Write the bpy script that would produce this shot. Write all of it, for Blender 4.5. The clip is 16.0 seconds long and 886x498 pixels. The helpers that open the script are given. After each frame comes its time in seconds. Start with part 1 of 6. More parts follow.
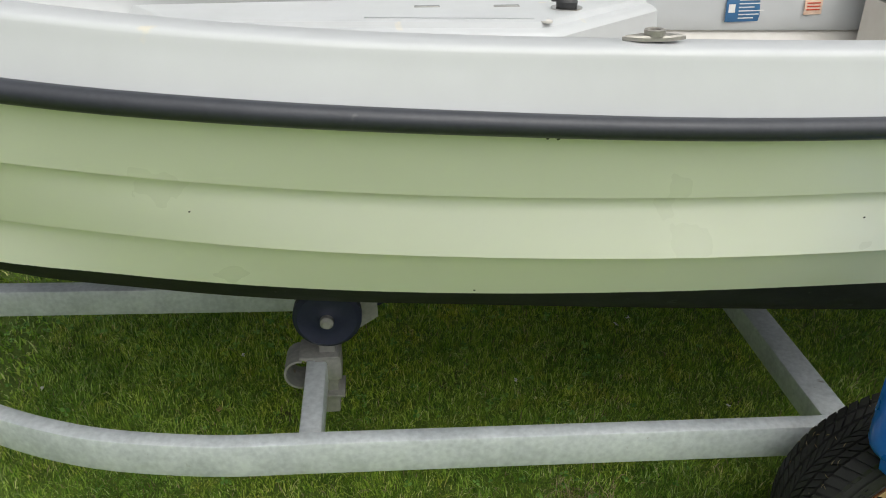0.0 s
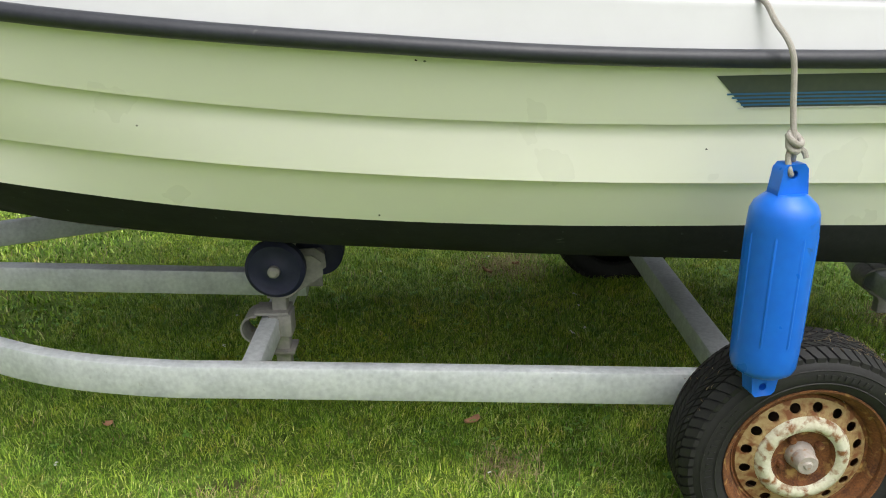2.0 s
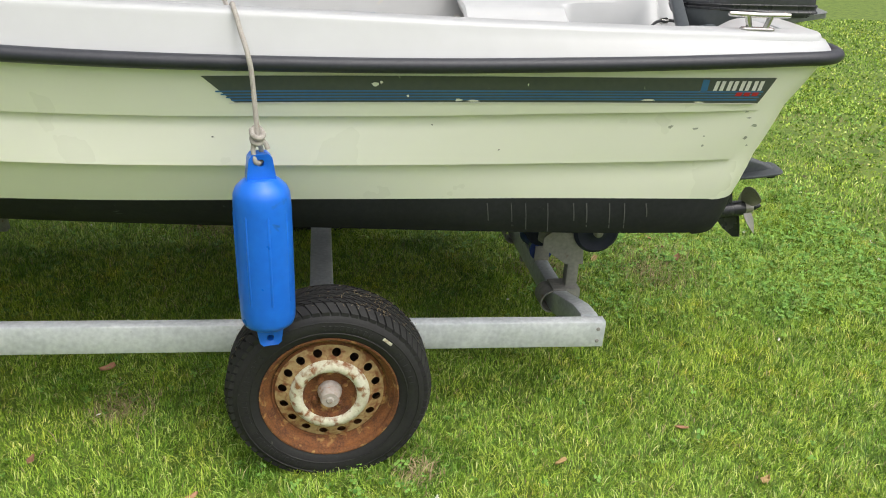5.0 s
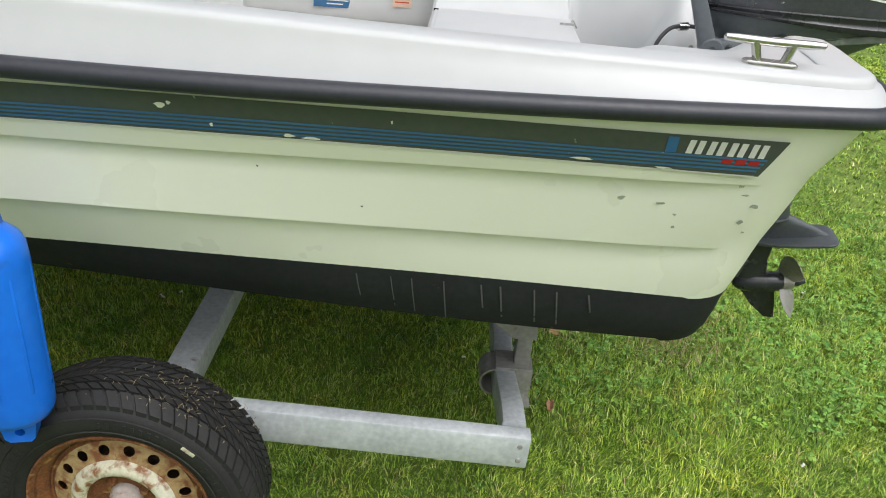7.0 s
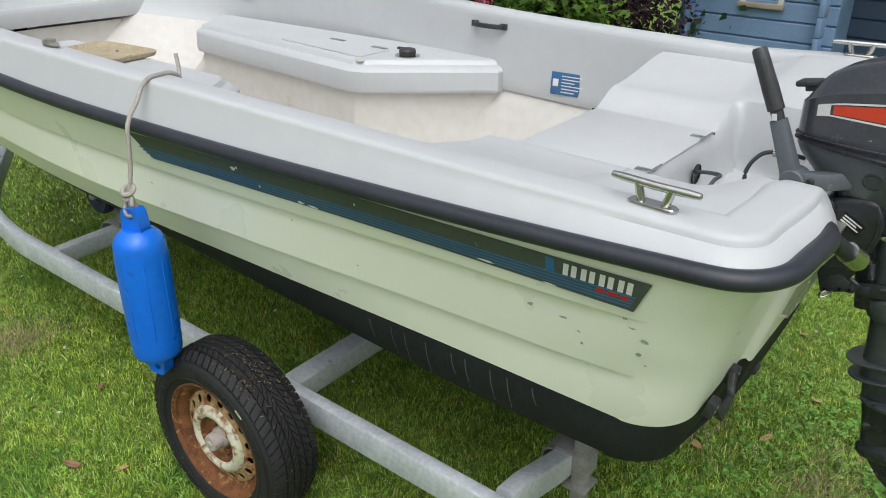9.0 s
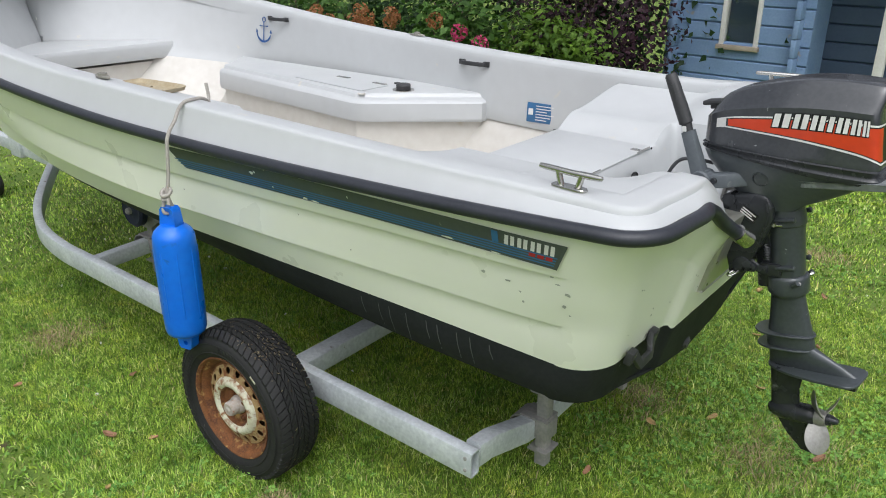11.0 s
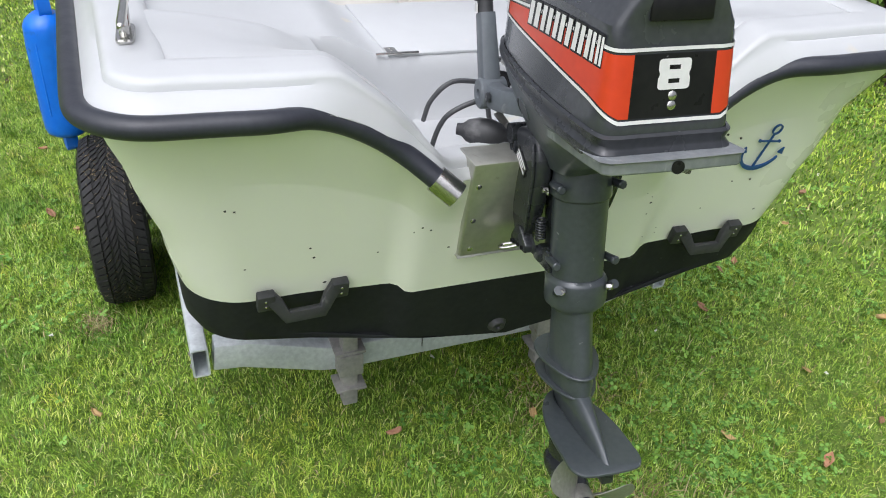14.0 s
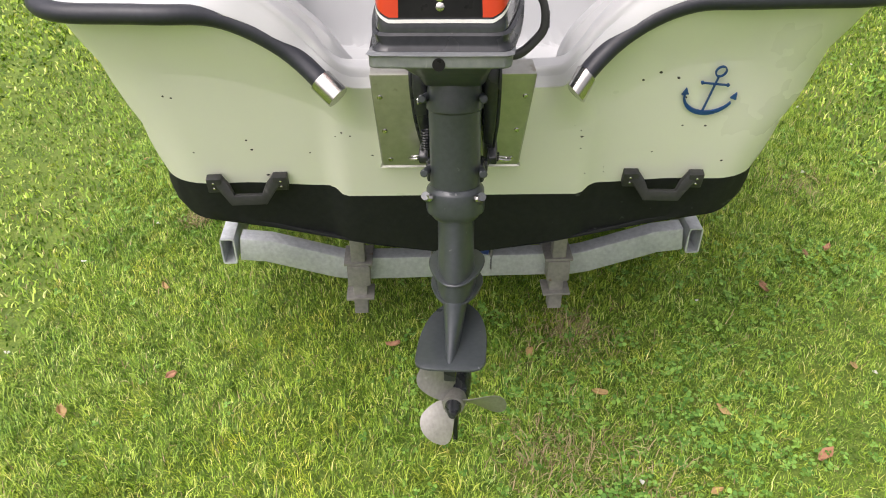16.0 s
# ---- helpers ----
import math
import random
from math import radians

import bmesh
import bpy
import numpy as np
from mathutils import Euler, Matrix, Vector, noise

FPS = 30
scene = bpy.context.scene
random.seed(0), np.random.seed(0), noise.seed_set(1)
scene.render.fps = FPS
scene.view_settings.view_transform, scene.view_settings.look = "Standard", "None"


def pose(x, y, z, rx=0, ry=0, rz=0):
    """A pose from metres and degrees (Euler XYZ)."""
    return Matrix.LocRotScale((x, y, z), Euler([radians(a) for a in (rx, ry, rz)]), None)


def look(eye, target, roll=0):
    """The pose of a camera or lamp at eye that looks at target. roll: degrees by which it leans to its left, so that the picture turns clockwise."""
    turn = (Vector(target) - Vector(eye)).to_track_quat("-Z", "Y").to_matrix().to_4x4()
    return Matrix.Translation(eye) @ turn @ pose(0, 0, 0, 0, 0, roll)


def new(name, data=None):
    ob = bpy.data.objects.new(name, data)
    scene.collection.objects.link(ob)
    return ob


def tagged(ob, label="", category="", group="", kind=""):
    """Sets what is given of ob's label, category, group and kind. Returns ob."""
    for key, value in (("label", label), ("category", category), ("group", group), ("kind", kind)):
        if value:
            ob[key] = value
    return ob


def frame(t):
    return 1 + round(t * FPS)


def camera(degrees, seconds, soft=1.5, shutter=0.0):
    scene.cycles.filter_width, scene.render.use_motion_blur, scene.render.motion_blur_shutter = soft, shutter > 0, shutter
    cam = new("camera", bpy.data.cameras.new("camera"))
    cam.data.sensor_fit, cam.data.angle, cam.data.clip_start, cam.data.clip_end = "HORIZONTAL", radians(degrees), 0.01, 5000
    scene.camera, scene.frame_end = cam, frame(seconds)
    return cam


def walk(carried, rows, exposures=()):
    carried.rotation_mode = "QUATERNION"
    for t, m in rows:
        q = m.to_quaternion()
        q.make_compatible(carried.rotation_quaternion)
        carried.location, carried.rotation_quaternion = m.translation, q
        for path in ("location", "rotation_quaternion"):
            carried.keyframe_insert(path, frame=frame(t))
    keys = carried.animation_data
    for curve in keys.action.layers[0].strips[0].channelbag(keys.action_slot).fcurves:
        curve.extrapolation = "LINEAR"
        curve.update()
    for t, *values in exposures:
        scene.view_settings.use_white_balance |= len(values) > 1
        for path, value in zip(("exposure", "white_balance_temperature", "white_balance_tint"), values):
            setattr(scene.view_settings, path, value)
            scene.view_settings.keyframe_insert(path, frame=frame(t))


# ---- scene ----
cam = camera(59.1, 16.0, soft=1.0)
PATH = [
    (0, (-2.544, -2.101, 1.675), (-2.4, -0.332, 0.704), -0.1),
    (0.5, (-2.481, -2.269, 1.677), (-2.401, -0.477, 0.749), -0.2),
    (1, (-2.475, -2.413, 1.632), (-2.443, -0.583, 0.782), -0.5),
    (1.5, (-2.401, -2.45, 1.516), (-2.385, -0.584, 0.762), -0.7),
    (2, (-2.238, -2.536, 1.402), (-2.222, -0.65, 0.717), -0.5),
    (2.5, (-2.071, -2.643, 1.352), (-2.015, -0.758, 0.68), -0.1),
    (3, (-1.91, -2.707, 1.347), (-1.784, -0.839, 0.645), 0.5),
    (3.5, (-1.773, -2.719, 1.434), (-1.572, -0.875, 0.687), 1.2),
    (4, (-1.636, -2.711, 1.493), (-1.377, -0.894, 0.698), 1.8),
    (4.5, (-1.465, -2.816, 1.584), (-1.173, -1.016, 0.762), 2.3),
    (4.7, (-1.414, -2.854, 1.61), (-1.115, -1.058, 0.783), 2.6),
    (6.8, (-0.862, -2.288, 1.617), (-0.749, -0.5, 0.728), 4.5),
    (7, (-0.728, -2.169, 1.618), (-0.7, -0.404, 0.678), 5.3),
    (7.5, (-0.452, -1.955, 1.629), (-0.722, -0.253, 0.613), 5.4),
    (8, (-0.236, -1.8, 1.675), (-0.86, -0.22, 0.619), 3.9),
    (8.5, (0.096, -1.843, 1.777), (-0.838, -0.385, 0.778), 1.8),
    (9, (0.34, -2.042, 1.85), (-0.741, -0.605, 0.975), 0.4),
    (9.2, (0.43, -2.144, 1.867), (-0.683, -0.708, 1.033), -0.3),
    (11.3, (0.74, -2.357, 1.89), (-0.398, -0.905, 1.118), 0.0),
    (11.5, (0.766, -2.284, 1.866), (-0.378, -0.849, 1.071), 0.4),
    (12, (0.918, -2.007, 1.805), (-0.264, -0.641, 0.947), 1.2),
    (12.5, (0.986, -1.756, 1.761), (-0.272, -0.506, 0.836), 1.7),
    (13, (0.996, -1.41, 1.722), (-0.364, -0.315, 0.747), 2.5),
    (13.5, (1.114, -1.061, 1.698), (-0.348, -0.165, 0.668), 3.4),
    (14, (1.252, -0.75, 1.737), (-0.293, -0.078, 0.659), 4.2),
    (14.5, (1.24, -0.453, 1.705), (-0.352, -0.01, 0.579), 4.6),
    (15, (1.336, -0.162, 1.692), (-0.281, 0.088, 0.542), 3.9),
    (15.5, (1.469, -0.05, 1.693), (-0.16, 0.067, 0.538), 1.9),
    (16, (1.595, -0.097, 1.706), (-0.049, -0.034, 0.569), -0.1),
]
walk(cam, [(t, look(eye, target, roll)) for t, eye, target, roll in PATH], [(0.0, -0.06, 6500, 8), (1.0, 0.14, 6600, 8), (2.0, 0.24, 6550, 10), (3.0, 0.32, 6700, 14), (4.5, 0.20, 6650, 12), (7.0, 0.08, 6400, 11), (8.0, 0.02, 6350, 10), (9.0, -0.16, 6200, 10), (11.5, -0.04, 6150, 12), (13.0, 0.10, 6100, 14), (14.5, 0.20, 6100, 14), (16.0, 0.36, 6700, 19)])
# ---- light ----
SUN_UP, SUN_ROUND = 63.0, 142.0
world = bpy.data.worlds.new("overcast_sky")
scene.world = world
world.use_nodes = True
wn = world.node_tree
sky = wn.nodes.new("ShaderNodeTexSky")
sky.sky_type, sky.sun_disc = "NISHITA", False
sky.sun_elevation, sky.sun_rotation = radians(SUN_UP), radians(SUN_ROUND)
sky.dust_density, sky.ozone_density = 7.0, 0.6
veil = wn.nodes.new("ShaderNodeHueSaturation")
veil.inputs["Saturation"].default_value = 0.2
wn.links.new(sky.outputs[0], veil.inputs["Color"])
wn.links.new(veil.outputs[0], wn.nodes["Background"].inputs["Color"])
wn.nodes["Background"].inputs["Strength"].default_value = 0.145
lamp = bpy.data.lights.new("sun", "SUN")
lamp.energy, lamp.angle, lamp.color = 1.42, radians(100), (1.0, 0.985, 0.96)
sun = new("sun", lamp)
sun.matrix_world = look((math.sin(radians(SUN_ROUND)), math.cos(radians(SUN_ROUND)), math.tan(radians(SUN_UP))), (0, 0, 0))


# ---- materials ----
def surf(name, a, b=None, rough=0.5, metal=0.0, gloss=0.5, scale=6.0, fine=60.0, bump=0.0, bump_scale=120.0, dirt=None, dirt_amount=0.0, dirt_scale=14.0, rvar=0.1, coat=0.0):
    """Two-scale mottled surface: a and b mixed by broad and fine noise, specks of dirt, rough relief."""
    m = bpy.data.materials.new(name)
    m.use_nodes = True
    nt = m.node_tree
    bs = nt.nodes["Principled BSDF"]
    co = nt.nodes.new("ShaderNodeTexCoord")
    b = b or tuple(c * 0.8 for c in a)

    def noi(s, detail=4.0, dist=0.0):
        n = nt.nodes.new("ShaderNodeTexNoise")
        n.inputs["Scale"].default_value, n.inputs["Detail"].default_value = s, detail
        n.inputs["Distortion"].default_value = dist
        nt.links.new(co.outputs["Object"], n.inputs["Vector"])
        return n.outputs["Fac"]

    def ramp(src, lo, hi):
        r = nt.nodes.new("ShaderNodeMapRange")
        r.inputs["From Min"].default_value, r.inputs["From Max"].default_value = lo, hi
        nt.links.new(src, r.inputs["Value"])
        return r.outputs["Result"]

    def mix(fac, c1, c2):
        x = nt.nodes.new("ShaderNodeMix")
        x.data_type = "RGBA"
        for k, v in ((0, fac), (6, c1), (7, c2)):
            if isinstance(v, tuple):
                x.inputs[k].default_value = (*v, 1)
            elif isinstance(v, float):
                x.inputs[k].default_value = v
            else:
                nt.links.new(v, x.inputs[k])
        return x.outputs[2]

    add = nt.nodes.new("ShaderNodeMath")
    add.operation = "ADD"
    half = nt.nodes.new("ShaderNodeMath")
    half.operation = "MULTIPLY"
    half.inputs[1].default_value = 0.5
    nt.links.new(noi(scale), add.inputs[0])
    nt.links.new(noi(fine), add.inputs[1])
    nt.links.new(add.outputs[0], half.inputs[0])
    col = mix(ramp(half.outputs[0], 0.35, 0.65), a, b)
    if dirt:
        col = mix(ramp(noi(dirt_scale, 8.0, 0.4), 0.72 - dirt_amount, 0.78 - dirt_amount * 0.6), col, dirt)
    nt.links.new(col, bs.inputs["Base Color"])
    rr = nt.nodes.new("ShaderNodeMapRange")
    rr.inputs["To Min"].default_value, rr.inputs["To Max"].default_value = max(rough - rvar, 0.02), min(rough + rvar, 1)
    nt.links.new(noi(scale * 2.3), rr.inputs["Value"])
    nt.links.new(rr.outputs["Result"], bs.inputs["Roughness"])
    bs.inputs["Metallic"].default_value = metal
    bs.inputs["Specular IOR Level"].default_value = gloss
    bs.inputs["Coat Weight"].default_value = coat
    if bump:
        bp = nt.nodes.new("ShaderNodeBump")
        bp.inputs["Strength"].default_value, bp.inputs["Distance"].default_value = bump, 0.002
        nt.links.new(noi(bump_scale, 6.0), bp.inputs["Height"])
        nt.links.new(bp.outputs[0], bs.inputs["Normal"])
    return m


GREEN = surf("pale_green_gelcoat", (0.805, 0.825, 0.705), (0.820, 0.838, 0.730), 0.30, scale=1.6, fine=9, bump=0.03, bump_scale=40, dirt=(0.76, 0.79, 0.66), dirt_amount=0.0, dirt_scale=3)
BLACKPAINT = surf("black_bottom_paint", (0.0112, 0.0131, 0.0135), (0.0180, 0.0203, 0.0210), 0.70, gloss=0.25, scale=5, fine=70, bump=0.12, bump_scale=90, dirt=(0.09, 0.10, 0.095), dirt_amount=0.03, dirt_scale=30)
WHITE = surf("white_gelcoat", (0.515, 0.530, 0.535), (0.486, 0.500, 0.503), 0.34, scale=2, fine=14, bump=0.03, bump_scale=60, dirt=(0.58, 0.55, 0.47), dirt_amount=0.03, dirt_scale=9)
LINER = surf("cream_gelcoat_liner", (0.625, 0.606, 0.562), (0.562, 0.537, 0.488), 0.45, scale=2.5, fine=20, bump=0.08, bump_scale=70, dirt=(0.44, 0.39, 0.28), dirt_amount=0.05, dirt_scale=6)
RUBBER = surf("black_rubber", (0.0192, 0.0216, 0.0296), (0.0296, 0.0328, 0.0424), 0.42, gloss=0.5, scale=9, fine=90, bump=0.1, bump_scale=200, dirt=(0.10, 0.10, 0.10), dirt_amount=0.03)
TYRE = surf("worn_tyre_rubber", (0.0105, 0.0105, 0.0109), (0.0203, 0.0203, 0.0203), 0.72, scale=8, fine=90, bump=0.25, bump_scale=160, dirt=(0.075, 0.070, 0.060), dirt_amount=0.0, dirt_scale=40)
ZINC = surf("galvanised_steel", (0.66, 0.70, 0.715), (0.45, 0.485, 0.505), 0.5, metal=0.2, scale=9, fine=70, bump=0.15, bump_scale=90, dirt=(0.22, 0.20, 0.17), dirt_amount=0.02, dirt_scale=22)
OLDZINC = surf("weathered_zinc", (0.24, 0.24, 0.225), (0.36, 0.35, 0.32), 0.7, metal=0.2, scale=10, fine=70, bump=0.3, bump_scale=80, dirt=(0.20, 0.11, 0.06), dirt_amount=0.05, dirt_scale=18)
RIMRUST = surf("rust_eaten_cream_paint", (0.456, 0.348, 0.168), (0.300, 0.180, 0.072), 0.75, scale=12, fine=90, bump=0.5, bump_scale=120, dirt=(0.20, 0.075, 0.026), dirt_amount=0.26, dirt_scale=38)
RUST = surf("rusted_cream_paint", (0.2430, 0.0945, 0.0270), (0.0765, 0.0285, 0.0128), 0.85, scale=24, fine=190, bump=0.9, bump_scale=170, dirt=(0.42, 0.26, 0.09), dirt_amount=0.15, dirt_scale=30)
RIMPAINT = surf("chipped_cream_paint", (0.675, 0.675, 0.550), (0.525, 0.500, 0.350), 0.6, scale=18, fine=120, bump=0.4, bump_scale=150, dirt=(0.24, 0.10, 0.035), dirt_amount=0.24, dirt_scale=40)
HUBGREY = surf("grey_painted_hub", (0.432, 0.396, 0.360), (0.324, 0.264, 0.216), 0.7, scale=20, fine=120, bump=0.4, dirt=(0.30, 0.13, 0.05), dirt_amount=0.1, dirt_scale=40)
BLUE = surf("blue_vinyl", (0.0063, 0.1395, 0.6921), (0.0099, 0.1701, 0.7659), 0.30, scale=5, fine=40, bump=0.05, bump_scale=80, dirt=(0.02, 0.08, 0.30), dirt_amount=0.02, dirt_scale=12)
NAVY = surf("navy_roller_rubber", (0.006, 0.009, 0.032), (0.012, 0.015, 0.045), 0.6, scale=15, fine=80, bump=0.15, dirt=(0.07, 0.07, 0.09), dirt_amount=0.05)
STEEL = surf("stainless_steel", (0.62, 0.61, 0.58), (0.52, 0.51, 0.48), 0.2, metal=1.0, scale=12, fine=120, bump=0.03, dirt=(0.33, 0.27, 0.2), dirt_amount=0.03)
PLATE = surf("dull_stainless_plate", (0.50, 0.50, 0.45), (0.40, 0.40, 0.35), 0.36, metal=0.75, scale=9, fine=60, bump=0.08, dirt=(0.22, 0.19, 0.14), dirt_amount=0.05)
COWL = surf("charcoal_engine_paint", (0.034, 0.037, 0.043), (0.048, 0.052, 0.059), 0.24, scale=8, fine=90, bump=0.05, dirt=(0.34, 0.35, 0.35), dirt_amount=0.014, dirt_scale=48, coat=0.45)
LEG = surf("grey_leg_paint", (0.046, 0.055, 0.060), (0.066, 0.076, 0.082), 0.32, metal=0.15, scale=8, fine=90, bump=0.06, dirt=(0.32, 0.33, 0.33), dirt_amount=0.015, dirt_scale=44, coat=0.25)
LOWER = surf("black_lower_unit_paint", (0.019, 0.021, 0.024), (0.030, 0.033, 0.037), 0.27, scale=8, fine=80, bump=0.06, dirt=(0.2, 0.2, 0.2), dirt_amount=0.0)
TILLER = surf("grey_tiller_paint", (0.125, 0.142, 0.156), (0.100, 0.114, 0.126), 0.45, scale=12, fine=80, bump=0.08, dirt=(0.3, 0.3, 0.29), dirt_amount=0.02)
TRAYGREY = surf("grey_tray_paint", (0.082, 0.094, 0.102), (0.064, 0.074, 0.081), 0.34, scale=10, fine=80, bump=0.06, dirt=(0.3, 0.31, 0.31), dirt_amount=0.012, dirt_scale=44, coat=0.2)
RED = surf("orange_red_film", (0.598, 0.052, 0.013), (0.520, 0.044, 0.013), 0.32, scale=5, fine=60, dirt=(0.03, 0.03, 0.03), dirt_amount=0.0, dirt_scale=46)
FILMWHITE = surf("white_film", (0.726, 0.726, 0.704), (0.638, 0.638, 0.616), 0.4, scale=20, fine=120)
FILMBLACK = surf("black_film", (0.008, 0.008, 0.009), (0.014, 0.014, 0.014), 0.3, gloss=0.25, scale=20, fine=90, dirt=(0.3, 0.3, 0.3), dirt_amount=-0.01, dirt_scale=60)
DECAL = surf("grey_green_film", (0.062, 0.076, 0.070), (0.080, 0.092, 0.082), 0.45, scale=5, fine=60, dirt=(0.45, 0.50, 0.36), dirt_amount=-0.015, dirt_scale=45)
STRIPE = surf("blue_film", (0.035, 0.14, 0.32), (0.05, 0.17, 0.34), 0.45, scale=6, fine=70, dirt=(0.45, 0.52, 0.45), dirt_amount=-0.015, dirt_scale=50)
DARKBLUE = surf("anchor_blue_film", (0.012, 0.07, 0.24), (0.015, 0.08, 0.27), 0.4, scale=20, fine=100)
PLASTIC = surf("black_plastic", (0.025, 0.026, 0.028), (0.04, 0.041, 0.043), 0.5, scale=14, fine=100, bump=0.1, dirt=(0.12, 0.12, 0.12), dirt_amount=0.03)
ROPE = surf("grey_rope", (0.44, 0.42, 0.38), (0.32, 0.295, 0.26), 0.9, scale=60, fine=300, bump=0.8, bump_scale=350, dirt=(0.30, 0.16, 0.12), dirt_amount=0.06, dirt_scale=90)
HOSE = surf("grey_rubber_hose", (0.050, 0.052, 0.056), (0.075, 0.077, 0.080), 0.5, scale=20, fine=120, bump=0.1)
BRONZE = surf("cast_alloy", (0.42, 0.40, 0.36), (0.30, 0.29, 0.26), 0.5, metal=0.7, scale=30, fine=150, bump=0.3)
PROP = surf("worn_alloy_propeller", (0.40, 0.39, 0.36), (0.29, 0.285, 0.265), 0.45, metal=0.6, scale=14, fine=120, bump=0.2, dirt=(0.46, 0.455, 0.43), dirt_amount=0.10, dirt_scale=22)
SOIL = surf("lawn_soil", (0.052, 0.105, 0.0125), (0.190, 0.265, 0.040), 0.95, scale=9, fine=140, bump=1.0, bump_scale=110, dirt=(0.075, 0.055, 0.03), dirt_amount=0.06, dirt_scale=4)


# ---- mesh tools ----
def part(name, bm, material, parent=None, label="", smooth=True, sharp=35.0):
    me = bpy.data.meshes.new(name)
    bmesh.ops.recalc_face_normals(bm, faces=bm.faces[:])
    for f in bm.faces:
        f.smooth = smooth
    if smooth:
        for e in bm.edges:
            if len(e.link_faces) == 2 and e.calc_face_angle(0) > radians(sharp):
                e.smooth = False
    bm.to_mesh(me)
    bm.free()
    ob = new(name, me)
    for m in material if isinstance(material, (list, tuple)) else [material]:
        me.materials.append(m)
    if parent is not None:
        ob.parent = parent
    if label:
        ob["label"] = label
    return ob


def root(name, label, category, m=None, group="", kind=""):
    ob = tagged(new(name), label, category, group, kind)
    ob.empty_display_size = 0.1
    if m is not None:
        ob.matrix_world = m
    return ob


def put(bm, m):
    bmesh.ops.transform(bm, matrix=m, verts=bm.verts[:])
    return bm


def join(*bms):
    out = bmesh.new()
    for b in bms:
        me = bpy.data.meshes.new("tmp")
        b.to_mesh(me)
        b.free()
        out.from_mesh(me)
        bpy.data.meshes.remove(me)
    return out


def box(x0, x1, y0, y1, z0, z1, r=0.0, seg=2):
    bm = bmesh.new()
    bmesh.ops.create_cube(bm, size=1)
    put(bm, Matrix.Translation(((x0 + x1) / 2, (y0 + y1) / 2, (z0 + z1) / 2)) @ Matrix.Diagonal((x1 - x0, y1 - y0, z1 - z0, 1)))
    if r:
        bmesh.ops.bevel(bm, geom=bm.edges[:], offset=r, segments=seg, affect="EDGES", profile=0.5)
    return bm


def loft(rings, close_ring=True, caps=True):
    """A skin over rings of equally many points."""
    bm = bmesh.new()
    vs = [[bm.verts.new(p) for p in ring] for ring in rings]
    n = len(rings[0])
    for a, b in zip(vs, vs[1:]):
        for i in range(n if close_ring else n - 1):
            j = (i + 1) % n
            q = [a[i], a[j], b[j], b[i]]
            if len({tuple(round(c, 6) for c in v.co) for v in q}) >= 3:
                try:
                    bm.faces.new(q)
                except ValueError:
                    pass
    if caps and close_ring:
        for ring in (vs[0], vs[-1]):
            try:
                bm.faces.new(ring)
            except ValueError:
                pass
    bmesh.ops.remove_doubles(bm, verts=bm.verts[:], dist=1e-5)
    return bm


def ring(n, rx, ry=None, z=0.0, power=2.0, cx=0.0, cy=0.0):
    """A (super)ellipse in the plane z."""
    ry = rx if ry is None else ry
    out = []
    for i in range(n):
        a = 2 * math.pi * i / n
        c, s = math.cos(a), math.sin(a)
        out.append((cx + rx * math.copysign(abs(c) ** (2 / power), c), cy + ry * math.copysign(abs(s) ** (2 / power), s), z))
    return out


def lathe(profile, n=32, m=None):
    """Turns (radius, z) points round the z axis."""
    bm = loft([[(r * math.cos(2 * math.pi * i / n), r * math.sin(2 * math.pi * i / n), z) for i in range(n)] for r, z in profile], caps=False)
    return put(bm, m) if m is not None else bm


def smoothline(pts, n):
    """A Catmull-Rom line through the points, n steps a span."""
    p = [Vector(q) for q in pts]
    p = [2 * p[0] - p[1]] + p + [2 * p[-1] - p[-2]]
    out = []
    for i in range(1, len(p) - 2):
        for k in range(n):
            t = k / n
            out.append(0.5 * (2 * p[i] + (p[i + 1] - p[i - 1]) * t + (2 * p[i - 1] - 5 * p[i] + 4 * p[i + 1] - p[i + 2]) * t * t + (3 * p[i] - p[i - 1] - 3 * p[i + 1] + p[i + 2]) * t ** 3))
    return out + [p[-2]]


def sweep(line, shape, up=(0, 0, 1), caps=True, scales=None):
    """Carries a flat shape of (side, up) points along a line."""
    line = [Vector(q) for q in line]
    rings = []
    for i, q in enumerate(line):
        d = (line[min(i + 1, len(line) - 1)] - line[max(i - 1, 0)]).normalized()
        side = d.cross(Vector(up))
        side = side.normalized() if side.length > 1e-4 else Vector((1, 0, 0))
        top = side.cross(d)
        k = scales[i] if scales else 1.0
        rings.append([q + side * a * k + top * b * k for a, b in shape])
    return loft(rings, caps=caps)


def circle(r, n=12):
    return [(r * math.cos(2 * math.pi * i / n), r * math.sin(2 * math.pi * i / n)) for i in range(n)]


def rect(w, h, r=0.004):
    out = []
    for sx, sy, a0 in ((1, 1, 0), (-1, 1, 90), (-1, -1, 180), (1, -1, 270)):
        for k in range(3):
            a = radians(a0 + 45 * k)
            out.append((sx * (w / 2 - r) + r * math.cos(a), sy * (h / 2 - r) + r * math.sin(a)))
    return out


def tube(a, b, r, n=12):
    return sweep([a, b], circle(r, n), up=(0, 0, 1) if abs(Vector(b)[2] - Vector(a)[2]) < 0.9 * (Vector(b) - Vector(a)).length else (0, 1, 0))


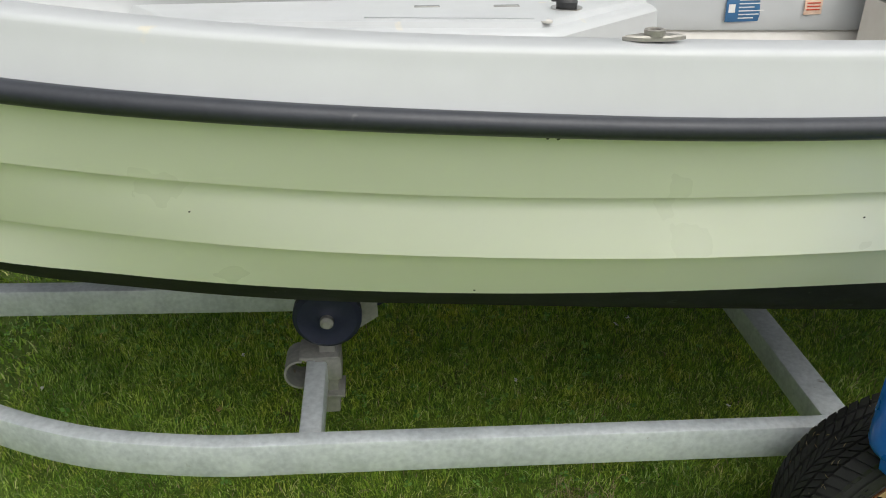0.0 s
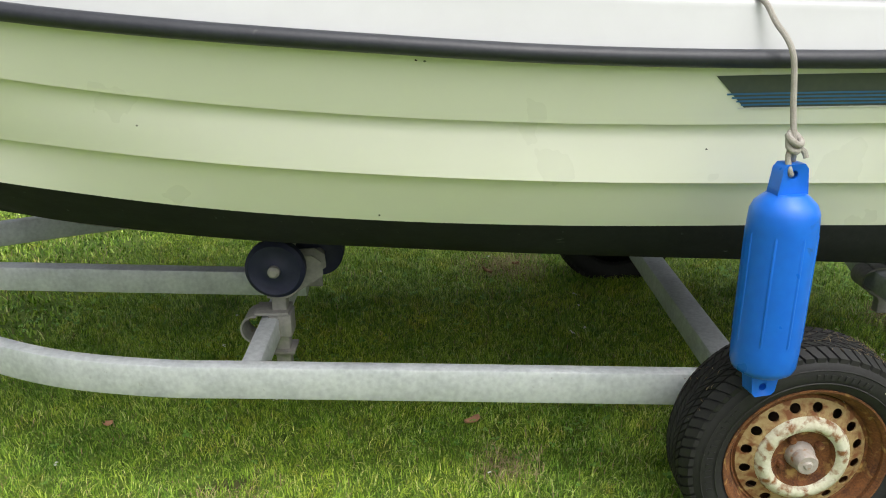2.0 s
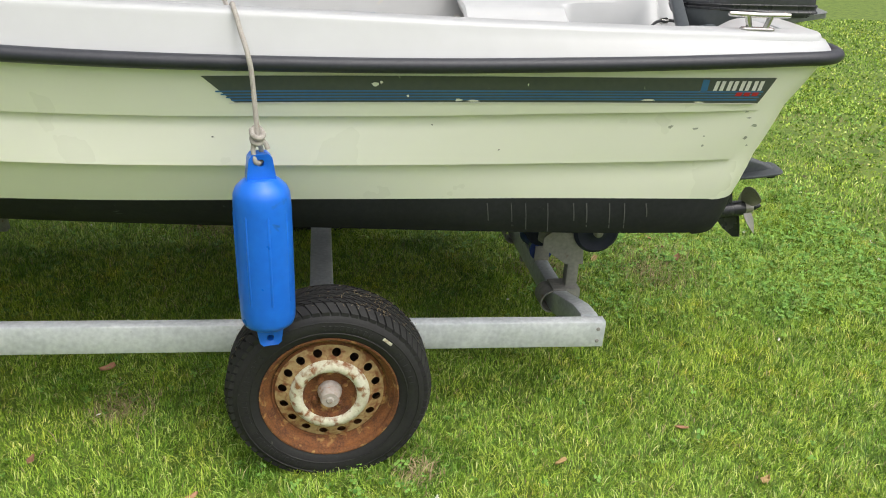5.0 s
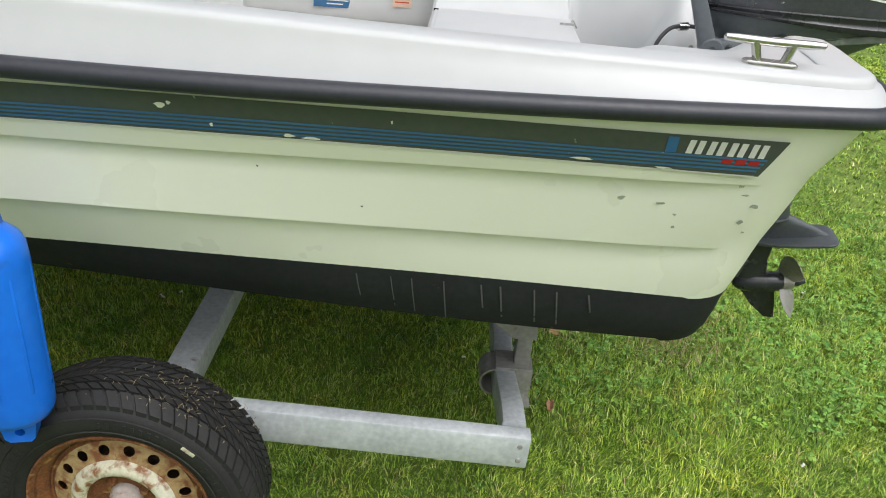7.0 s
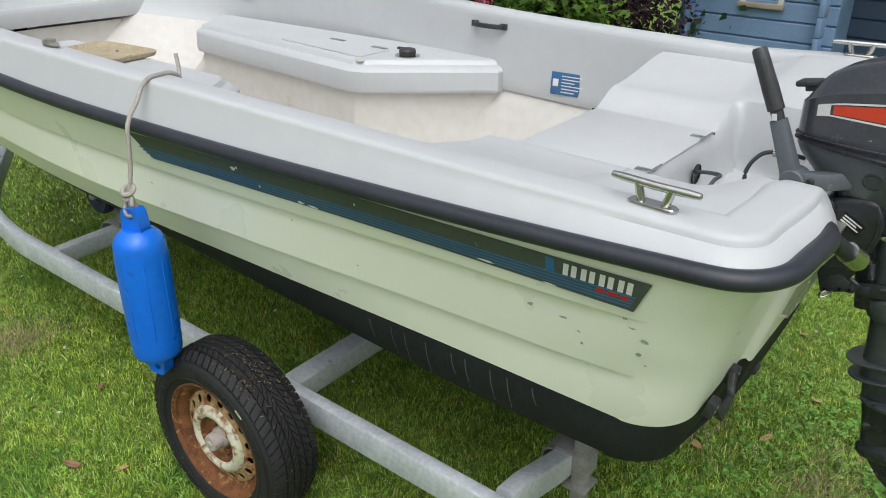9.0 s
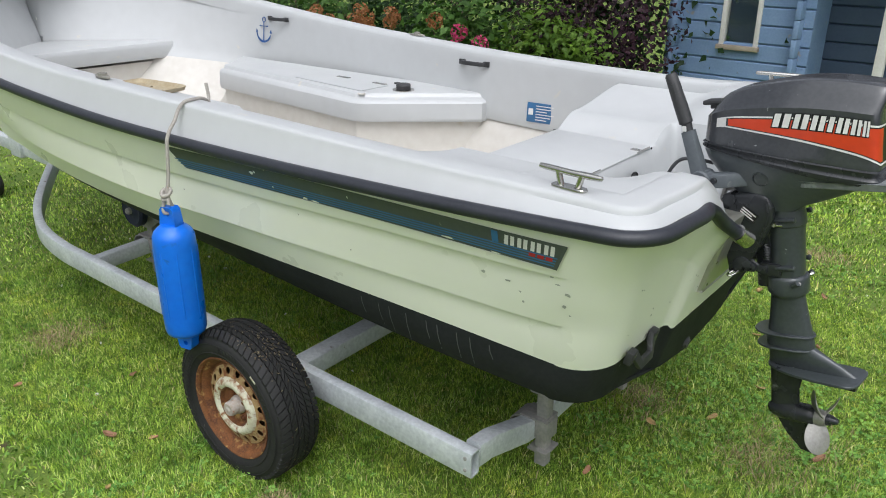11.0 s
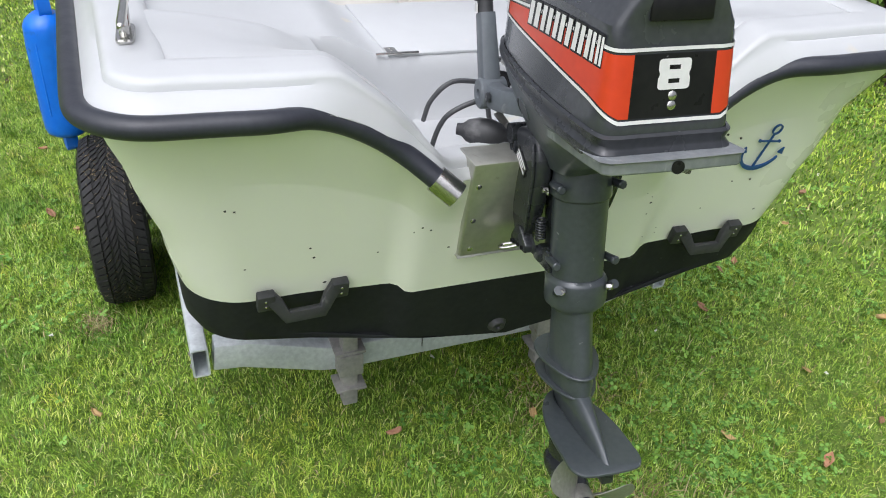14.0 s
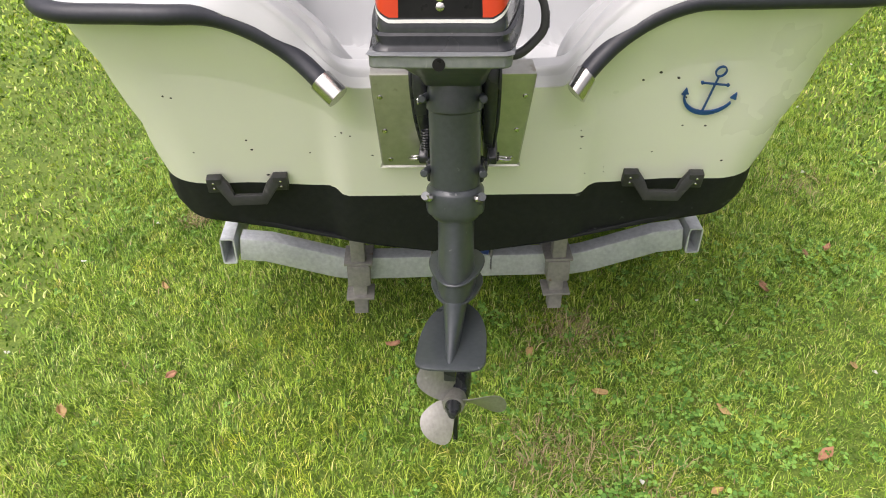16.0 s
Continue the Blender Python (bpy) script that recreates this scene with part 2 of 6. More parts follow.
def bolt(p, d, r=0.006, h=0.005):
    q = Vector(d).to_track_quat("Z", "Y").to_matrix().to_4x4()
    return lathe([(0.0, -0.002), (r, -0.002), (r, h * 0.6), (r * 0.7, h), (0.0, h)], 8, Matrix.Translation(p) @ q)


def prism(outline, y0, y1, r=0.0):
    """An (x, z) outline given depth along y."""
    bm = loft([[(x, y0, z) for x, z in outline], [(x, y1, z) for x, z in outline]])
    if r:
        bmesh.ops.bevel(bm, geom=[e for e in bm.edges if e.calc_face_angle(0) > 0.5], offset=r, segments=2, affect="EDGES", profile=0.5)
    return bm


def table(xs, ys):
    """A smooth function through control values (x rising)."""
    xs, ys = np.array(xs, float), np.array(ys, float)
    h, s = np.diff(xs), np.diff(ys) / np.diff(xs)
    d = np.zeros(len(xs))
    d[0], d[-1] = s[0], s[-1]
    for i in range(1, len(xs) - 1):
        d[i] = (s[i - 1] * h[i] + s[i] * h[i - 1]) / (h[i] + h[i - 1])

    def f(x):
        i = int(np.clip(np.searchsorted(xs, x) - 1, 0, len(h) - 1))
        t = (x - xs[i]) / h[i]
        if t < 0:
            return float(ys[0] + d[0] * (x - xs[0]))
        if t > 1:
            return float(ys[-1] + d[-1] * (x - xs[-1]))
        return float((1 + 2 * t) * (1 - t) ** 2 * ys[i] + t * (1 - t) ** 2 * h[i] * d[i] + t * t * (3 - 2 * t) * ys[i + 1] + t * t * (t - 1) * h[i] * d[i + 1])

    return f


def step(a, b, x):
    t = min(max((x - a) / (b - a), 0.0), 1.0)
    return t * t * (3 - 2 * t)

# ---- ground ----
def ground_height(x, y):
    return 0.006 * noise.noise((x * 1.3, y * 1.3, 0.0)) + 0.012 * noise.noise((x * 0.35, y * 0.35, 4.0))


bm = bmesh.new()
edges_x = [-400, -60, -20, -10] + [-8 + 0.25 * i for i in range(49)] + [6, 10, 25, 60, 400]
edges_y = [-400, -60, -20, -8] + [-5 + 0.25 * i for i in range(57)] + [11, 14, 25, 60, 400]
grid = [[bm.verts.new((x, y, ground_height(x, y) if abs(x) < 11 and abs(y) < 11 else 0.0)) for x in edges_x] for y in edges_y]
for r0, r1 in zip(grid, grid[1:]):
    for i in range(len(r0) - 1):
        bm.faces.new((r0[i], r0[i + 1], r1[i + 1], r1[i]))
tagged(part("ground", bm, SOIL), "mossy green lawn ground under the boat trailer", "lawn", kind="structure")

# ---- boat ----
BOAT = pose(0, 0, 0, -0.9, 0, -1.2)
boat = root("motorboat", "white and pale green open motorboat with a black bottom", "boat", BOAT)
# Lines of the hull
YAW, LEAN = 1.2, 0.9
TAPER, TILT = math.tan(radians(YAW)), math.tan(radians(LEAN))


def line(bow, breadths, heights):
    """One hull line from its bow points (x, half breadth, height) and its values at the stations."""
    st = [-3.4, -3.05, -2.7, -2.35, -2.0, -1.3, -0.6, 0.0]
    xs = [p[0] for p in bow] + st
    h = table(xs, [p[1] for p in bow] + [b - x * TAPER for b, x in zip(breadths, st)])
    z = table(xs, [p[2] for p in bow] + [q - b * TILT for q, b in zip(heights, breadths)])
    return h, z


LINES = {}
for key, bow, breadths, heights in (
    ("rub", ((-4.68, 0.02, 1.60), (-4.5, 0.30, 1.565), (-4.2, 0.60, 1.515), (-3.8, 0.83, 1.44)), (0.875, 0.930, 0.948, 0.945, 0.930, 0.892, 0.866, 0.848), (1.381, 1.333, 1.298, 1.270, 1.245, 1.225, 1.239, 1.262)),
    ("s1", ((-4.62, 0.02, 1.44), (-4.4, 0.31, 1.40), (-4.15, 0.53, 1.355), (-3.8, 0.755, 1.285)), (0.840, 0.877, 0.885, 0.884, 0.874, 0.842, 0.812, 0.811), (1.228, 1.174, 1.131, 1.101, 1.081, 1.068, 1.079, 1.094)),
    ("s2", ((-4.54, 0.02, 1.27), (-4.35, 0.25, 1.235), (-4.1, 0.44, 1.18), (-3.8, 0.62, 1.12)), (0.735, 0.804, 0.845, 0.858, 0.857, 0.813, 0.768, 0.759), (1.060, 1.023, 0.992, 0.967, 0.948, 0.925, 0.921, 0.930)),
    ("paint", ((-4.46, 0.02, 1.15), (-4.3, 0.17, 1.11), (-4.05, 0.36, 1.05), (-3.8, 0.51, 0.995)), (0.705, 0.742, 0.760, 0.766, 0.764, 0.752, 0.736, 0.730), (0.945, 0.893, 0.854, 0.828, 0.812, 0.801, 0.796, 0.787)),
    ("chine", ((-4.36, 0.01, 1.00), (-4.2, 0.11, 0.95), (-4.0, 0.22, 0.90), (-3.8, 0.33, 0.86)), (0.500, 0.560, 0.594, 0.614, 0.640, 0.693, 0.722, 0.705), (0.786, 0.748, 0.721, 0.705, 0.695, 0.686, 0.677, 0.662)),
):
    LINES[key], LINES[key + "_z"] = line(bow, breadths, heights)
LINES["mid"] = table([-4.26, -3.8, -3.4, -2.7, -1.3, 0.0], [0.01, 0.14, 0.24, 0.33, 0.36, 0.36])
LINES["mid_z"] = table([-4.26, -3.8, -3.4, -2.7, -1.3, 0.0], [0.90, 0.72, 0.655, 0.615, 0.590, 0.575])
LINES["keel_z"] = table([-4.18, -3.9, -3.4, -2.7, -1.3, 0.0], [0.85, 0.66, 0.575, 0.555, 0.545, 0.535])
LINES["cap_z"] = table([-4.68, -4.2, -3.4, -2.7, -2.0, -1.0, 0.0], [1.69, 1.60, 1.455, 1.375, 1.335, 1.304, 1.293])


def hull_in(x, z, gap=0.035):
    """Half breadth that is left inside the hull at that x and height."""
    pts = sorted([(LINES[k + "_z"](x), LINES[k](x)) for k in ("mid", "chine", "paint", "s2", "s1", "rub")] + [(LINES["keel_z"](x), 0.0)])
    return max(float(np.interp(z, [p[0] for p in pts], [p[1] for p in pts])) - gap, 0.0)


BOW = {"rub": -4.68, "s1": -4.62, "s2": -4.54, "paint": -4.46, "chine": -4.36, "mid": -4.26, "keel": -4.18}
NC, NT = 16, 40
MID = 65 + int(0.6 * NC)
RADII = {"rub": 0.115, "s1": 0.15, "s2": 0.14}


def transom_x(z, y):
    """The raked stern, its middle panel standing proud."""
    return -0.03 + (z - 0.8) * 0.25 + 0.022 * (1 - step(0.27, 0.33, abs(y)))


STERN_TOP = table([0.0, 0.20, 0.25, 0.281, 0.325, 0.369, 0.41, 0.445, 0.48, 0.524, 0.60, 0.90], [1.058, 1.058, 1.074, 1.101, 1.138, 1.172, 1.198, 1.218, 1.232, 1.243, 1.250, 1.250])


def flare(y):
    """How far the stern's upper edge stands aft of its flat."""
    return (0.028 + 0.014 * step(0.74, 0.52, abs(y)) + 0.012 * step(0.46, 0.34, abs(y))) * step(0.15, 0.31, abs(y))


def transom_top(y):
    """Height of the rub rail across the stern."""
    return STERN_TOP(abs(y))


def transom_paint(y):
    y = abs(y)
    return 0.745 + 0.022 * step(0.28, 0.31, y) + 0.03 * step(0.31, 0.72, y)


def ease_run(a, b, n):
    return [a + (b - a) * i / n for i in range(n + 1)]


def level(key, out=0.0, frac=None):
    """One hull line on the port side, from the stem to the middle of the stern: points and, aft, their share between paint line and rail."""
    h = LINES.get(key) if key != "keel" else (lambda x: 0.0)
    hz = LINES[key + "_z"]
    z_end = hz(0.0)
    xt = transom_x(z_end, 0.7) + (0.028 if key == "rub" else 0.0)
    CORNER = RADII.get(key, 0.13)
    pts = [(x, -(h(x) + out * step(0.0, 0.5, x - BOW[key]) * step(0.02, 0.35, -x)) if key != "keel" else 0.0, hz(x)) for x in ease_run(BOW[key], xt - CORNER, 64)]
    w = h(xt - CORNER)
    if key == "keel":
        return pts + [(xt - CORNER + CORNER * i / (NC + NT), 0.0, z_end) for i in range(1, NC + NT + 1)]
    c = min(CORNER, w * 0.6)
    for i in range(1, NC + 1):
        a = math.pi / 2 * i / NC
        pts.append((xt - CORNER + c * math.sin(a) + (CORNER - c) * i / NC, -(w - c + c * math.cos(a)), z_end))
    for i in range(1, NT + 1):
        y = (w - c) * (1 - i / NT)
        k = step(0.0, 0.35, i / NT)
        if frac is None:
            z = z_end
        else:
            lo, hi = transom_paint(y), transom_top(y)
            z = z_end + (lo + (hi - lo) * frac - z_end) * k
        if key == "mid" or key == "chine":
            z = z_end + ((LINES["keel_z"](0) - z_end) * (i / NT) if key == "mid" else (0.535 + 0.13 * min(y / 0.62, 1.0) - z_end) * k)
        pts.append((transom_x(z, y) + (flare(y) if key == "rub" else 0.0), -y, z))
    return pts


rows = [level("rub", 0.0, 1.0), level("s1", 0.009, 0.62), level("s1", -0.017, 0.60), level("s2", 0.009, 0.30), level("s2", -0.020, 0.28), level("paint", 0.0, 0.0), level("chine"), level("mid"), level("keel")]


def between(a, b, t, belly):
    return [tuple(p + (q - p) * t for p, q in zip(u, v))[:1] + (u[1] + (v[1] - u[1]) * t - (belly if i < MID and abs(u[1]) > 0.1 else 0.0), u[2] + (v[2] - u[2]) * t) for i, (u, v) in enumerate(zip(a, b))]


skin = []
for i, (a, b) in enumerate(zip(rows, rows[1:])):
    skin.append(a)
    if i in (0, 2, 4):
        skin += [between(a, b, 0.33, 0.004), between(a, b, 0.67, 0.004)]
    elif i == 5:
        skin += [between(a, b, 0.35, 0.010), between(a, b, 0.7, 0.012)]
skin.append(rows[-1])


def half_skin(rows, mirror):
    return [[(x, -y if mirror else y, z) for x, y, z in r] for r in rows]


n_top = 12
for name, part_rows, mat, label in (("topside", skin[:n_top], GREEN, "pale green clinker-style moulded topsides"), ("bottom", skin[n_top - 1:], BLACKPAINT, "matt black painted bottom")):
    a = loft(half_skin(part_rows, False), close_ring=False)
    b = loft(half_skin(part_rows, True), close_ring=False)
    bm = join(a, b)
    bmesh.ops.remove_doubles(bm, verts=bm.verts[:], dist=5e-4)
    part(name, bm, mat, boat, label, sharp=28)


def rub_line(side, off_h=0.0165, off_z=-0.0125):
    pts = [Vector((x, y - off_h if i < 65 else y, z + off_z)) for i, (x, y, z) in enumerate(rows[0])]
    out = []
    for i, p in enumerate(pts):
        if i >= 65:
            d = pts[min(i + 1, len(pts) - 1)] - pts[i - 1]
            nrm = Vector((-d.y, d.x, 0)).normalized() * off_h
            p = p + (nrm if nrm.x > 0 or nrm.y < 0 else -nrm)
        if abs(p.y) < 0.288 and i > MID:
            break
        out.append(Vector((p.x, p.y * side, p.z)))
    for _ in range(6):
        out[60:-1] = [(a + b * 2 + c) / 4 for a, b, c in zip(out[59:-2], out[60:-1], out[61:])]
    return out


for side in (1, -1):
    line = rub_line(side)
    part("rub_rail", sweep(line, [(0.0212 * c, 0.0192 * s) for c, s in circle(1.0, 20)]), RUBBER, boat, "black rubber rub rail")
    d = (line[-1] - line[-3]).normalized()
    part("rail_end", sweep([line[-1] - d * 0.005, line[-1] + d * 0.045], circle(0.0248, 20)), STEEL, boat, "polished steel rail end cap")

# deck moulding: side band, cap, inner wall
def deck_rows():
    up, cap_o, cap_i, wall_t = [], [], [], []
    base = rows[0]
    ins = []
    for i, (x, y, z) in enumerate(base):
        d = Vector(base[min(i + 1, len(base) - 1)]) - Vector(base[max(i - 1, 0)])
        inward = Vector((-d.y, d.x, 0)).normalized()
        if inward.y < 0 and i < MID or (i >= MID and inward.x > 0):
            inward = -inward
        ins.append(inward)
    for _ in range(12):
        ins[62:-1] = [(a + b * 2 + c).normalized() for a, b, c in zip(ins[61:-2], ins[62:-1], ins[63:])]
    for i, (x, y, z) in enumerate(base):
        inward = ins[i]
        dip = min(z - 1.225, 0.0) if i > MID else 0.0
        cz = LINES["cap_z"](min(x, 0.0)) + dip * 1.0
        yy = abs(y)
        end = step(0.50, 0.22, yy) if i > 65 + NC else 0.0
        cz = cz * (1 - end) + (z + 0.035) * end
        k = min(1.0, yy / 0.25) if i < 60 else 1.0 - 0.36 * (step(0.52, 0.36, yy) if i > 65 + NC else 0.0)
        P = Vector((x, y, 0))
        def at(a, zz):
            q = P + inward * a * k
            if q.y > 0:
                q.y = 0
            return (q.x, q.y, zz)
        flat = 1 - 0.88 * step(54, 64, i)
        fold = step(0.66, 0.48, yy) if i > 65 + NC else 0.0
        up.append([at(0.0, z - 0.002), at(0.021, z + 0.55 * (cz - z)), at(0.032, cz - 0.019), at(0.034, cz - 0.011), at(0.038, cz - 0.005), at(0.044, cz - 0.0012), at(0.051, cz), at(0.106, cz + 0.002), at(0.118, cz + 0.002 - 0.005 * flat), at(0.125, cz + 0.001 - 0.011 * flat), at(0.130 + 0.012 * fold, cz - 0.024 * flat - 0.004 * fold), at(0.133 + 0.045 * fold, cz - 0.04 + 0.012 * fold), at(0.134 + 0.10 * fold, cz - 0.10 + 0.02 * fold)])
    return up


deck = deck_rows()
for side in (1, -1):
    bm = loft([[(x, y * side, z) for x, y, z in r] for r in deck], close_ring=False)
    part("gunwale", bm, WHITE, boat, "glossy white moulded gunwale", sharp=50)


def inner_line(off, z_of, x_from=-4.64):
    """A line inside the gunwale, off metres in from the rail's line, from the bow to near the stern."""
    out = []
    for x in ease_run(x_from, -0.06, 60):
        z = z_of(x)
        out.append((x, -max(min(LINES["rub"](x) - off, hull_in(x, z)), 0.004), z))
    return out


cap = LINES["cap_z"]
for side in (1, -1):
    upper = [inner_line(0.130, lambda x: cap(x) - 0.022), inner_line(0.138, lambda x: cap(x) - 0.10), inner_line(0.148, lambda x: 1.05 + (cap(x) - 1.325) * 0.5), inner_line(0.152, lambda x: 1.007 + (cap(x) - 1.325) * 0.5), inner_line(0.146, lambda x: 0.994 + (cap(x) - 1.325) * 0.5), inner_line(0.12, lambda x: 0.990 + (cap(x) - 1.325) * 0.5)]
    part("inner_side", loft([[(x, y * side, z) for x, y, z in r] for r in upper], close_ring=False), WHITE, boat, "white moulded inner side of the boat")
    lower = [inner_line(0.135, lambda x: 0.992 + (cap(x) - 1.325) * 0.5), inner_line(0.19, lambda x: 0.90), inner_line(0.25, lambda x: 0.76), inner_line(0.33, lambda x: 0.725)]
    part("inner_wall", loft([[(x, y * side, z) for x, y, z in r] for r in lower], close_ring=False), LINER, boat, "stained cream inner wall of the hull")
bm = bmesh.new()
strip = [[bm.verts.new((x, s * min(max(LINES["rub"](x) - 0.30, 0.0), hull_in(x, 0.74)) * t, 0.724)) for s, t in ((-1, 1), (-1, 0.5), (1, 0), (1, 0.5), (1, 1))] for x in ease_run(-4.0, -0.1, 40)]
for a, b in zip(strip, strip[1:]):
    for i in range(4):
        bm.faces.new((a[i], a[i + 1], b[i + 1], b[i]))
part("sole", bm, LINER, boat, "worn cream cockpit floor")


def stern_edge(y):
    return transom_x(transom_top(y), y) - 0.075 + 0.8 * flare(y)


def aft_z(x, y):
    """Height of the moulded stern seat, its engine well and quarter decks."""
    a = abs(y)
    wellish = step(-0.378, -0.332, x) * (1 - step(0.36, 0.42, a))
    side = 0.055 * step(0.235, 0.375, a) + 0.055 * step(0.37, 0.76, a)
    quarter = 0.042 * step(-0.42, -0.27, x) * step(0.38, 0.54, a)
    z = 1.143 + side + quarter
    z = z * (1 - wellish) + (1.0 + 0.03 * step(-0.1, 0.06, x)) * wellish
    end = step(0.50, 0.22, a)
    edge = (1.293 + min(transom_top(y) - 1.225, 0.0)) * (1 - end) + (transom_top(y) + 0.035) * end - 0.006
    edge -= 0.06 * step(stern_edge(y) - 0.035, stern_edge(y), x)
    return z + (edge - z) * step(stern_edge(y) - 0.21, stern_edge(y) - 0.058, x) * step(0.16, 0.30, a)


bm = bmesh.new()
us, ys = ease_run(0.0, 1.0, 96), ease_run(-0.745, 0.745, 150)
g = [[bm.verts.new((-0.785 + (stern_edge(y) + 0.785) * u, y, aft_z(-0.785 + (stern_edge(y) + 0.785) * u, y))) for y in ys] for u in us]
for a, b in zip(g, g[1:]):
    for i in range(len(ys) - 1):
        bm.faces.new((a[i], a[i + 1], b[i + 1], b[i]))
lip = [bm.verts.new((-0.795, y, aft_z(-0.785, y) - 0.012)) for y in ys]
low = [bm.verts.new((-0.79, y, aft_z(-0.785, y) - 0.035)) for y in ys]
for p, q in ((lip, g[0]), (low, lip)):
    for i in range(len(ys) - 1):
        bm.faces.new((p[i], p[i + 1], q[i + 1], q[i]))
part("stern_seat", bm, WHITE, boat, "white moulded stern seat with an engine well")
part("seat_front", box(-0.785, -0.765, -0.66, 0.66, 0.72, 1.12), LINER, boat, "cream front panel of the stern seat")
lid = box(-0.775, -0.375, -0.235, 0.228, 1.142, 1.1495, 0.003)
part("seat_lid", lid, WHITE, boat, "white seat hatch lid")
part("lid_gap", box(-0.79, -0.372, 0.2285, 0.2325, 1.139, 1.1465), FILMBLACK, boat, "dark gap beside the hatch lid")
for y in (-0.235, 0.13):
    part("hinge", join(box(-0.415, -0.375, y, y + 0.024, 1.149, 1.1525, 0.001), tube((-0.371, y - 0.030, 1.1525), (-0.371, y + 0.070, 1.1525), 0.0032, 8), *[lathe([(0.0, 0.001), (0.003, 0.001), (0.0035, 0.0), (0.0035, -0.001)], 8, pose(x, y + 0.012, 1.1525)) for x in (-0.407, -0.392)]), STEEL, boat, "small steel lid hinge")
part("drain_hole", lathe([(0.0, 0.0), (0.026, 0.0), (0.03, 0.004), (0.03, 0.0)], 20, pose(-0.346, 0.035, 1.075, 0, 90, 0)), FILMBLACK, boat, "dark round cable hole")


def bench_top(side):
    """Outline of a side seat; the port one is wider."""
    if side > 0:
        return [(-3.46, 0.95), (-3.29, 0.49), (-3.24, 0.452), (-2.02, 0.345), (-1.96, 0.37), (-1.53, 0.76), (-1.53, 0.95)]
    return [(-3.36, 0.95), (-3.34, 0.20), (-3.28, 0.15), (-2.20, 0.155), (-2.12, 0.18), (-1.70, 0.76), (-1.70, 0.95)]


def bench(side):
    """Side seat with a skirt and a slanted after end."""
    top = bench_top(side)
    rings = []
    for grow, z in ((-0.060, 1.112), (-0.045, 1.112), (-0.036, 1.108), (-0.026, 1.092), (-0.012, 1.086), (0.0, 1.080), (0.008, 1.068), (0.012, 0.992), (0.006, 0.978), (-0.03, 0.975)):
        rings.append([(x + grow * (1 if i > 3 else -0.6 if i < 2 else 0.2), side * min(y - grow, hull_in(x, z, 0.05)), z) for i, (x, y) in enumerate(top)])
    return loft(rings, caps=True)


for side, lab in ((1, "white moulded side seat with a hatch"), (-1, "white moulded side seat")):
    part("side_seat", bench(side), WHITE, boat, lab, sharp=30)
    part("seat_base", loft([[(x - (0.02 if i > 3 else 0.0), side * min(y + 0.022, hull_in(x, z, 0.045)), z) for i, (x, y) in enumerate(bench_top(side))] for z in (0.74, 0.80, 0.87, 0.95, 1.08)], caps=False), LINER, boat, "cream base under the side seat")
part("hatch_lid", put(prism([(-2.60, 0.475), (-2.04, 0.425), (-2.04, 0.625), (-2.60, 0.660)], -1.1150, -1.1110, 0.001), pose(0, 0, 0, -90)), WHITE, boat, "white hatch lid with a finger hole")
part("finger_hole", lathe([(0.0, 0.0), (0.018, 0.0), (0.02, 0.002), (0.02, -0.004)], 14, pose(-2.005, 0.395, 1.110)), LINER, boat)
for x, y in ((-2.38, 0.64), (-2.10, 0.63)):
    part("hinge", box(x - 0.05, x + 0.04, y - 0.012, y + 0.012, 1.113, 1.119, 0.002), STEEL, boat)
part("filler_ring", lathe([(0.0, 0.0), (0.055, 0.0), (0.055, 0.004), (0.03, 0.006), (0.0, 0.006)], 28, pose(-1.90, 0.59, 1.113)), STEEL, boat, "polished filler ring")
part("filler_cap", join(lathe([(0.0, 0.0), (0.036, 0.0), (0.038, 0.018), (0.033, 0.026), (0.0, 0.028)], 24, pose(-1.90, 0.59, 1.119)), box(-1.955, -1.92, 0.58, 0.60, 1.137, 1.147, 0.003)), PLASTIC, boat, "black filler cap")

# small foredeck that closes the gunwale at the stem
part("foredeck", loft([[(x, u * max(LINES["rub"](x) - 0.055, 0.004), cap(x) - 0.010 + 0.012 * (1 - u * u)) for u in ease_run(-1.0, 1.0, 10)] for x in ease_run(-4.665, -4.33, 10)], close_ring=False), WHITE, boat, "white moulded foredeck")
# forward seat and its tray
BOW_EDGE = table([0.0, 0.22, 0.55, 0.80], [-3.905, -3.90, -3.89, -3.885])


def bow_row(v, drop, grow):
    """One run of the bow seat's surface from its after edge towards the stem."""
    run = []
    for u in ease_run(0.0, 1.0, 8):
        y = 0.80 * v
        x = BOW_EDGE(abs(y)) + grow
        x, y = x + (-4.42 - x) * u, y * (1 - 0.75 * u)
        y = math.copysign(min(abs(y), hull_in(x, 1.16, 0.03)), y)
        run.append((x, y, 1.19 - (0.0 if u else drop)))
    return run


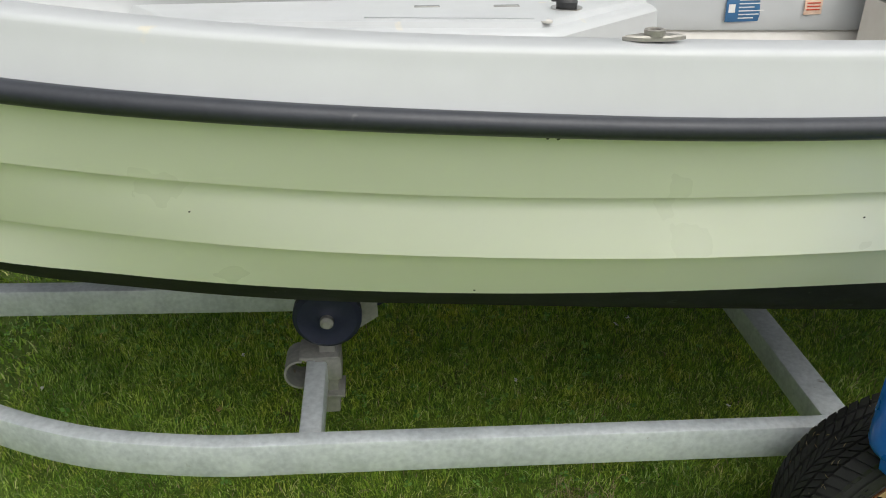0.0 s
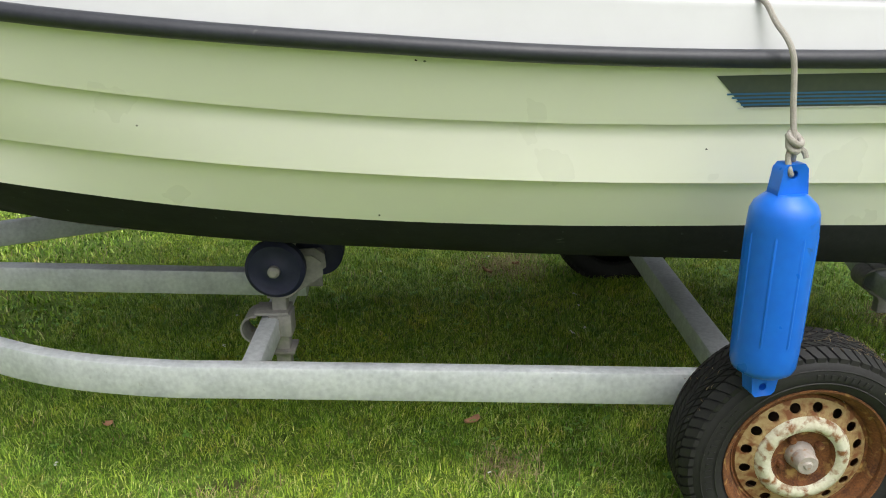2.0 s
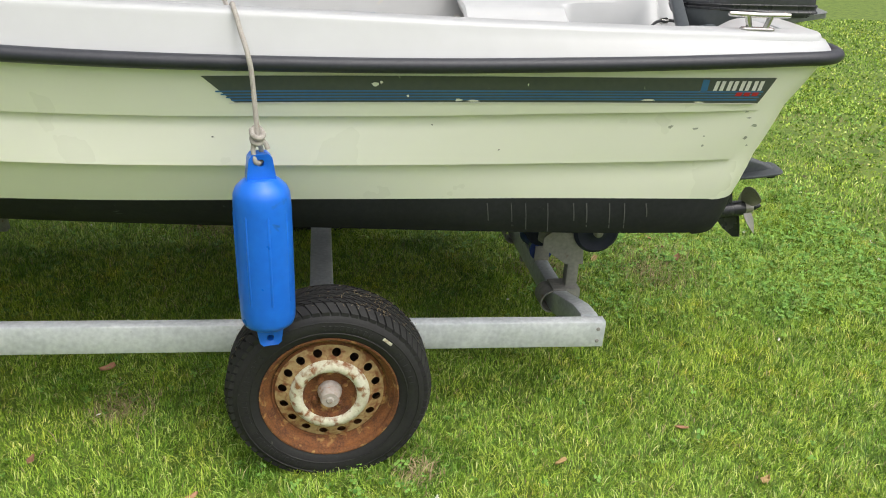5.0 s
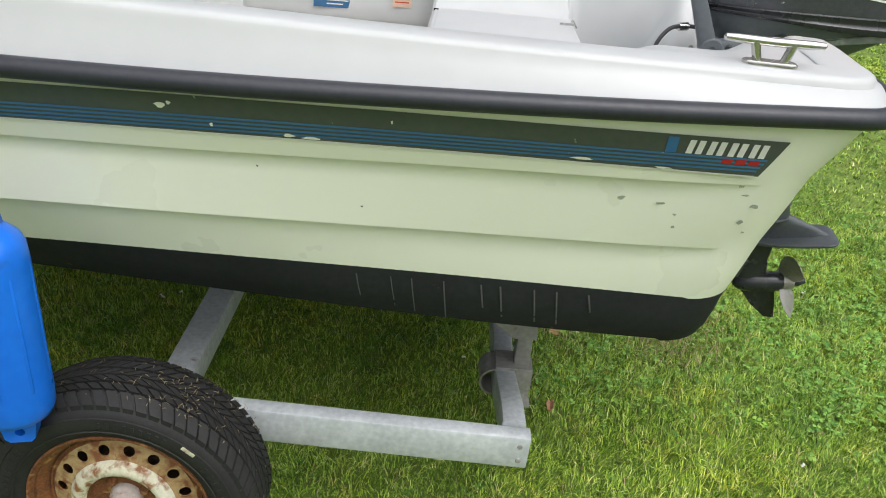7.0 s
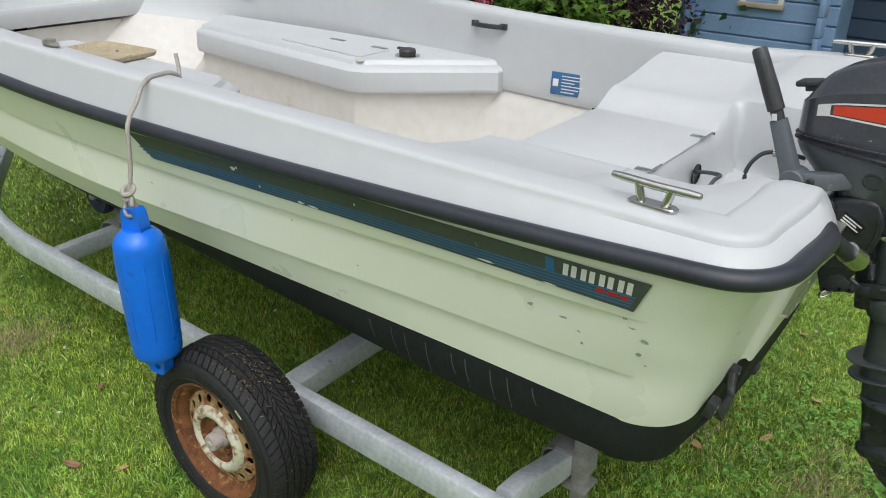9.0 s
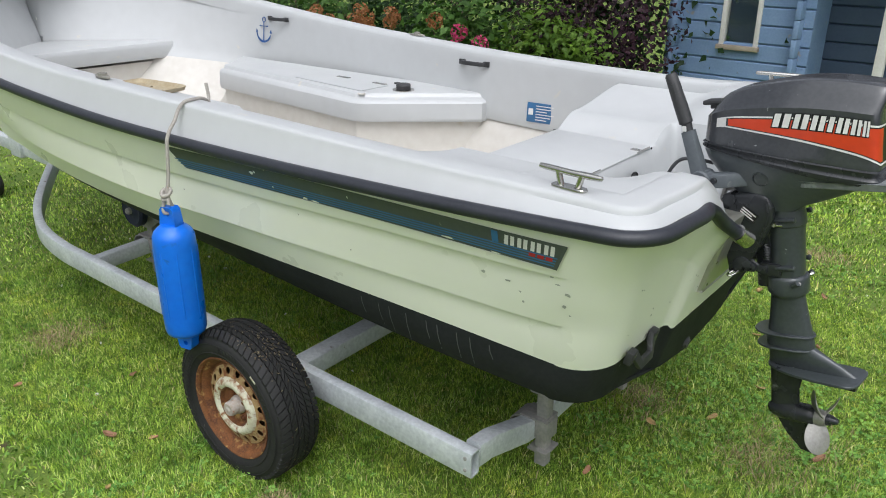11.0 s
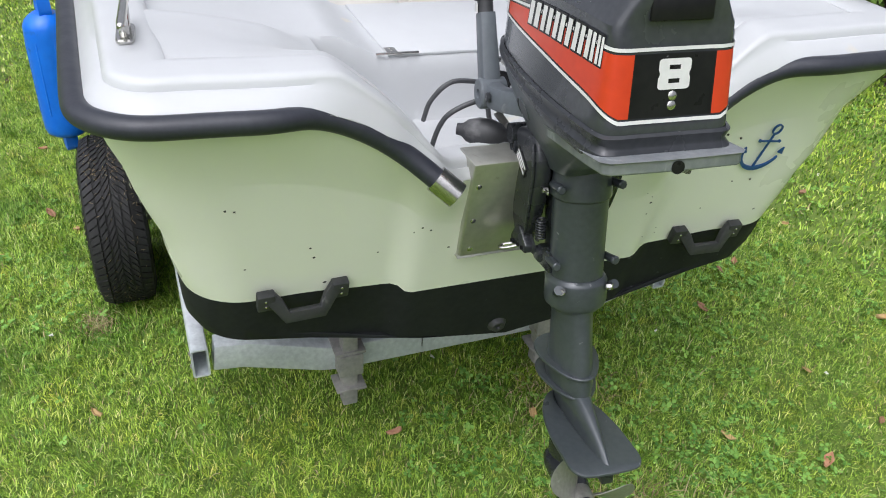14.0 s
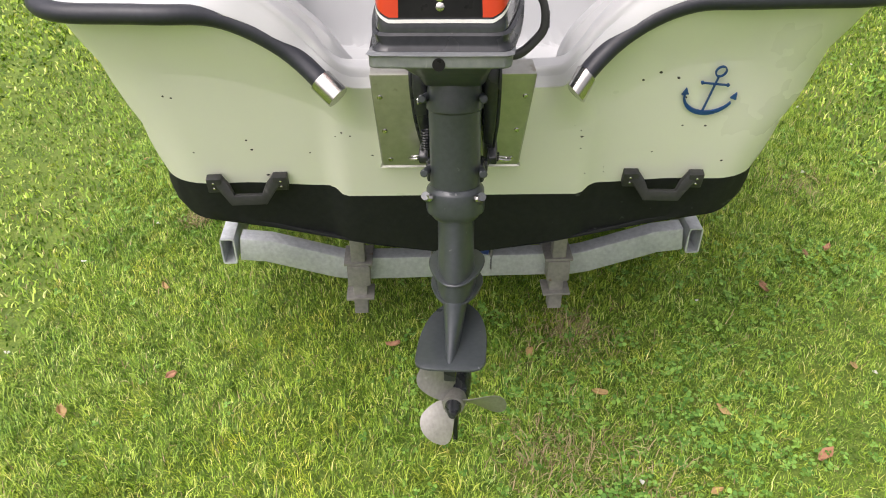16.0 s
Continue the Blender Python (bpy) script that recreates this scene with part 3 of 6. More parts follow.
vs_ = ease_run(-1.0, 1.0, 32)
seat_top = loft([bow_row(v, 0.004, 0.0) for v in vs_], close_ring=False)
skirt = loft([[(BOW_EDGE(0.80 * abs(v)) + g, math.copysign(min(0.80 * abs(v), hull_in(BOW_EDGE(0.80 * abs(v)) + g, z, 0.03)), v), z) for g, z in ((0.0, 1.186), (0.006, 1.176), (0.008, 1.16), (0.008, 1.100), (0.002, 1.089), (-0.03, 1.087))] for v in vs_], close_ring=False)
part("bow_seat", join(seat_top, skirt), WHITE, boat, "white moulded bow seat", sharp=30)
bulk = []
for z in (1.07, 1.0, 0.93, 0.86, 0.80, 0.75):
    half = [(x, min(y, hull_in(x, z, 0.03)), z) for x, y in ((-3.915, 0.80), (-3.92, 0.68), (-3.93, 0.52), (-3.94, 0.22), (-3.945, 0.0))]
    bulk.append(half + [(x, -y, q) for x, y, q in half[-2::-1]])
part("bow_locker", loft(bulk, close_ring=False), LINER, boat, "cream front of the bow locker")

# shallow tray left on the port seat
SPECKED = surf("dark_crumbs", (0.10, 0.08, 0.05), (0.2, 0.16, 0.1), 0.8, scale=90)
TRAYMAT = surf("yellowed_plastic", (0.44, 0.38, 0.26), (0.34, 0.27, 0.16), 0.5, scale=9, fine=60, bump=0.1, dirt=(0.22, 0.14, 0.06), dirt_amount=0.11, dirt_scale=12)
tray = root("tray", "shallow yellowed plastic tray lying on the side seat", "tray", BOAT @ pose(-2.86, -0.27, 1.1135, 0, 0, 7) @ Matrix.Scale(0.9, 4))
tr_rings = [[(x, y, z) for x, y, _ in ring(40, rx, ry, 0, 7)] for rx, ry, z in ((0.0, 0.0, 0.004), (0.185, 0.105, 0.004), (0.196, 0.118, 0.010), (0.203, 0.126, 0.024), (0.208, 0.131, 0.027), (0.213, 0.135, 0.024), (0.205, 0.127, 0.004), (0.195, 0.115, 0.0), (0.0, 0.0, 0.0))]
part("tray_body", loft(tr_rings, caps=False), TRAYMAT, tray, sharp=40)
for x, y in ((0.13, 0.02), (0.16, -0.05), (-0.02, 0.06)):
    part("crumb", put(loft([ring(7, 0.012, 0.007, 0), ring(7, 0.008, 0.004, 0.005)]), pose(x, y, 0.0045, 0, 0, 500 * x)), SPECKED, tray)

# fittings on the gunwale
def cleat(side):
    base = loft([[(x * k, y * k, z) for x, y, _ in ring(28, 0.058, 0.019, 0, 4.0)] for k, z in ((1.0, 0.0), (1.0, 0.005), (0.93, 0.008), (0.0, 0.008))])
    legs = [sweep([(0.028 * s, 0, 0.005), (0.034 * s, 0, 0.024), (0.040 * s, 0, 0.046)], circle(0.010, 12), up=(0, 1, 0)) for s in (1, -1)]
    bar = sweep([(x, 0, 0.047 + 0.002 * abs(x) / 0.1) for x in (-0.108, -0.104, -0.08, 0, 0.08, 0.104, 0.108)], circle(0.0095, 14), scales=[0.2, 0.8, 1, 1, 1, 0.8, 0.2])
    m = pose(-0.134, -0.775 * side, 1.296, 0, 0, -3 * side) @ Matrix.Scale(0.84, 4)
    thing = []
    for name, b in (("cleat_base", base), ("cleat_leg", legs[0]), ("cleat_leg", legs[1]), ("cleat_bar", bar)):
        thing.append((name, b))
    top = part("mooring_cleat", put(thing[3][1], m), STEEL, boat, "polished stainless mooring cleat")
    for name, b in thing[:3]:
        part(name, put(b, m), STEEL, top)


for side in (1, -1):
    cleat(side)
    m = pose(-2.070, -0.892 * side, cap(-2.070) + 0.004, 0, 0, 0) @ Matrix.Scale(0.72, 4)
    lock = part("rowlock", put(loft([[(x * k, y * k, z) for x, y, _ in ring(6, 0.075, 0.024, 0, 1.6)] for k, z in ((1, 0), (1, 0.008), (0.85, 0.012), (0.0, 0.012))]), m), BRONZE, boat, "grey cast rowlock socket")
    part("socket", put(lathe([(0.012, 0.010), (0.024, 0.010), (0.024, 0.024), (0.018, 0.026), (0.013, 0.024), (0.012, 0.012)], 20), m), BRONZE, lock)


def grab(m):
    pts = smoothline([(-0.075, 0, 0.0), (-0.062, 0.022, 0), (-0.03, 0.030, 0), (0.03, 0.030, 0), (0.062, 0.022, 0), (0.075, 0, 0)], 4)
    bm = sweep(pts, rect(0.016, 0.02, 0.005))
    return put(join(bm, box(-0.092, -0.058, -0.002, 0.012, -0.013, 0.013, 0.003), box(0.058, 0.092, -0.002, 0.012, -0.013, 0.013, 0.003)), m)


for x in (-1.61, -3.15):
    part("grab_handle", grab(pose(x, LINES["rub"](x) - 0.141, 1.25 + (cap(x) - 1.315), 0, 0, 180)), PLASTIC, boat, "black plastic grab handle")


def anchor(m, size):
    """A flat anchor drawn in the plane x, z."""
    w = 0.016
    bits = [prism([(w, -0.42), (w * 0.8, 0.30), (-w * 0.8, 0.30), (-w, -0.42)], 0, 0.004)]
    n = 20
    bits.append(loft([[(0.11 * k * math.cos(2 * math.pi * i / n), yy, 0.40 + 0.11 * k * math.sin(2 * math.pi * i / n)) for k, yy in ((1, 0), (1, 0.004), (0.76, 0.004), (0.76, 0))] for i in range(n + 1)], caps=False))
    bits.append(prism([(-0.24, 0.135), (0.24, 0.135), (0.24, 0.16), (-0.24, 0.16)], 0, 0.004))
    for s in (1, -1):
        bits.append(lathe([(0, 0), (0.030, 0), (0.030, 0.004), (0, 0.004)], 10, pose(0.25 * s, 0.004, 0.15, 90)))
    outer = [(0.50 * math.cos(a), -0.08 + 0.42 * math.sin(a)) for a in [radians(d) for d in range(188, 353, 11)]]
    inner = [(0.475 * math.cos(a), -0.06 + 0.36 * math.sin(a)) for a in [radians(d) for d in range(188, 353, 11)]]
    bits.append(loft([[(o[0], 0, o[1]), (o[0], 0.004, o[1]), (i[0], 0.004, i[1]), (i[0], 0, i[1])] for o, i in zip(outer, inner)]))
    for s in (1, -1):
        bits.append(prism([(0.41 * s, -0.10), (0.54 * s, -0.13), (0.495 * s, 0.02)], 0, 0.004))
    bm = join(*bits)
    return put(bm, m @ Matrix.Diagonal((size, 1, size * 1.12, 1)))


rake = math.degrees(math.atan(0.25))
zz = 1.03
part("anchor_mark", anchor(pose(transom_x(zz, 0.58) + 0.003, 0.526, zz, 0, 0, 90) @ pose(0, 0, 0, rake, 0, 0) @ pose(0, -0.004, 0, 0, 7, 0), 0.114), DARKBLUE, boat, "blue anchor film on the stern")
part("anchor_mark", anchor(pose(-3.27, LINES["rub"](-3.27) - 0.149, 1.285, 0, 0, 0) @ pose(0, -0.004, 0, -6, 0, 0), 0.138), DARKBLUE, boat, "blue anchor film inside the gunwale")

# maker's plate and a small orange notice, their print too small to read
xp = -1.18
plate_m = pose(xp, LINES["rub"](xp) - 0.149, 1.066, -4, 0, 2.5)
plate = part("notice_plate", put(box(-0.079, 0.079, -0.003, 0.002, -0.046, 0.046, 0.001), plate_m), surf("blue_plate", (0.03, 0.12, 0.26), (0.04, 0.14, 0.30), 0.4, scale=30), boat, "blue notice plate with white print")
bars = [box(-0.070, -0.045, -0.0045, -0.003, -0.012, 0.018)]
for i in range(6):
    bars.append(box(-0.03, 0.070 - 0.02 * (i % 3), -0.0045, -0.003, 0.030 - 0.013 * i, 0.034 - 0.013 * i))
part("print", put(join(*bars), plate_m), FILMWHITE, plate)
note_m = pose(-0.93, LINES["rub"](-0.93) - 0.149, 1.07, -4, 0, 2.5)
note = part("notice_label", put(box(-0.035, 0.035, -0.002, 0.001, -0.028, 0.028, 0.001), note_m), surf("faded_orange_film", (0.75, 0.50, 0.36), (0.72, 0.56, 0.45), 0.5, scale=30), boat, "faded orange notice label")
part("print", put(join(*[box(-0.026, 0.026, -0.0035, -0.002, 0.012 - 0.012 * i, 0.016 - 0.012 * i) for i in range(3)]), note_m), RED, note)


# stern handles
def stern_handle(y, flip):
    z = 0.795
    m = pose(transom_x(z, 0.5) + 0.003, y, z - 0.01, 0, 0, 90) @ pose(0, 0, 0, rake, 0, flip * 3)
    pts = [(-0.085, -0.012, 0.02), (-0.068, -0.022, 0.0), (-0.045, -0.040, -0.034), (0.045, -0.040, -0.034), (0.068, -0.022, 0.0), (0.085, -0.012, 0.02)]
    bm = sweep(pts, rect(0.034, 0.020, 0.004), up=(0, -1, 0.3))
    feet = [box(s * 0.094 - 0.022, s * 0.094 + 0.022, -0.026, 0.001, -0.018, 0.034, 0.004) for s in (1, -1)]
    m = m @ Matrix.Scale(0.81, 4)
    h = part("stern_handle", put(join(bm, *feet), m), PLASTIC, boat, "black plastic lifting handle")
    for s in (1, -1):
        for dz in (0.0, 0.02):
            part("screw", put(bolt((s * 0.096, -0.026, dz), (0, -1, 0), 0.004, 0.003), m), STEEL, h)


stern_handle(-0.508, 1)
stern_handle(0.474, -1)


# name film along the topside
def side_point(x, z, off=0.002):
    """A point on the upper plank at that x and height."""
    z0, z1 = LINES["rub_z"](x), LINES["s1_z"](x)
    t = (z - z0) / (z1 - z0)
    y0, y1 = LINES["rub"](x), LINES["s1"](x) + 0.009
    bulge = 0.004 * min(1.0, 3 * t, 3 * (1 - t))
    return (x, -(y0 + (y1 - y0) * t + bulge + off), z)


def film(x0, x1, zlo, zhi, material, name, label, off=0.002, slant0=0.0, slant1=0.0, n=40, side=1, parent=None):
    rowsf = []
    for i in range(n + 1):
        r = []
        for k in range(4):
            f = k / 3
            a, b = x0 + slant0 * (1 - f), x1 + slant1 * (1 - f)
            x = a + (b - a) * i / n
            lo, hi = zlo(x), zhi(x)
            p = side_point(x, lo + (hi - lo) * f, off)
            r.append((p[0], p[1] * side, p[2]))
        rowsf.append(r)
    return part(name, loft(rowsf, close_ring=False), material, parent or boat, label)


def top_z(x):
    return 1.165 + 0.0085 * (x + 1.63)


REDFILM = surf("red_film", (0.45, 0.02, 0.02), (0.38, 0.02, 0.03), 0.4, scale=40)
for side in (1, -1):
    band = film(-1.63, -0.085, lambda x: 1.098 + 0.006 * (x + 0.8), top_z, DECAL, "name_band", "grey-green film band with blue stripes", slant0=0.075, slant1=-0.035, side=side)
    for i in range(4):
        film(-1.60 + 0.012 * i, -0.115 - 0.004 * i, lambda x, i=i: top_z(x) - 0.0425 - 0.0080 * i, lambda x, i=i: top_z(x) - 0.0385 - 0.0080 * i, STRIPE, "blue_stripe", "", off=0.0028, side=side, parent=band)
    film(-1.57, -0.13, lambda x: 1.0965 + 0.006 * (x + 0.8), lambda x: 1.0995 + 0.006 * (x + 0.8), FILMWHITE, "white_edge", "", off=0.003, side=side, parent=band)
    for i in range(4):
        x = -0.264 + 0.0385 * i
        for u0, u1 in ((0.0, 0.0115), (0.0175, 0.029)):
            film(x + u0, x + u1, lambda q: top_z(q) - 0.037, lambda q: top_z(q) - 0.009, FILMWHITE, "mark_bar", "", off=0.0032, n=2, side=side, parent=band, slant0=-0.004, slant1=-0.004)
    for i in range(3):
        x = -0.195 + 0.0245 * i
        film(x, x + 0.019, lambda q: top_z(q) - 0.053, lambda q: top_z(q) - 0.042, REDFILM, "model_bar", "", off=0.0034, n=2, side=side, parent=band, slant0=-0.003, slant1=-0.003)
    film(-0.305, -0.285, lambda q: top_z(q) - 0.037, lambda q: top_z(q) - 0.005, STRIPE, "badge", "", off=0.0032, n=2, side=side, parent=band)


# chips, scuffs and streaks on the hull
CHIP = surf("grey_scuff", (0.28, 0.30, 0.26), (0.44, 0.47, 0.40), 0.7, scale=120, fine=300, bump=0.3)
SPECK = surf("dark_speck", (0.03, 0.03, 0.025), (0.06, 0.06, 0.05), 0.8, scale=200)
CHALK = surf("chalky_streak", (0.085, 0.09, 0.088), (0.060, 0.064, 0.062), 0.8, scale=90, fine=300)


def outer_y(x, z):
    pts = sorted((LINES[k + "_z"](x), LINES[k](x)) for k in ("chine", "paint", "s2", "s1", "rub"))
    return float(np.interp(z, [p[0] for p in pts], [p[1] for p in pts]))


def spot(x, z, rx, rz, material, name, seed, off=0.006):
    """An uneven flat fleck on the near topside."""
    r = random.Random(seed)
    n = 9
    rim = []
    for i in range(n):
        a = 2 * math.pi * i / n
        k = r.uniform(0.55, 1.25)
        px, pz = x + rx * k * math.cos(a), z + rz * k * math.sin(a)
        rim.append((px, -(outer_y(px, pz) + off), pz))
    c = (x, -(outer_y(x, z) + off), z)
    return part(name, loft([rim, [c] * n], caps=False), material, boat, smooth=False)


for k, (x, z, rx, rz) in enumerate(((-0.345, 1.084, 0.008, 0.004), (-0.357, 1.025, 0.009, 0.005), (-0.28, 1.02, 0.008, 0.004), (-0.245, 0.995, 0.005, 0.003), (-0.24, 0.965, 0.005, 0.004), (-0.10, 1.03, 0.008, 0.005), (-0.115, 0.99, 0.007, 0.006), (-0.125, 1.055, 0.010, 0.003), (-0.14, 1.075, 0.007, 0.003), (-0.10, 0.965, 0.004, 0.003))):
    spot(x, z, rx, rz, CHIP, "scuff", k, 0.0055)
for k, (x, z) in enumerate(((-2.405, 1.178), (-2.256, 1.206), (-2.238, 1.204), (-2.93, 1.193), (-2.866, 1.066), (-2.0, 1.082), (-2.356, 0.835), (-0.855, 0.953), (-1.62, 1.0), (-1.05, 1.03))):
    spot(x, z, 0.003, 0.0025, SPECK, "speck", 40 + k, 0.0075 if z > 1.1 else 0.007)
for k, (x, z, rx, rz) in enumerate(((-1.205, 1.146, 0.009, 0.006), (-1.19, 1.152, 0.004, 0.004), (-0.985, 1.105, 0.010, 0.004), (-0.945, 1.103, 0.016, 0.003), (-0.45, 1.11, 0.020, 0.003), (-1.12, 1.115, 0.003, 0.004), (-0.80, 1.15, 0.002, 0.004), (-0.30, 1.105, 0.015, 0.002))):
    p = part("film_chip", loft([[side_point(x + rx * math.cos(a) * (1 + 0.35 * math.sin(3 * a + k)), z + rz * math.sin(a), 0.0042) for a in [2 * math.pi * i / 9 for i in range(9)]], [side_point(x, z, 0.0042)] * 9], caps=False), GREEN, boat, smooth=False)
rs = random.Random(3)
for k in range(9):
    x = -0.86 + 0.062 * k + rs.uniform(-0.015, 0.015)
    z1 = LINES["paint_z"](x) - 0.012
    z0 = z1 - rs.uniform(0.05, 0.10)
    w = rs.uniform(0.0015, 0.003)
    ln = [[(x + s * w * 0.7 + 0.012 * t, -(outer_y(x, z1 + (z0 - z1) * t) + 0.0155 - 0.010 * abs(t - 0.4)), z1 + (z0 - z1) * t) for s in (-1, 1)] for t in ease_run(0, 1, 6)]
    part("streak", loft(ln, close_ring=False), CHALK, boat)
for k in range(46):
    y, z = rs.uniform(-0.66, 0.62), rs.uniform(0.80, 1.16)
    if z > transom_top(y) - 0.05 or abs(y) < 0.2:
        continue
    x = transom_x(z, y) + 0.0012
    r = rs.uniform(0.0012, 0.003)
    part("speck", loft([[(x + r * 0.25 * math.sin(a), y + r * math.cos(a) * rs.uniform(0.6, 1.8), z + r * math.sin(a)) for a in [math.pi * i / 3 for i in range(6)]], [(x + 0.0002, y, z)] * 6], caps=False), SPECK, boat, smooth=False)

# ---- trailer ----
TY = 0.047
trailer = root("boat_trailer", "galvanised steel boat trailer with rusty wheels", "trailer")


def frame_z(x, far=False):
    """Middle height of the side rails, which climb a little towards the drawbar."""
    return 0.299 - 0.031 * (x + 0.46) + (0.018 * step(-2.4, -3.2, x) if far else 0.0)


def hollow_end(p0, p1, w, h, wall=0.005):
    """A straight square tube from p0 that ends open at p1."""
    p0, p1 = Vector(p0), Vector(p1)
    d = (p1 - p0).normalized()
    side = d.cross(Vector((0, 0, 1))).normalized()
    up = side.cross(d)
    big, small = rect(w, h, 0.008), rect(w - 2 * wall, h - 2 * wall, 0.005)
    return loft([[q + side * a + up * b for a, b in s] for q, s in ((p0, big), (p1, big), (p1, small), (p1 - d * 0.25, small))])


for side in (1, -1):
    y = -0.742 * side
    bend = smoothline([(-4.42, TY - 0.03 * side, frame_z(-4.4, side < 0)), (-4.0, TY - 0.31 * side, frame_z(-4.0, side < 0)), (-3.62, TY - 0.545 * side, frame_z(-3.62, side < 0)), (-3.30, TY - 0.685 * side, frame_z(-3.3, side < 0)), (-3.0, TY - 0.738 * side, frame_z(-3.0, side < 0)), (-2.75, TY + y, frame_z(-2.75, side < 0)), (-2.5, TY + y, frame_z(-2.5))], 6)
    part("side_rail", join(sweep(bend, rect(0.046, 0.096, 0.008)), hollow_end((-2.5, TY + y, frame_z(-2.5)), (-0.452, TY + y, frame_z(-0.452)), 0.046, 0.096)), ZINC, trailer, "galvanised box-section side rail")
    for dz in (0.022, -0.022):
        part("bolt", bolt((-0.475, TY + y - 0.023 * side, 0.3 + dz), (0, -side, 0), 0.007, 0.004), OLDZINC, trailer)
part("drawbar", sweep([(-2.70, TY, 0.345), (-5.35, TY, 0.435)], rect(0.06, 0.09, 0.008)), ZINC, trailer, "galvanised drawbar")
# rear cross beam, dropped in the middle
part("rear_beam", sweep([(-0.487, TY - 0.705, 0.302), (-0.487, TY - 0.62, 0.292), (-0.487, TY - 0.40, 0.222), (-0.487, TY - 0.36, 0.215), (-0.487, TY + 0.36, 0.215), (-0.487, TY + 0.40, 0.222), (-0.487, TY + 0.62, 0.292), (-0.487, TY + 0.705, 0.302)], rect(0.06, 0.085, 0.008)), ZINC, trailer, "galvanised dropped rear cross beam")
# front and axle cross members
part("front_beam", sweep([(-2.745, TY - 0.71, 0.362), (-2.745, TY - 0.30, 0.372), (-2.745, TY + 0.30, 0.372), (-2.745, TY + 0.71, 0.362)], rect(0.055, 0.075, 0.008)), ZINC, trailer, "galvanised front cross beam")
part("axle_beam", sweep([(-1.375, TY - 0.73, 0.258), (-1.375, TY + 0.73, 0.258)], rect(0.085, 0.08, 0.008)), ZINC, trailer, "galvanised axle beam")


def roller(p, w=0.055, r=0.086, axis=90):
    prof = [(0.018, -w / 2), (0.05, -w / 2 - 0.002), (0.074, -w / 2 + 0.003), (r, -w / 4), (r, w / 4), (0.074, w / 2 - 0.003), (0.052, w / 2 - 0.012), (0.03, w / 2 - 0.008), (0.018, w / 2)]
    ob = part("roller", lathe(prof + [(0.018, -w / 2)], 32, Matrix.Translation(p) @ pose(0, 0, 0, axis)), NAVY, trailer, "dark blue rubber boat roller")
    part("axle_nut", lathe([(0, -w / 2 - 0.008), (0.017, -w / 2 - 0.008), (0.017, w / 2 + 0.012), (0.010, w / 2 + 0.020), (0, w / 2 + 0.020)], 14, Matrix.Translation(p) @ pose(0, 0, 0, axis)), OLDZINC, ob)


def support(x, y, s, z_beam, z_top, reach):
    """An upright clamped to a cross beam, with a rocking arm and two rollers."""
    part("upright", sweep([(x, y, z_beam - 0.15), (x, y, z_top - 0.04)], rect(0.045, 0.045, 0.005), up=(0, 1, 0)), OLDZINC, trailer, "weathered square upright")
    part("clamp_plate", box(x - 0.075, x + 0.03, y - 0.045, y + 0.045, z_beam + 0.045, z_beam + 0.055, 0.003), OLDZINC, trailer, "rust-stained clamp plate")
    part("foot_plate", box(x - 0.04, x + 0.04, y - 0.045, y + 0.045, z_beam - 0.085, z_beam - 0.075, 0.003), OLDZINC, trailer, "rust-stained foot plate")
    part("clamp_sleeve", box(x - 0.035, x + 0.035, y - 0.036, y + 0.036, z_beam - 0.03, z_beam + 0.046, 0.004), OLDZINC, trailer)
    arc = [radians(d) for d in range(80, 300, 20)]
    bow_shape = [(0.044 * math.cos(q), 0.046 * math.sin(q)) for q in arc] + [(0.038 * math.cos(q), 0.040 * math.sin(q)) for q in arc[::-1]]
    part("clamp_bow", loft([[(x - 0.075 + u, yy, z_beam + w) for u, w in bow_shape] for yy in (y - 0.045, y + 0.045)]), OLDZINC, trailer, "bent steel clamp bow")
    q = 1 if reach > 0 else -1
    arm = [(x - 0.03 * q, z_top - 0.10), (x + 0.035 * q, z_top - 0.10), (x + reach + 0.03 * q, z_top - 0.03), (x + reach + 0.028 * q, z_top + 0.01), (x + reach, z_top + 0.03), (x - 0.02 * q, z_top + 0.02)]
    for e in (0.030, -0.038):
        part("rocker_arm", prism(arm[::q], y + s * e, y + s * (e + 0.008), 0.001), OLDZINC, trailer)


for s in (1, -1):
    yA = TY - 0.40 * s
    support(-2.715, yA, s, 0.372, 0.575, 0.11)
    roller((-2.70, yA - 0.09 * s, 0.590))
    roller((-2.60, yA + 0.10 * s, 0.575), r=0.07)
    yB = TY - 0.335 * s
    yB -= 0.032 if s < 0 else 0.0
    support(-0.44, yB, s, 0.215, 0.47, -0.10)
    roller((-0.375, yB - 0.03 * s, 0.505))
    roller((-0.53, yB + 0.13 * s, 0.455), r=0.07)
for x, z in ((-0.487, 0.30), (-2.66, 0.47)):
    part("keel_roller", lathe([(0.012, -0.085), (0.05, -0.085), (0.042, -0.04), (0.03, 0.0), (0.042, 0.04), (0.05, 0.085), (0.012, 0.085)], 24, pose(x, TY - 0.005, z, 90)), surf("bright_blue_rubber", (0.02, 0.05, 0.22), (0.03, 0.06, 0.26), 0.5, scale=20), trailer, "bright blue keel roller")
    for q in (-0.10, 0.09):
        part("roller_bracket", box(x - 0.03, x + 0.03, TY + q - 0.004, TY + q + 0.004, z - 0.10, z + 0.02, 0.002), OLDZINC, trailer)
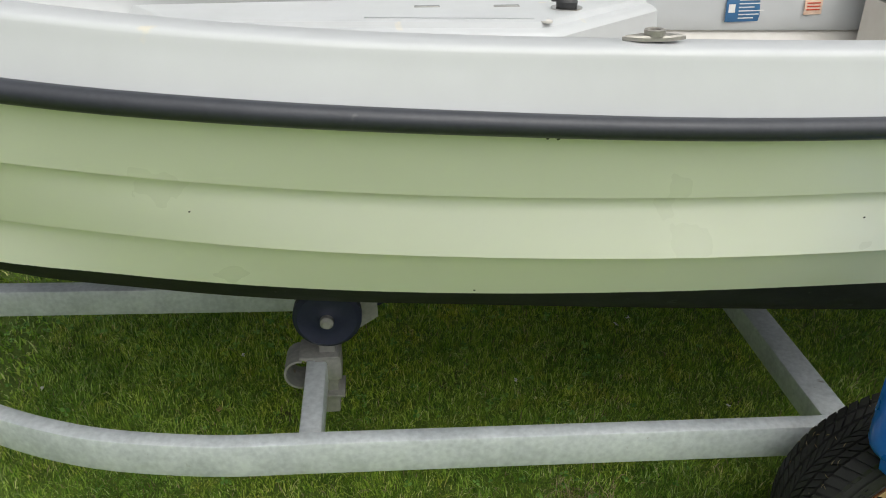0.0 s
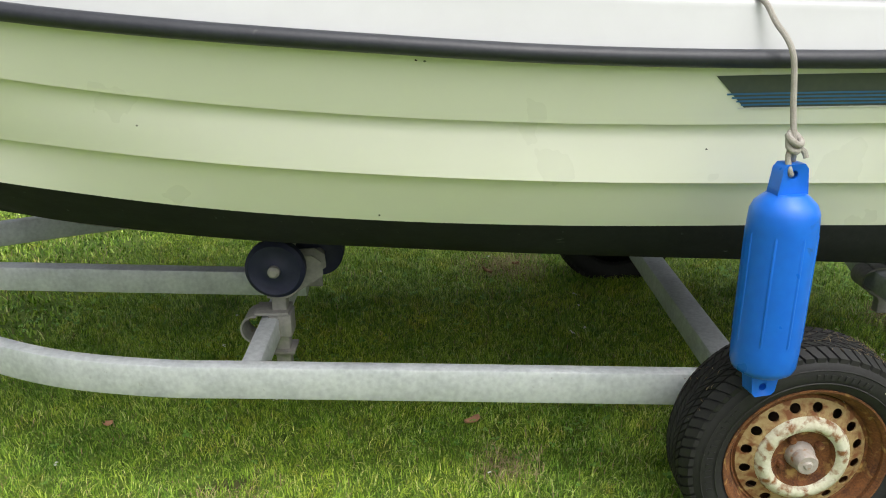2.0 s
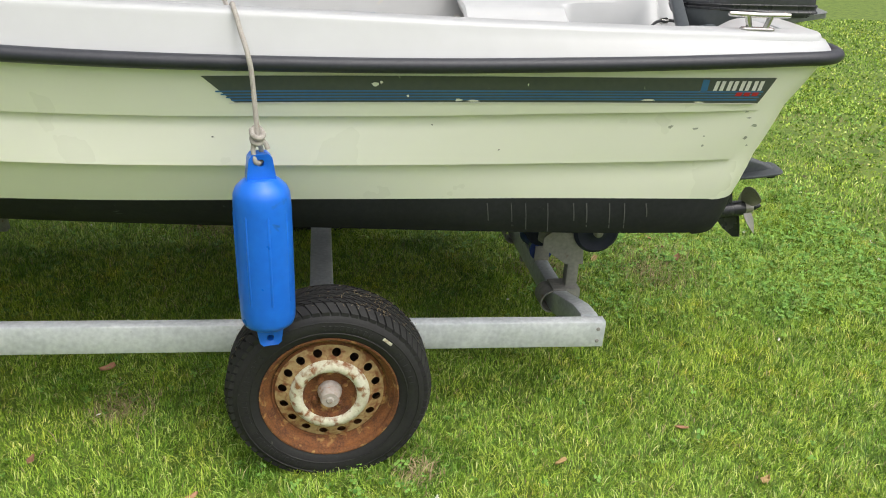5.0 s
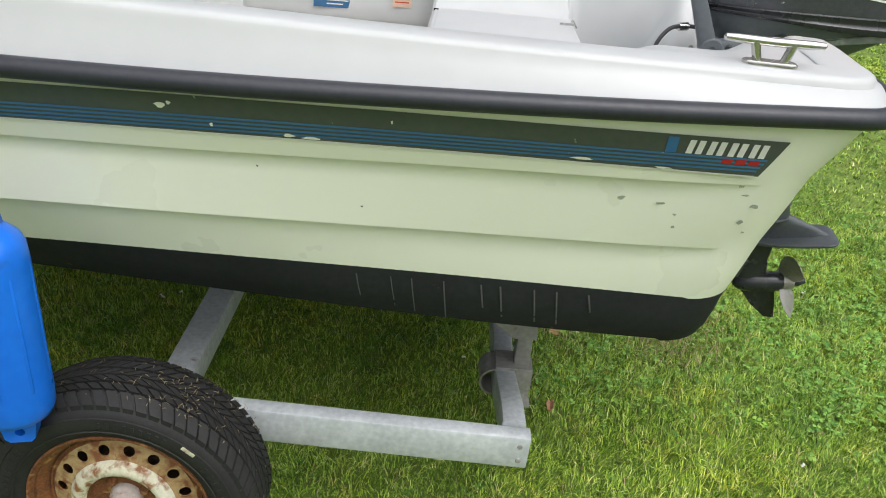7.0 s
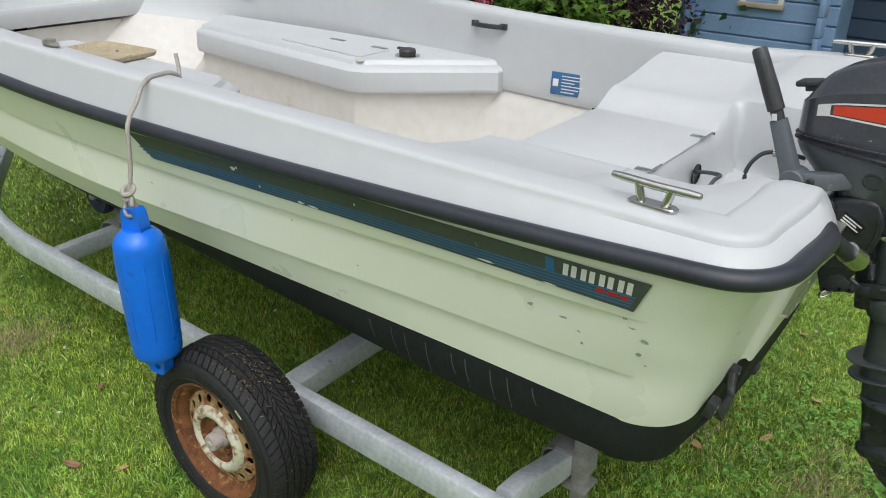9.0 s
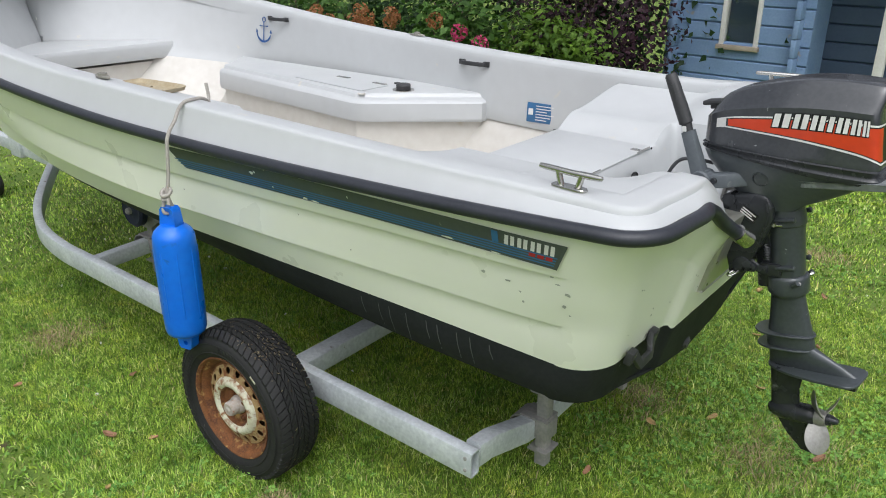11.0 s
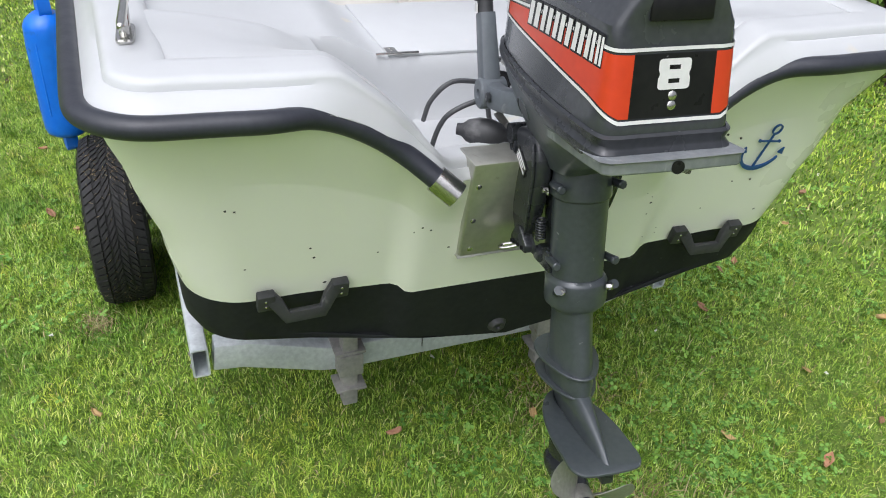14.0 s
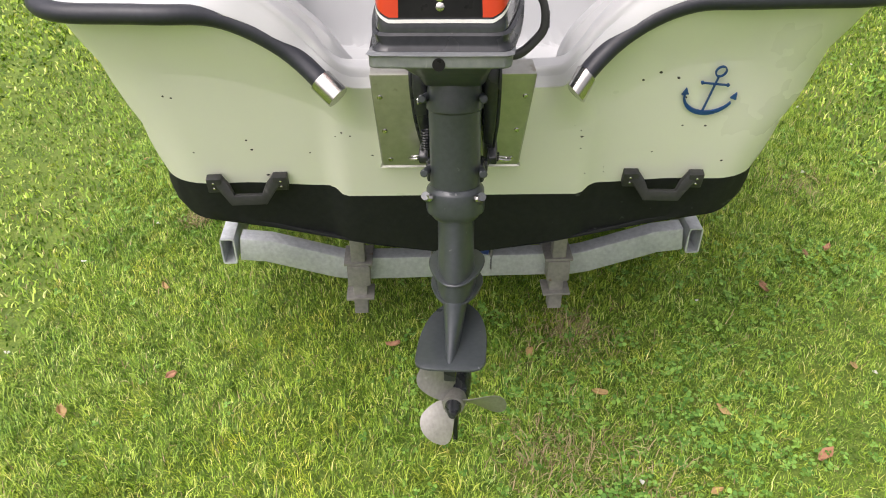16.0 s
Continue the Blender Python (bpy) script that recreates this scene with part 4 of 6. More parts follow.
# winch post and jockey wheel by the drawbar's head
part("winch_post", join(sweep([(-4.95, TY, 0.43), (-4.85, TY, 0.95)], rect(0.06, 0.06, 0.006), up=(0, 1, 0)), box(-5.03, -4.88, TY - 0.05, TY + 0.05, 0.36, 0.50, 0.006)), ZINC, trailer, "galvanised winch post")
part("jockey_tube", tube((-5.30, TY - 0.09, 0.22), (-5.30, TY - 0.09, 0.72), 0.024, 16), ZINC, trailer)
part("jockey_wheel", lathe([(0.02, -0.03), (0.09, -0.03), (0.105, -0.015), (0.105, 0.015), (0.09, 0.03), (0.02, 0.03)], 28, pose(-5.33, TY - 0.09, 0.105, 90)), TYRE, trailer, "grey rubber jockey wheel")
part("coupling", join(box(-5.62, -5.32, TY - 0.04, TY + 0.04, 0.42, 0.48, 0.012), lathe([(0, -0.03), (0.045, -0.03), (0.045, 0.02), (0.03, 0.05), (0, 0.05)], 20, pose(-5.62, TY, 0.44))), OLDZINC, trailer, "grey tow coupling")

R_TYRE, W_TYRE = 0.299, 0.18


def holed_ring(r0, r1, y0, y1, n, hole, per=16):
    """A ring between two radii, pierced by n round holes; y is its depth at each radius."""
    bm = bmesh.new()
    rm = (r0 + r1) / 2
    for k in range(n):
        mid = 2 * math.pi * k / n
        half = math.pi / n
        inner, outer = [], []
        for i in range(per):
            a = 2 * math.pi * i / per
            inner.append((rm + hole * math.sin(a), mid + hole * math.cos(a) / rm))
            c, s = math.cos(a), math.sin(a)
            f = 1 / max(abs(c), abs(s))
            outer.append((rm + (r1 - r0) / 2 * s * f, mid + half * c * f))
        va, vb = [], []
        for lst, dst in ((inner, va), (outer, vb)):
            for r, a in lst:
                y = y0 + (y1 - y0) * (r - r0) / (r1 - r0)
                dst.append(bm.verts.new((r * math.cos(a), y, r * math.sin(a))))
        deep = [bm.verts.new((v.co.x, v.co.y + 0.004, v.co.z)) for v in va]
        for i in range(per):
            j = (i + 1) % per
            bm.faces.new((va[i], va[j], vb[j], vb[i]))
            bm.faces.new((va[i], deep[i], deep[j], va[j]))
    bmesh.ops.remove_doubles(bm, verts=bm.verts[:], dist=2e-4)
    return bm


# near-black brown: the shade inside the wheel, put into colour
DARKBACK = surf("dark_backing_tone", (0.035, 0.022, 0.014), (0.060, 0.032, 0.017), 0.9, scale=14, fine=80, bump=0.4)


def wheel(x, side):
    """A trailer wheel; its outer face looks to -y for side 1."""
    m = pose(x, 0 if side > 0 else 0.09, 0.268) @ Matrix.Diagonal((1, side, 1, 1)) @ pose(0, -0.872, 0, 0, 9 * side, 0)

    def add(name, bm, mat, parent, label="", sharp=35):
        return part(name, put(bm, m), mat, parent, label, sharp=sharp)

    h = W_TYRE / 2
    prof = [(0.190, -h + 0.022), (0.200, -h + 0.010), (0.215, -h + 0.003), (0.236, -h - 0.003), (0.255, -h - 0.003), (0.272, -h + 0.005), (0.284, -h + 0.018), (0.2905, -h + 0.03), (0.292, 0.0), (0.2905, h - 0.03), (0.284, h - 0.018), (0.268, h - 0.004), (0.236, h + 0.003), (0.20, h - 0.010), (0.19, h - 0.03)]
    rot = pose(0, 0, 0, -90)
    top = add("wheel", put(lathe(prof, 72), rot), TYRE, trailer, "worn tyre on a rusty steel rim")
    # tread blocks in five bands
    bm = bmesh.new()
    bands = ((-0.084, -0.053, 66, 0.4), (-0.047, -0.027, 74, 0.55), (-0.021, -0.002, 72, 0.8), (0.002, 0.021, 72, -0.8), (0.027, 0.047, 74, -0.55), (0.053, 0.084, 66, -0.4))
    for a, b, n, skew in bands:
        for k in range(n):
            t0, t1 = 2 * math.pi * k / n, 2 * math.pi * (k + 0.76) / n
            vs = []
            for yy in (a, b):
                drop = max(0.0, abs(yy) - 0.058) * 0.55
                off = skew * (yy - a) / (b - a) * 2 * math.pi / n * 1.6
                for tt in (t0 + off, t1 + off):
                    for rr in (0.283, R_TYRE):
                        q = rr - drop
                        vs.append(bm.verts.new((q * math.cos(tt), yy, q * math.sin(tt))))
            for f in ((1, 3, 7, 5), (0, 1, 5, 4), (2, 6, 7, 3), (0, 2, 3, 1), (4, 5, 7, 6)):
                bm.faces.new([vs[i] for i in f])
    add("tread", bm, TYRE, top, sharp=20)
    # moulded ribs and small raised bars of print on the sidewall
    ribs = [put(lathe([(r, -h - 0.004), (r + 0.002, -h - 0.0055), (r + 0.004, -h - 0.004)], 72), rot) for r in (0.2565, 0.222)]
    add("sidewall_rib", join(*ribs), TYRE, top)
    bits = []
    for start, count, st in ((150, 14, 4.2), (215, 10, 4.4), (20, 6, 5.0), (70, 9, 4.0)):
        for i in range(count):
            a = radians(start + st * i)
            bits.append(put(box(-0.0035, 0.0035, -h - 0.0052, -h - 0.001, 0.233, 0.247), pose(0, 0, 0, 0, -math.degrees(a) + 90, 0)))
    tagged(add("sidewall_print", join(*bits), TYRE, top), kind="stuff")
    add("balance_tag", put(box(-0.016, 0.016, -h - 0.0035, -h + 0.001, 0.244, 0.254, 0.001), pose(0, 0, 0, 0, 32, 0)), RIMPAINT, top)
    # rim: rolled lip, barrel, pierced disc, raised ring, bowl
    add("rim_lip", put(lathe([(0.186, -h + 0.030), (0.188, -h + 0.014), (0.196, -h + 0.006), (0.2005, -h + 0.006), (0.2005, -h + 0.012), (0.193, -h + 0.016), (0.186, -h + 0.024), (0.178, -h + 0.030), (0.172, -h + 0.042), (0.167, -h + 0.055), (0.166, h - 0.05)], 72), rot), RUST, top, "rusted rim lip")
    # added backing, coloured dark so that the disc's holes look shaded
    add("brake_drum", put(lathe([(0.0, -h + 0.085), (0.09, -h + 0.085), (0.10, -h + 0.10), (0.10, h - 0.055), (0.164, h - 0.055)], 40), rot), DARKBACK, top, "added dark backing for the shade behind the wheel disc's holes")
    rim = add("rim", holed_ring(0.116, 0.158, -h + 0.031, -h + 0.045, 16, 0.0130), RIMRUST, top, "rust-spotted cream steel wheel disc")
    add("rim_edge", put(lathe([(0.158, -h + 0.045), (0.163, -h + 0.050), (0.1675, -h + 0.047)], 72), rot), RUST, rim)
    add("raised_ring", put(lathe([(0.116, -h + 0.031), (0.110, -h + 0.020), (0.098, -h + 0.013), (0.086, -h + 0.014), (0.078, -h + 0.023)], 72), rot), RIMPAINT, rim, "cream raised ring", sharp=60)
    add("bowl", put(lathe([(0.078, -h + 0.023), (0.072, -h + 0.040), (0.050, -h + 0.047), (0.0, -h + 0.047)], 48), rot), RUST, rim, "rusted wheel centre")
    for k in range(4):
        a = radians(40 + 90 * k)
        add("wheel_bolt", put(bolt((0, 0, 0), (0, -1, 0), 0.0105, 0.014), pose(0.051 * math.cos(a), -h + 0.045, 0.051 * math.sin(a))), RUST, rim)
    add("hub_cap", put(lathe([(0.036, -h + 0.047), (0.034, -h + 0.034), (0.029, -h + 0.028), (0.028, -h + 0.004), (0.024, -h - 0.003), (0.012, -h - 0.003), (0.008, -h - 0.007), (0.0, -h - 0.007)], 28), rot), HUBGREY, rim, "grey dust cap with rust")


wheel(-1.355, 1)
wheel(-1.40, -1)
for s in (1, -1):
    part("stub_axle", join(tube((-1.355 if s > 0 else -1.40, TY - 0.85 * s, 0.272), (-1.355 if s > 0 else -1.40, TY - 0.70 * s, 0.272), 0.022), sweep([(-1.33, TY - 0.735 * s, 0.272), (-1.36 if s > 0 else -1.41, TY - 0.735 * s, 0.272)], rect(0.03, 0.05))), OLDZINC, trailer)

# ---- fender ----
fender = root("boat_fender", "blue ribbed vinyl boat fender hung on grey rope", "fender")
F = pose(-1.512, -0.985, 0)
SLIP = Matrix.Translation((-0.012, 0.027, 0))
rings = []
for z, r, sq in ((0.532, 0.030, 2.0), (0.545, 0.055, 2.0), (0.553, 0.066, 2.0), (0.566, 0.0705, 2.0), (0.60, 0.072, 2.0), (0.885, 0.072, 2.0), (0.915, 0.070, 2.0), (0.932, 0.063, 2.0), (0.945, 0.050, 2.0), (0.955, 0.036, 2.0)):
    rings.append(ring(40, r, r, z, sq))
body = part("fender_body", put(loft(rings), F), BLUE, fender, "bright blue vinyl body")
for k in range(8):
    a = radians(45 * k - 76)
    part("rib", put(sweep([(0.0695 * math.cos(a), 0.0695 * math.sin(a), z) for z in (0.62, 0.63, 0.87, 0.88)], circle(0.0042, 10), up=(math.cos(a), math.sin(a), 0), scales=[0.3, 1, 1, 0.3]), F), BLUE, body)


def lug(z0, z1, zh):
    n = 20
    bm = bmesh.new()
    hole = [(0.0095 * math.cos(2 * math.pi * i / n), zh + 0.0095 * math.sin(2 * math.pi * i / n)) for i in range(n)]
    edge = []
    for i in range(n):
        a = 2 * math.pi * i / n
        c, s = math.cos(a), math.sin(a)
        f = 1 / max(abs(c), abs(s))
        zz_ = (z0 + z1) / 2 + abs(z1 - z0) / 2 * s * f
        t = (zz_ - z0) / (z1 - z0)
        edge.append(((0.037 - 0.010 * t) * c * f, zz_))
    v = [[bm.verts.new((x, y, z)) for x, z in lst] for lst, y in ((edge, -0.019), (hole, -0.014), (hole, 0.014), (edge, 0.019))]
    for k in range(4):
        a, b = v[k], v[(k + 1) % 4]
        for i in range(n):
            j = (i + 1) % n
            bm.faces.new((a[i], a[j], b[j], b[i]))
    return bm


for z0, z1, zh in ((0.945, 1.018, 0.995), (0.545, 0.484, 0.505)):
    part("lug", put(lug(z0, z1, zh), F @ pose(0, 0, 0, 0, 0, 12)), BLUE, fender, sharp=50)
rope_pts = [(-1.60, -0.70, 1.27), (-1.585, -0.735, 1.315), (-1.575, -0.765, 1.334), (-1.57, -0.80, 1.337), (-1.565, -0.84, 1.336), (-1.556, -0.872, 1.320), (-1.545, -0.900, 1.287), (-1.534, -0.930, 1.262), (-1.526, -0.950, 1.235), (-1.521, -0.958, 1.20), (-1.517, -0.968, 1.13), (-1.514, -0.982, 1.07), (-1.513, -0.985, 1.05)]
part("rope", sweep(smoothline(rope_pts, 6), circle(0.0062, 10)), ROPE, fender, "grey braided rope over the gunwale")
part("rope_loop", put(sweep(smoothline([(-1.506, -1.015, 1.06), (-1.513, -1.022, 1.03), (-1.508, -1.030, 1.0), (-1.498, -1.013, 0.994), (-1.494, -1.0, 1.0), (-1.496, -1.008, 1.03), (-1.501, -1.012, 1.055)], 6), circle(0.006, 10)), SLIP), ROPE, fender)
part("knot", put(join(sweep(smoothline([(-1.515, -1.010, 1.075), (-1.512, -1.026, 1.066), (-1.498, -1.030, 1.058), (-1.488, -1.016, 1.062), (-1.494, -1.002, 1.072), (-1.508, -1.004, 1.078), (-1.514, -1.020, 1.052), (-1.502, -1.028, 1.044), (-1.490, -1.014, 1.046)], 5), circle(0.0066, 10)), sweep(smoothline([(-1.492, -1.016, 1.05), (-1.482, -1.022, 1.042), (-1.478, -1.026, 1.03)], 4), circle(0.006, 8))), SLIP), ROPE, fender, "knot in the grey rope")
part("rope_tail", sweep(smoothline([(-1.588, -0.730, 1.312), (-1.597, -0.722, 1.335), (-1.61, -0.717, 1.375)], 4), circle(0.006, 10)), ROPE, fender)

# ---- outboard motor ----
MOTOR = pose(0.16, -0.018, 1.12, 1.6, 0, -7) @ pose(0, 0, 0, 0, -10, 0)
motor = root("outboard_motor", "charcoal and orange-red outboard motor clamped to the stern", "outboard motor", MOTOR)


def cowl_bottom(x):
    return 0.196 - 0.172 * (x + 0.188)


COWL_TOP = table([-0.20, -0.12, 0.0, 0.10, 0.20, 0.32], [0.305, 0.343, 0.364, 0.370, 0.362, 0.338])
# share of height, front x, rear x, width
COWL_SHAPE = [(0.0, -0.196, 0.290, 1.00), (0.09, -0.198, 0.293, 1.015), (0.18, -0.197, 0.291, 1.00), (0.70, -0.188, 0.292, 0.945), (0.735, -0.180, 0.293, 0.895), (0.87, -0.160, 0.300, 0.72), (0.95, -0.146, 0.302, 0.60), (0.985, -0.130, 0.300, 0.52), (1.0, -0.10, 0.29, 0.40)]


def cowl_at(s):
    for a, b in zip(COWL_SHAPE, COWL_SHAPE[1:]):
        if s <= b[0]:
            t = (s - a[0]) / (b[0] - a[0])
            return [p + (q - p) * t for p, q in zip(a[1:], b[1:])]
    return COWL_SHAPE[-1][1:]


def cowl_plan(s, grow=0.0):
    """Half outline of the cowl at a share of its height, rear middle to front middle."""
    x0, x1, w = cowl_at(s)
    x0, x1 = x0 - grow, x1 + grow
    base = [(x1, 0.0), (x1, 0.045), (x1, 0.078), (x1 - 0.010, 0.097), (x1 - 0.05, 0.107), (x1 - 0.14, 0.118), (x1 - 0.25, 0.121), (x0 + 0.13, 0.114), (x0 + 0.06, 0.101), (x0 + 0.018, 0.082), (x0, 0.055), (x0, 0.0)]
    return [(p.x, p.y) for p in smoothline([(a, b * w + (grow if b > 0 else 0), 0) for a, b in base], 4)]


def cowl_point(i, s, side=-1, grow=0.0):
    x, y = cowl_plan(s, grow)[i]
    return (x, y * side, cowl_bottom(x) + (COWL_TOP(x) - cowl_bottom(x)) * s)


NP = len(cowl_plan(0.0))


def cowl_ring(s, grow=0.0):
    return [cowl_point(i, s, -1, grow) for i in range(NP)] + [cowl_point(i, s, 1, grow) for i in range(NP - 2, 0, -1)]


levels = [0.0, 0.03, 0.09, 0.13, 0.18, 0.3, 0.45, 0.6, 0.70, 0.735, 0.80, 0.87, 0.91, 0.95, 0.985, 1.0]
cowl = part("cowl", loft([cowl_ring(s) for s in levels]), COWL, motor, "charcoal cowl with scratched paint", sharp=22)


def patch(i0, i1, lo, hi, side, material, name, label="", grow=0.0012, rows_=6, slant=0.0):
    """A film on the cowl between outline steps, from share lo(i) to hi(i) of the height."""
    steps = ease_run(i0, i1, max(2, int(abs(i1 - i0) * 2)))
    pl = []
    for q0 in steps:
        col = []
        for k in range(rows_ + 1):
            q = q0 - slant * (k / rows_ - 0.5)
            a, f = int(math.floor(q)), q - math.floor(q)
            b = min(a + 1, NP - 1)
            s = lo(q) + (hi(q) - lo(q)) * k / rows_
            p, r = Vector(cowl_point(a, s, side, grow)), Vector(cowl_point(b, s, side, grow))
            col.append(p + (r - p) * f)
        pl.append(col)
    return part(name, loft(pl, close_ring=False), material, cowl, label)


def red_lo(q):
    return 0.168 + 0.275 * ((q - 8) / 22) ** 1.05 if q > 8 else 0.168


for side in (-1, 1):
    patch(6, 30, lambda q: red_lo(q), lambda q: 0.55, side, RED, "red_flash", "orange-red film flash", 0.0012)
    patch(0, 31.5, lambda q: red_lo(q) - 0.035, lambda q: red_lo(q) - 0.012, side, FILMWHITE, "white_line", "", 0.0016, 2)
    patch(0, 31.5, lambda q: 0.566, lambda q: 0.588, side, FILMWHITE, "white_line", "", 0.0016, 2)
    patch(30.4, 32.6, lambda q: red_lo(30.5) - 0.035, lambda q: 0.588, side, FILMWHITE, "white_line", "", 0.0014, 3)
    patch(0, 6, lambda q: 0.168, lambda q: 0.55, side, FILMBLACK, "rear_panel", "black rear panel film", 0.0013)
    a = 13.6
    for w in (1.35, 1.3, 1.2, 0.5, 1.25, 1.3, 1.6):
        mark = patch(a - 0.12, a + w + 0.12, lambda q: 0.442, lambda q: 0.641, side, FILMBLACK, "maker_mark", "black-edged white bars of the maker's mark", 0.0019, 2, 0.35)
        for u0, u1 in ((0.0, 0.40), (0.60, 1.0)) if w > 0.6 else ((0.0, 1.0),):
            patch(a + w * u0, a + w * u1, lambda q: 0.455, lambda q: 0.628, side, FILMWHITE, "mark_bar", "", 0.0024, 2, 0.35).parent = mark
        a += w + 0.37


# the figure 8 and two screws on the rear
def rear(y, s, grow=0.0022):
    x0, x1, w = cowl_at(s)
    x = x1 + grow
    return Vector((x, y, cowl_bottom(x) + (COWL_TOP(x) - cowl_bottom(x)) * s))


def eight_mesh():
    """A broad rounded figure 8 with two small slots and a notched waist."""
    bm = bmesh.new()
    ys8 = [-0.0245, -0.0195, -0.0085, 0.0085, 0.0195, 0.0245]
    ss = [0.335, 0.352, 0.373, 0.400, 0.421, 0.434, 0.455, 0.482, 0.503, 0.520]
    net = {}
    for a, sv in enumerate(ss):
        for b, yv in enumerate(ys8):
            pull = 0.93 if a in (0, 9) and b in (0, 5) else 0.92 if a in (4, 5) and b in (0, 5) else 1.0
            lift = 0.005 if a == 0 and b in (0, 5) else -0.005 if a == 9 and b in (0, 5) else 0.0
            net[a, b] = bm.verts.new(rear(yv * pull, sv + lift, 0.0024))
    for a in range(9):
        for b in range(5):
            if not (b == 2 and a in (2, 6)):
                bm.faces.new((net[a, b], net[a, b + 1], net[a + 1, b + 1], net[a + 1, b]))
    return bm


eight = eight_mesh()
part("figure_eight", eight, FILMWHITE, cowl, "white figure 8")
for s in (0.295, 0.235):
    part("screw", bolt(rear(0.0, s, 0.001), (1, 0, 0.1), 0.007, 0.003), STEEL, cowl)
# air inlet slot under the rear top edge and a moulded rim
slot = rear(0.0, 0.83, 0.002)
part("air_inlet", put(box(-0.004, 0.003, -0.047, 0.047, -0.020, 0.020, 0.003), Matrix.Translation((slot.x - 0.002, 0, slot.z))), FILMBLACK, cowl, "dark air inlet slot")
def seam_ring(s, g, drop):
    return [(x, y, z - drop * (0.25 + 0.75 * step(-0.12, 0.22, x))) for x, y, z in cowl_ring(s, g)]


part("seam", loft([seam_ring(s, g, d) for s, g, d in ((-0.03, 0.0, 0.022), (-0.03, 0.006, 0.020), (-0.02, 0.0085, 0.014), (-0.02, 0.0085, 0.006), (-0.01, 0.004, 0.003), (0.0, 0.003, 0.0), (0.055, 0.006, 0.0), (0.07, 0.001, 0.0))], caps=False), LOWER, cowl, "black rubber seam round the cowl")
part("latch", join(box(-0.222, -0.165, -0.025, 0.025, 0.300, 0.314, 0.005), box(-0.20, -0.15, -0.02, 0.02, 0.288, 0.306, 0.004)), PLASTIC, motor, "black starter handle")

# tray under the cowl
def tray_ring(z, k, x_shift=0.0, sx=1.0, w=1.0):
    pl = cowl_plan(0.0)
    pts = [(x, -y) for x, y in pl] + [(x, y) for x, y in pl[-2:0:-1]]
    return [((x - 0.03) * sx + 0.03 + x_shift, y * w, z + k * (cowl_bottom(x) - 0.13)) for x, y in pts]


part("engine_tray", loft([tray_ring(0.128, 1.0, 0, 1.0, 1.0), tray_ring(0.118, 0.9, 0, 1.02, 1.02), tray_ring(0.105, 0.75, 0, 0.99, 0.98), tray_ring(0.078, 0.35, -0.005, 0.82, 0.86), tray_ring(0.045, 0.1, -0.015, 0.60, 0.70), tray_ring(0.015, 0.0, -0.03, 0.36, 0.56), tray_ring(-0.005, 0.0, -0.03, 0.25, 0.5)]), TRAYGREY, motor, "grey lower engine tray", sharp=50)
lip = put(prism([(0.10, -0.108), (0.26, -0.112), (0.315, -0.110), (0.326, -0.100), (0.329, -0.03), (0.329, 0.03), (0.326, 0.100), (0.315, 0.110), (0.26, 0.112), (0.10, 0.108)], -0.119, -0.099, 0.004), pose(0, 0, -0.018, -90))
notch = lathe([(0.0, -0.02), (0.010, -0.02), (0.010, 0.0015), (0.0, 0.0015)], 18, pose(0.329, 0, 0.088, 0, 90, 0))
part("carry_lip", lip, surf("scuffed_grey_paint", (0.17, 0.185, 0.195), (0.27, 0.285, 0.295), 0.5, metal=0.2, scale=14, fine=60, bump=0.3, dirt=(0.42, 0.44, 0.45), dirt_amount=0.11, dirt_scale=26), motor, "scuffed grey carrying lip", sharp=50)
part("lip_notch", notch, FILMBLACK, motor)
part("tray_disc", lathe([(0.0, 0.002), (0.019, 0.002), (0.0195, -0.001), (0.0205, -0.001), (0.021, 0.003), (0.023, 0.003), (0.024, -0.004)], 26, pose(-0.012, -0.105, 0.10, 110)), LEG, motor)

# tiller
def tillerpart(name, bm, *rest, **more):
    """A piece of the tiller, carried on the port side of the tray."""
    return part(name, put(bm, Matrix.Translation((0.034, -0.032, 0))), *rest, **more)


tillerpart("tiller_arm", join(sweep(smoothline([(-0.10, -0.045, 0.095), (-0.17, -0.075, 0.092), (-0.225, -0.08, 0.098)], 4), rect(0.036, 0.045, 0.008)), sweep([(-0.222, -0.08, 0.070), (-0.230, -0.08, 0.12), (-0.258, -0.08, 0.240)], rect(0.044, 0.038, 0.009), up=(0, 1, 0), scales=[1.1, 1.0, 0.85])), TILLER, motor, "grey folding tiller arm")
for z in (0.095,):
    tillerpart("tiller_bolt", bolt((-0.175, -0.098, z), (0, -1, 0), 0.010, 0.005), LOWER, motor)
    tillerpart("tiller_knuckle", lathe([(0.009, -0.012), (0.010, 0.026), (0.027, 0.026), (0.030, 0.022), (0.030, -0.026), (0.0, -0.026)], 28, pose(-0.218, -0.08, 0.094, 90)), TILLER, motor, "round grey tiller joint")
grip_line = [(-0.256, -0.08, 0.232), (-0.263, -0.08, 0.262), (-0.2635, -0.08, 0.264), (-0.277, -0.08, 0.312), (-0.304, -0.08, 0.405), (-0.3055, -0.08, 0.411)]
grip = tillerpart("tiller_grip", sweep(grip_line, circle(0.019, 20), up=(0, 1, 0), scales=[0.8, 0.8, 1.08, 1.08, 0.95, 0.75]), PLASTIC, motor, "black ribbed rubber grip")
flutes = []
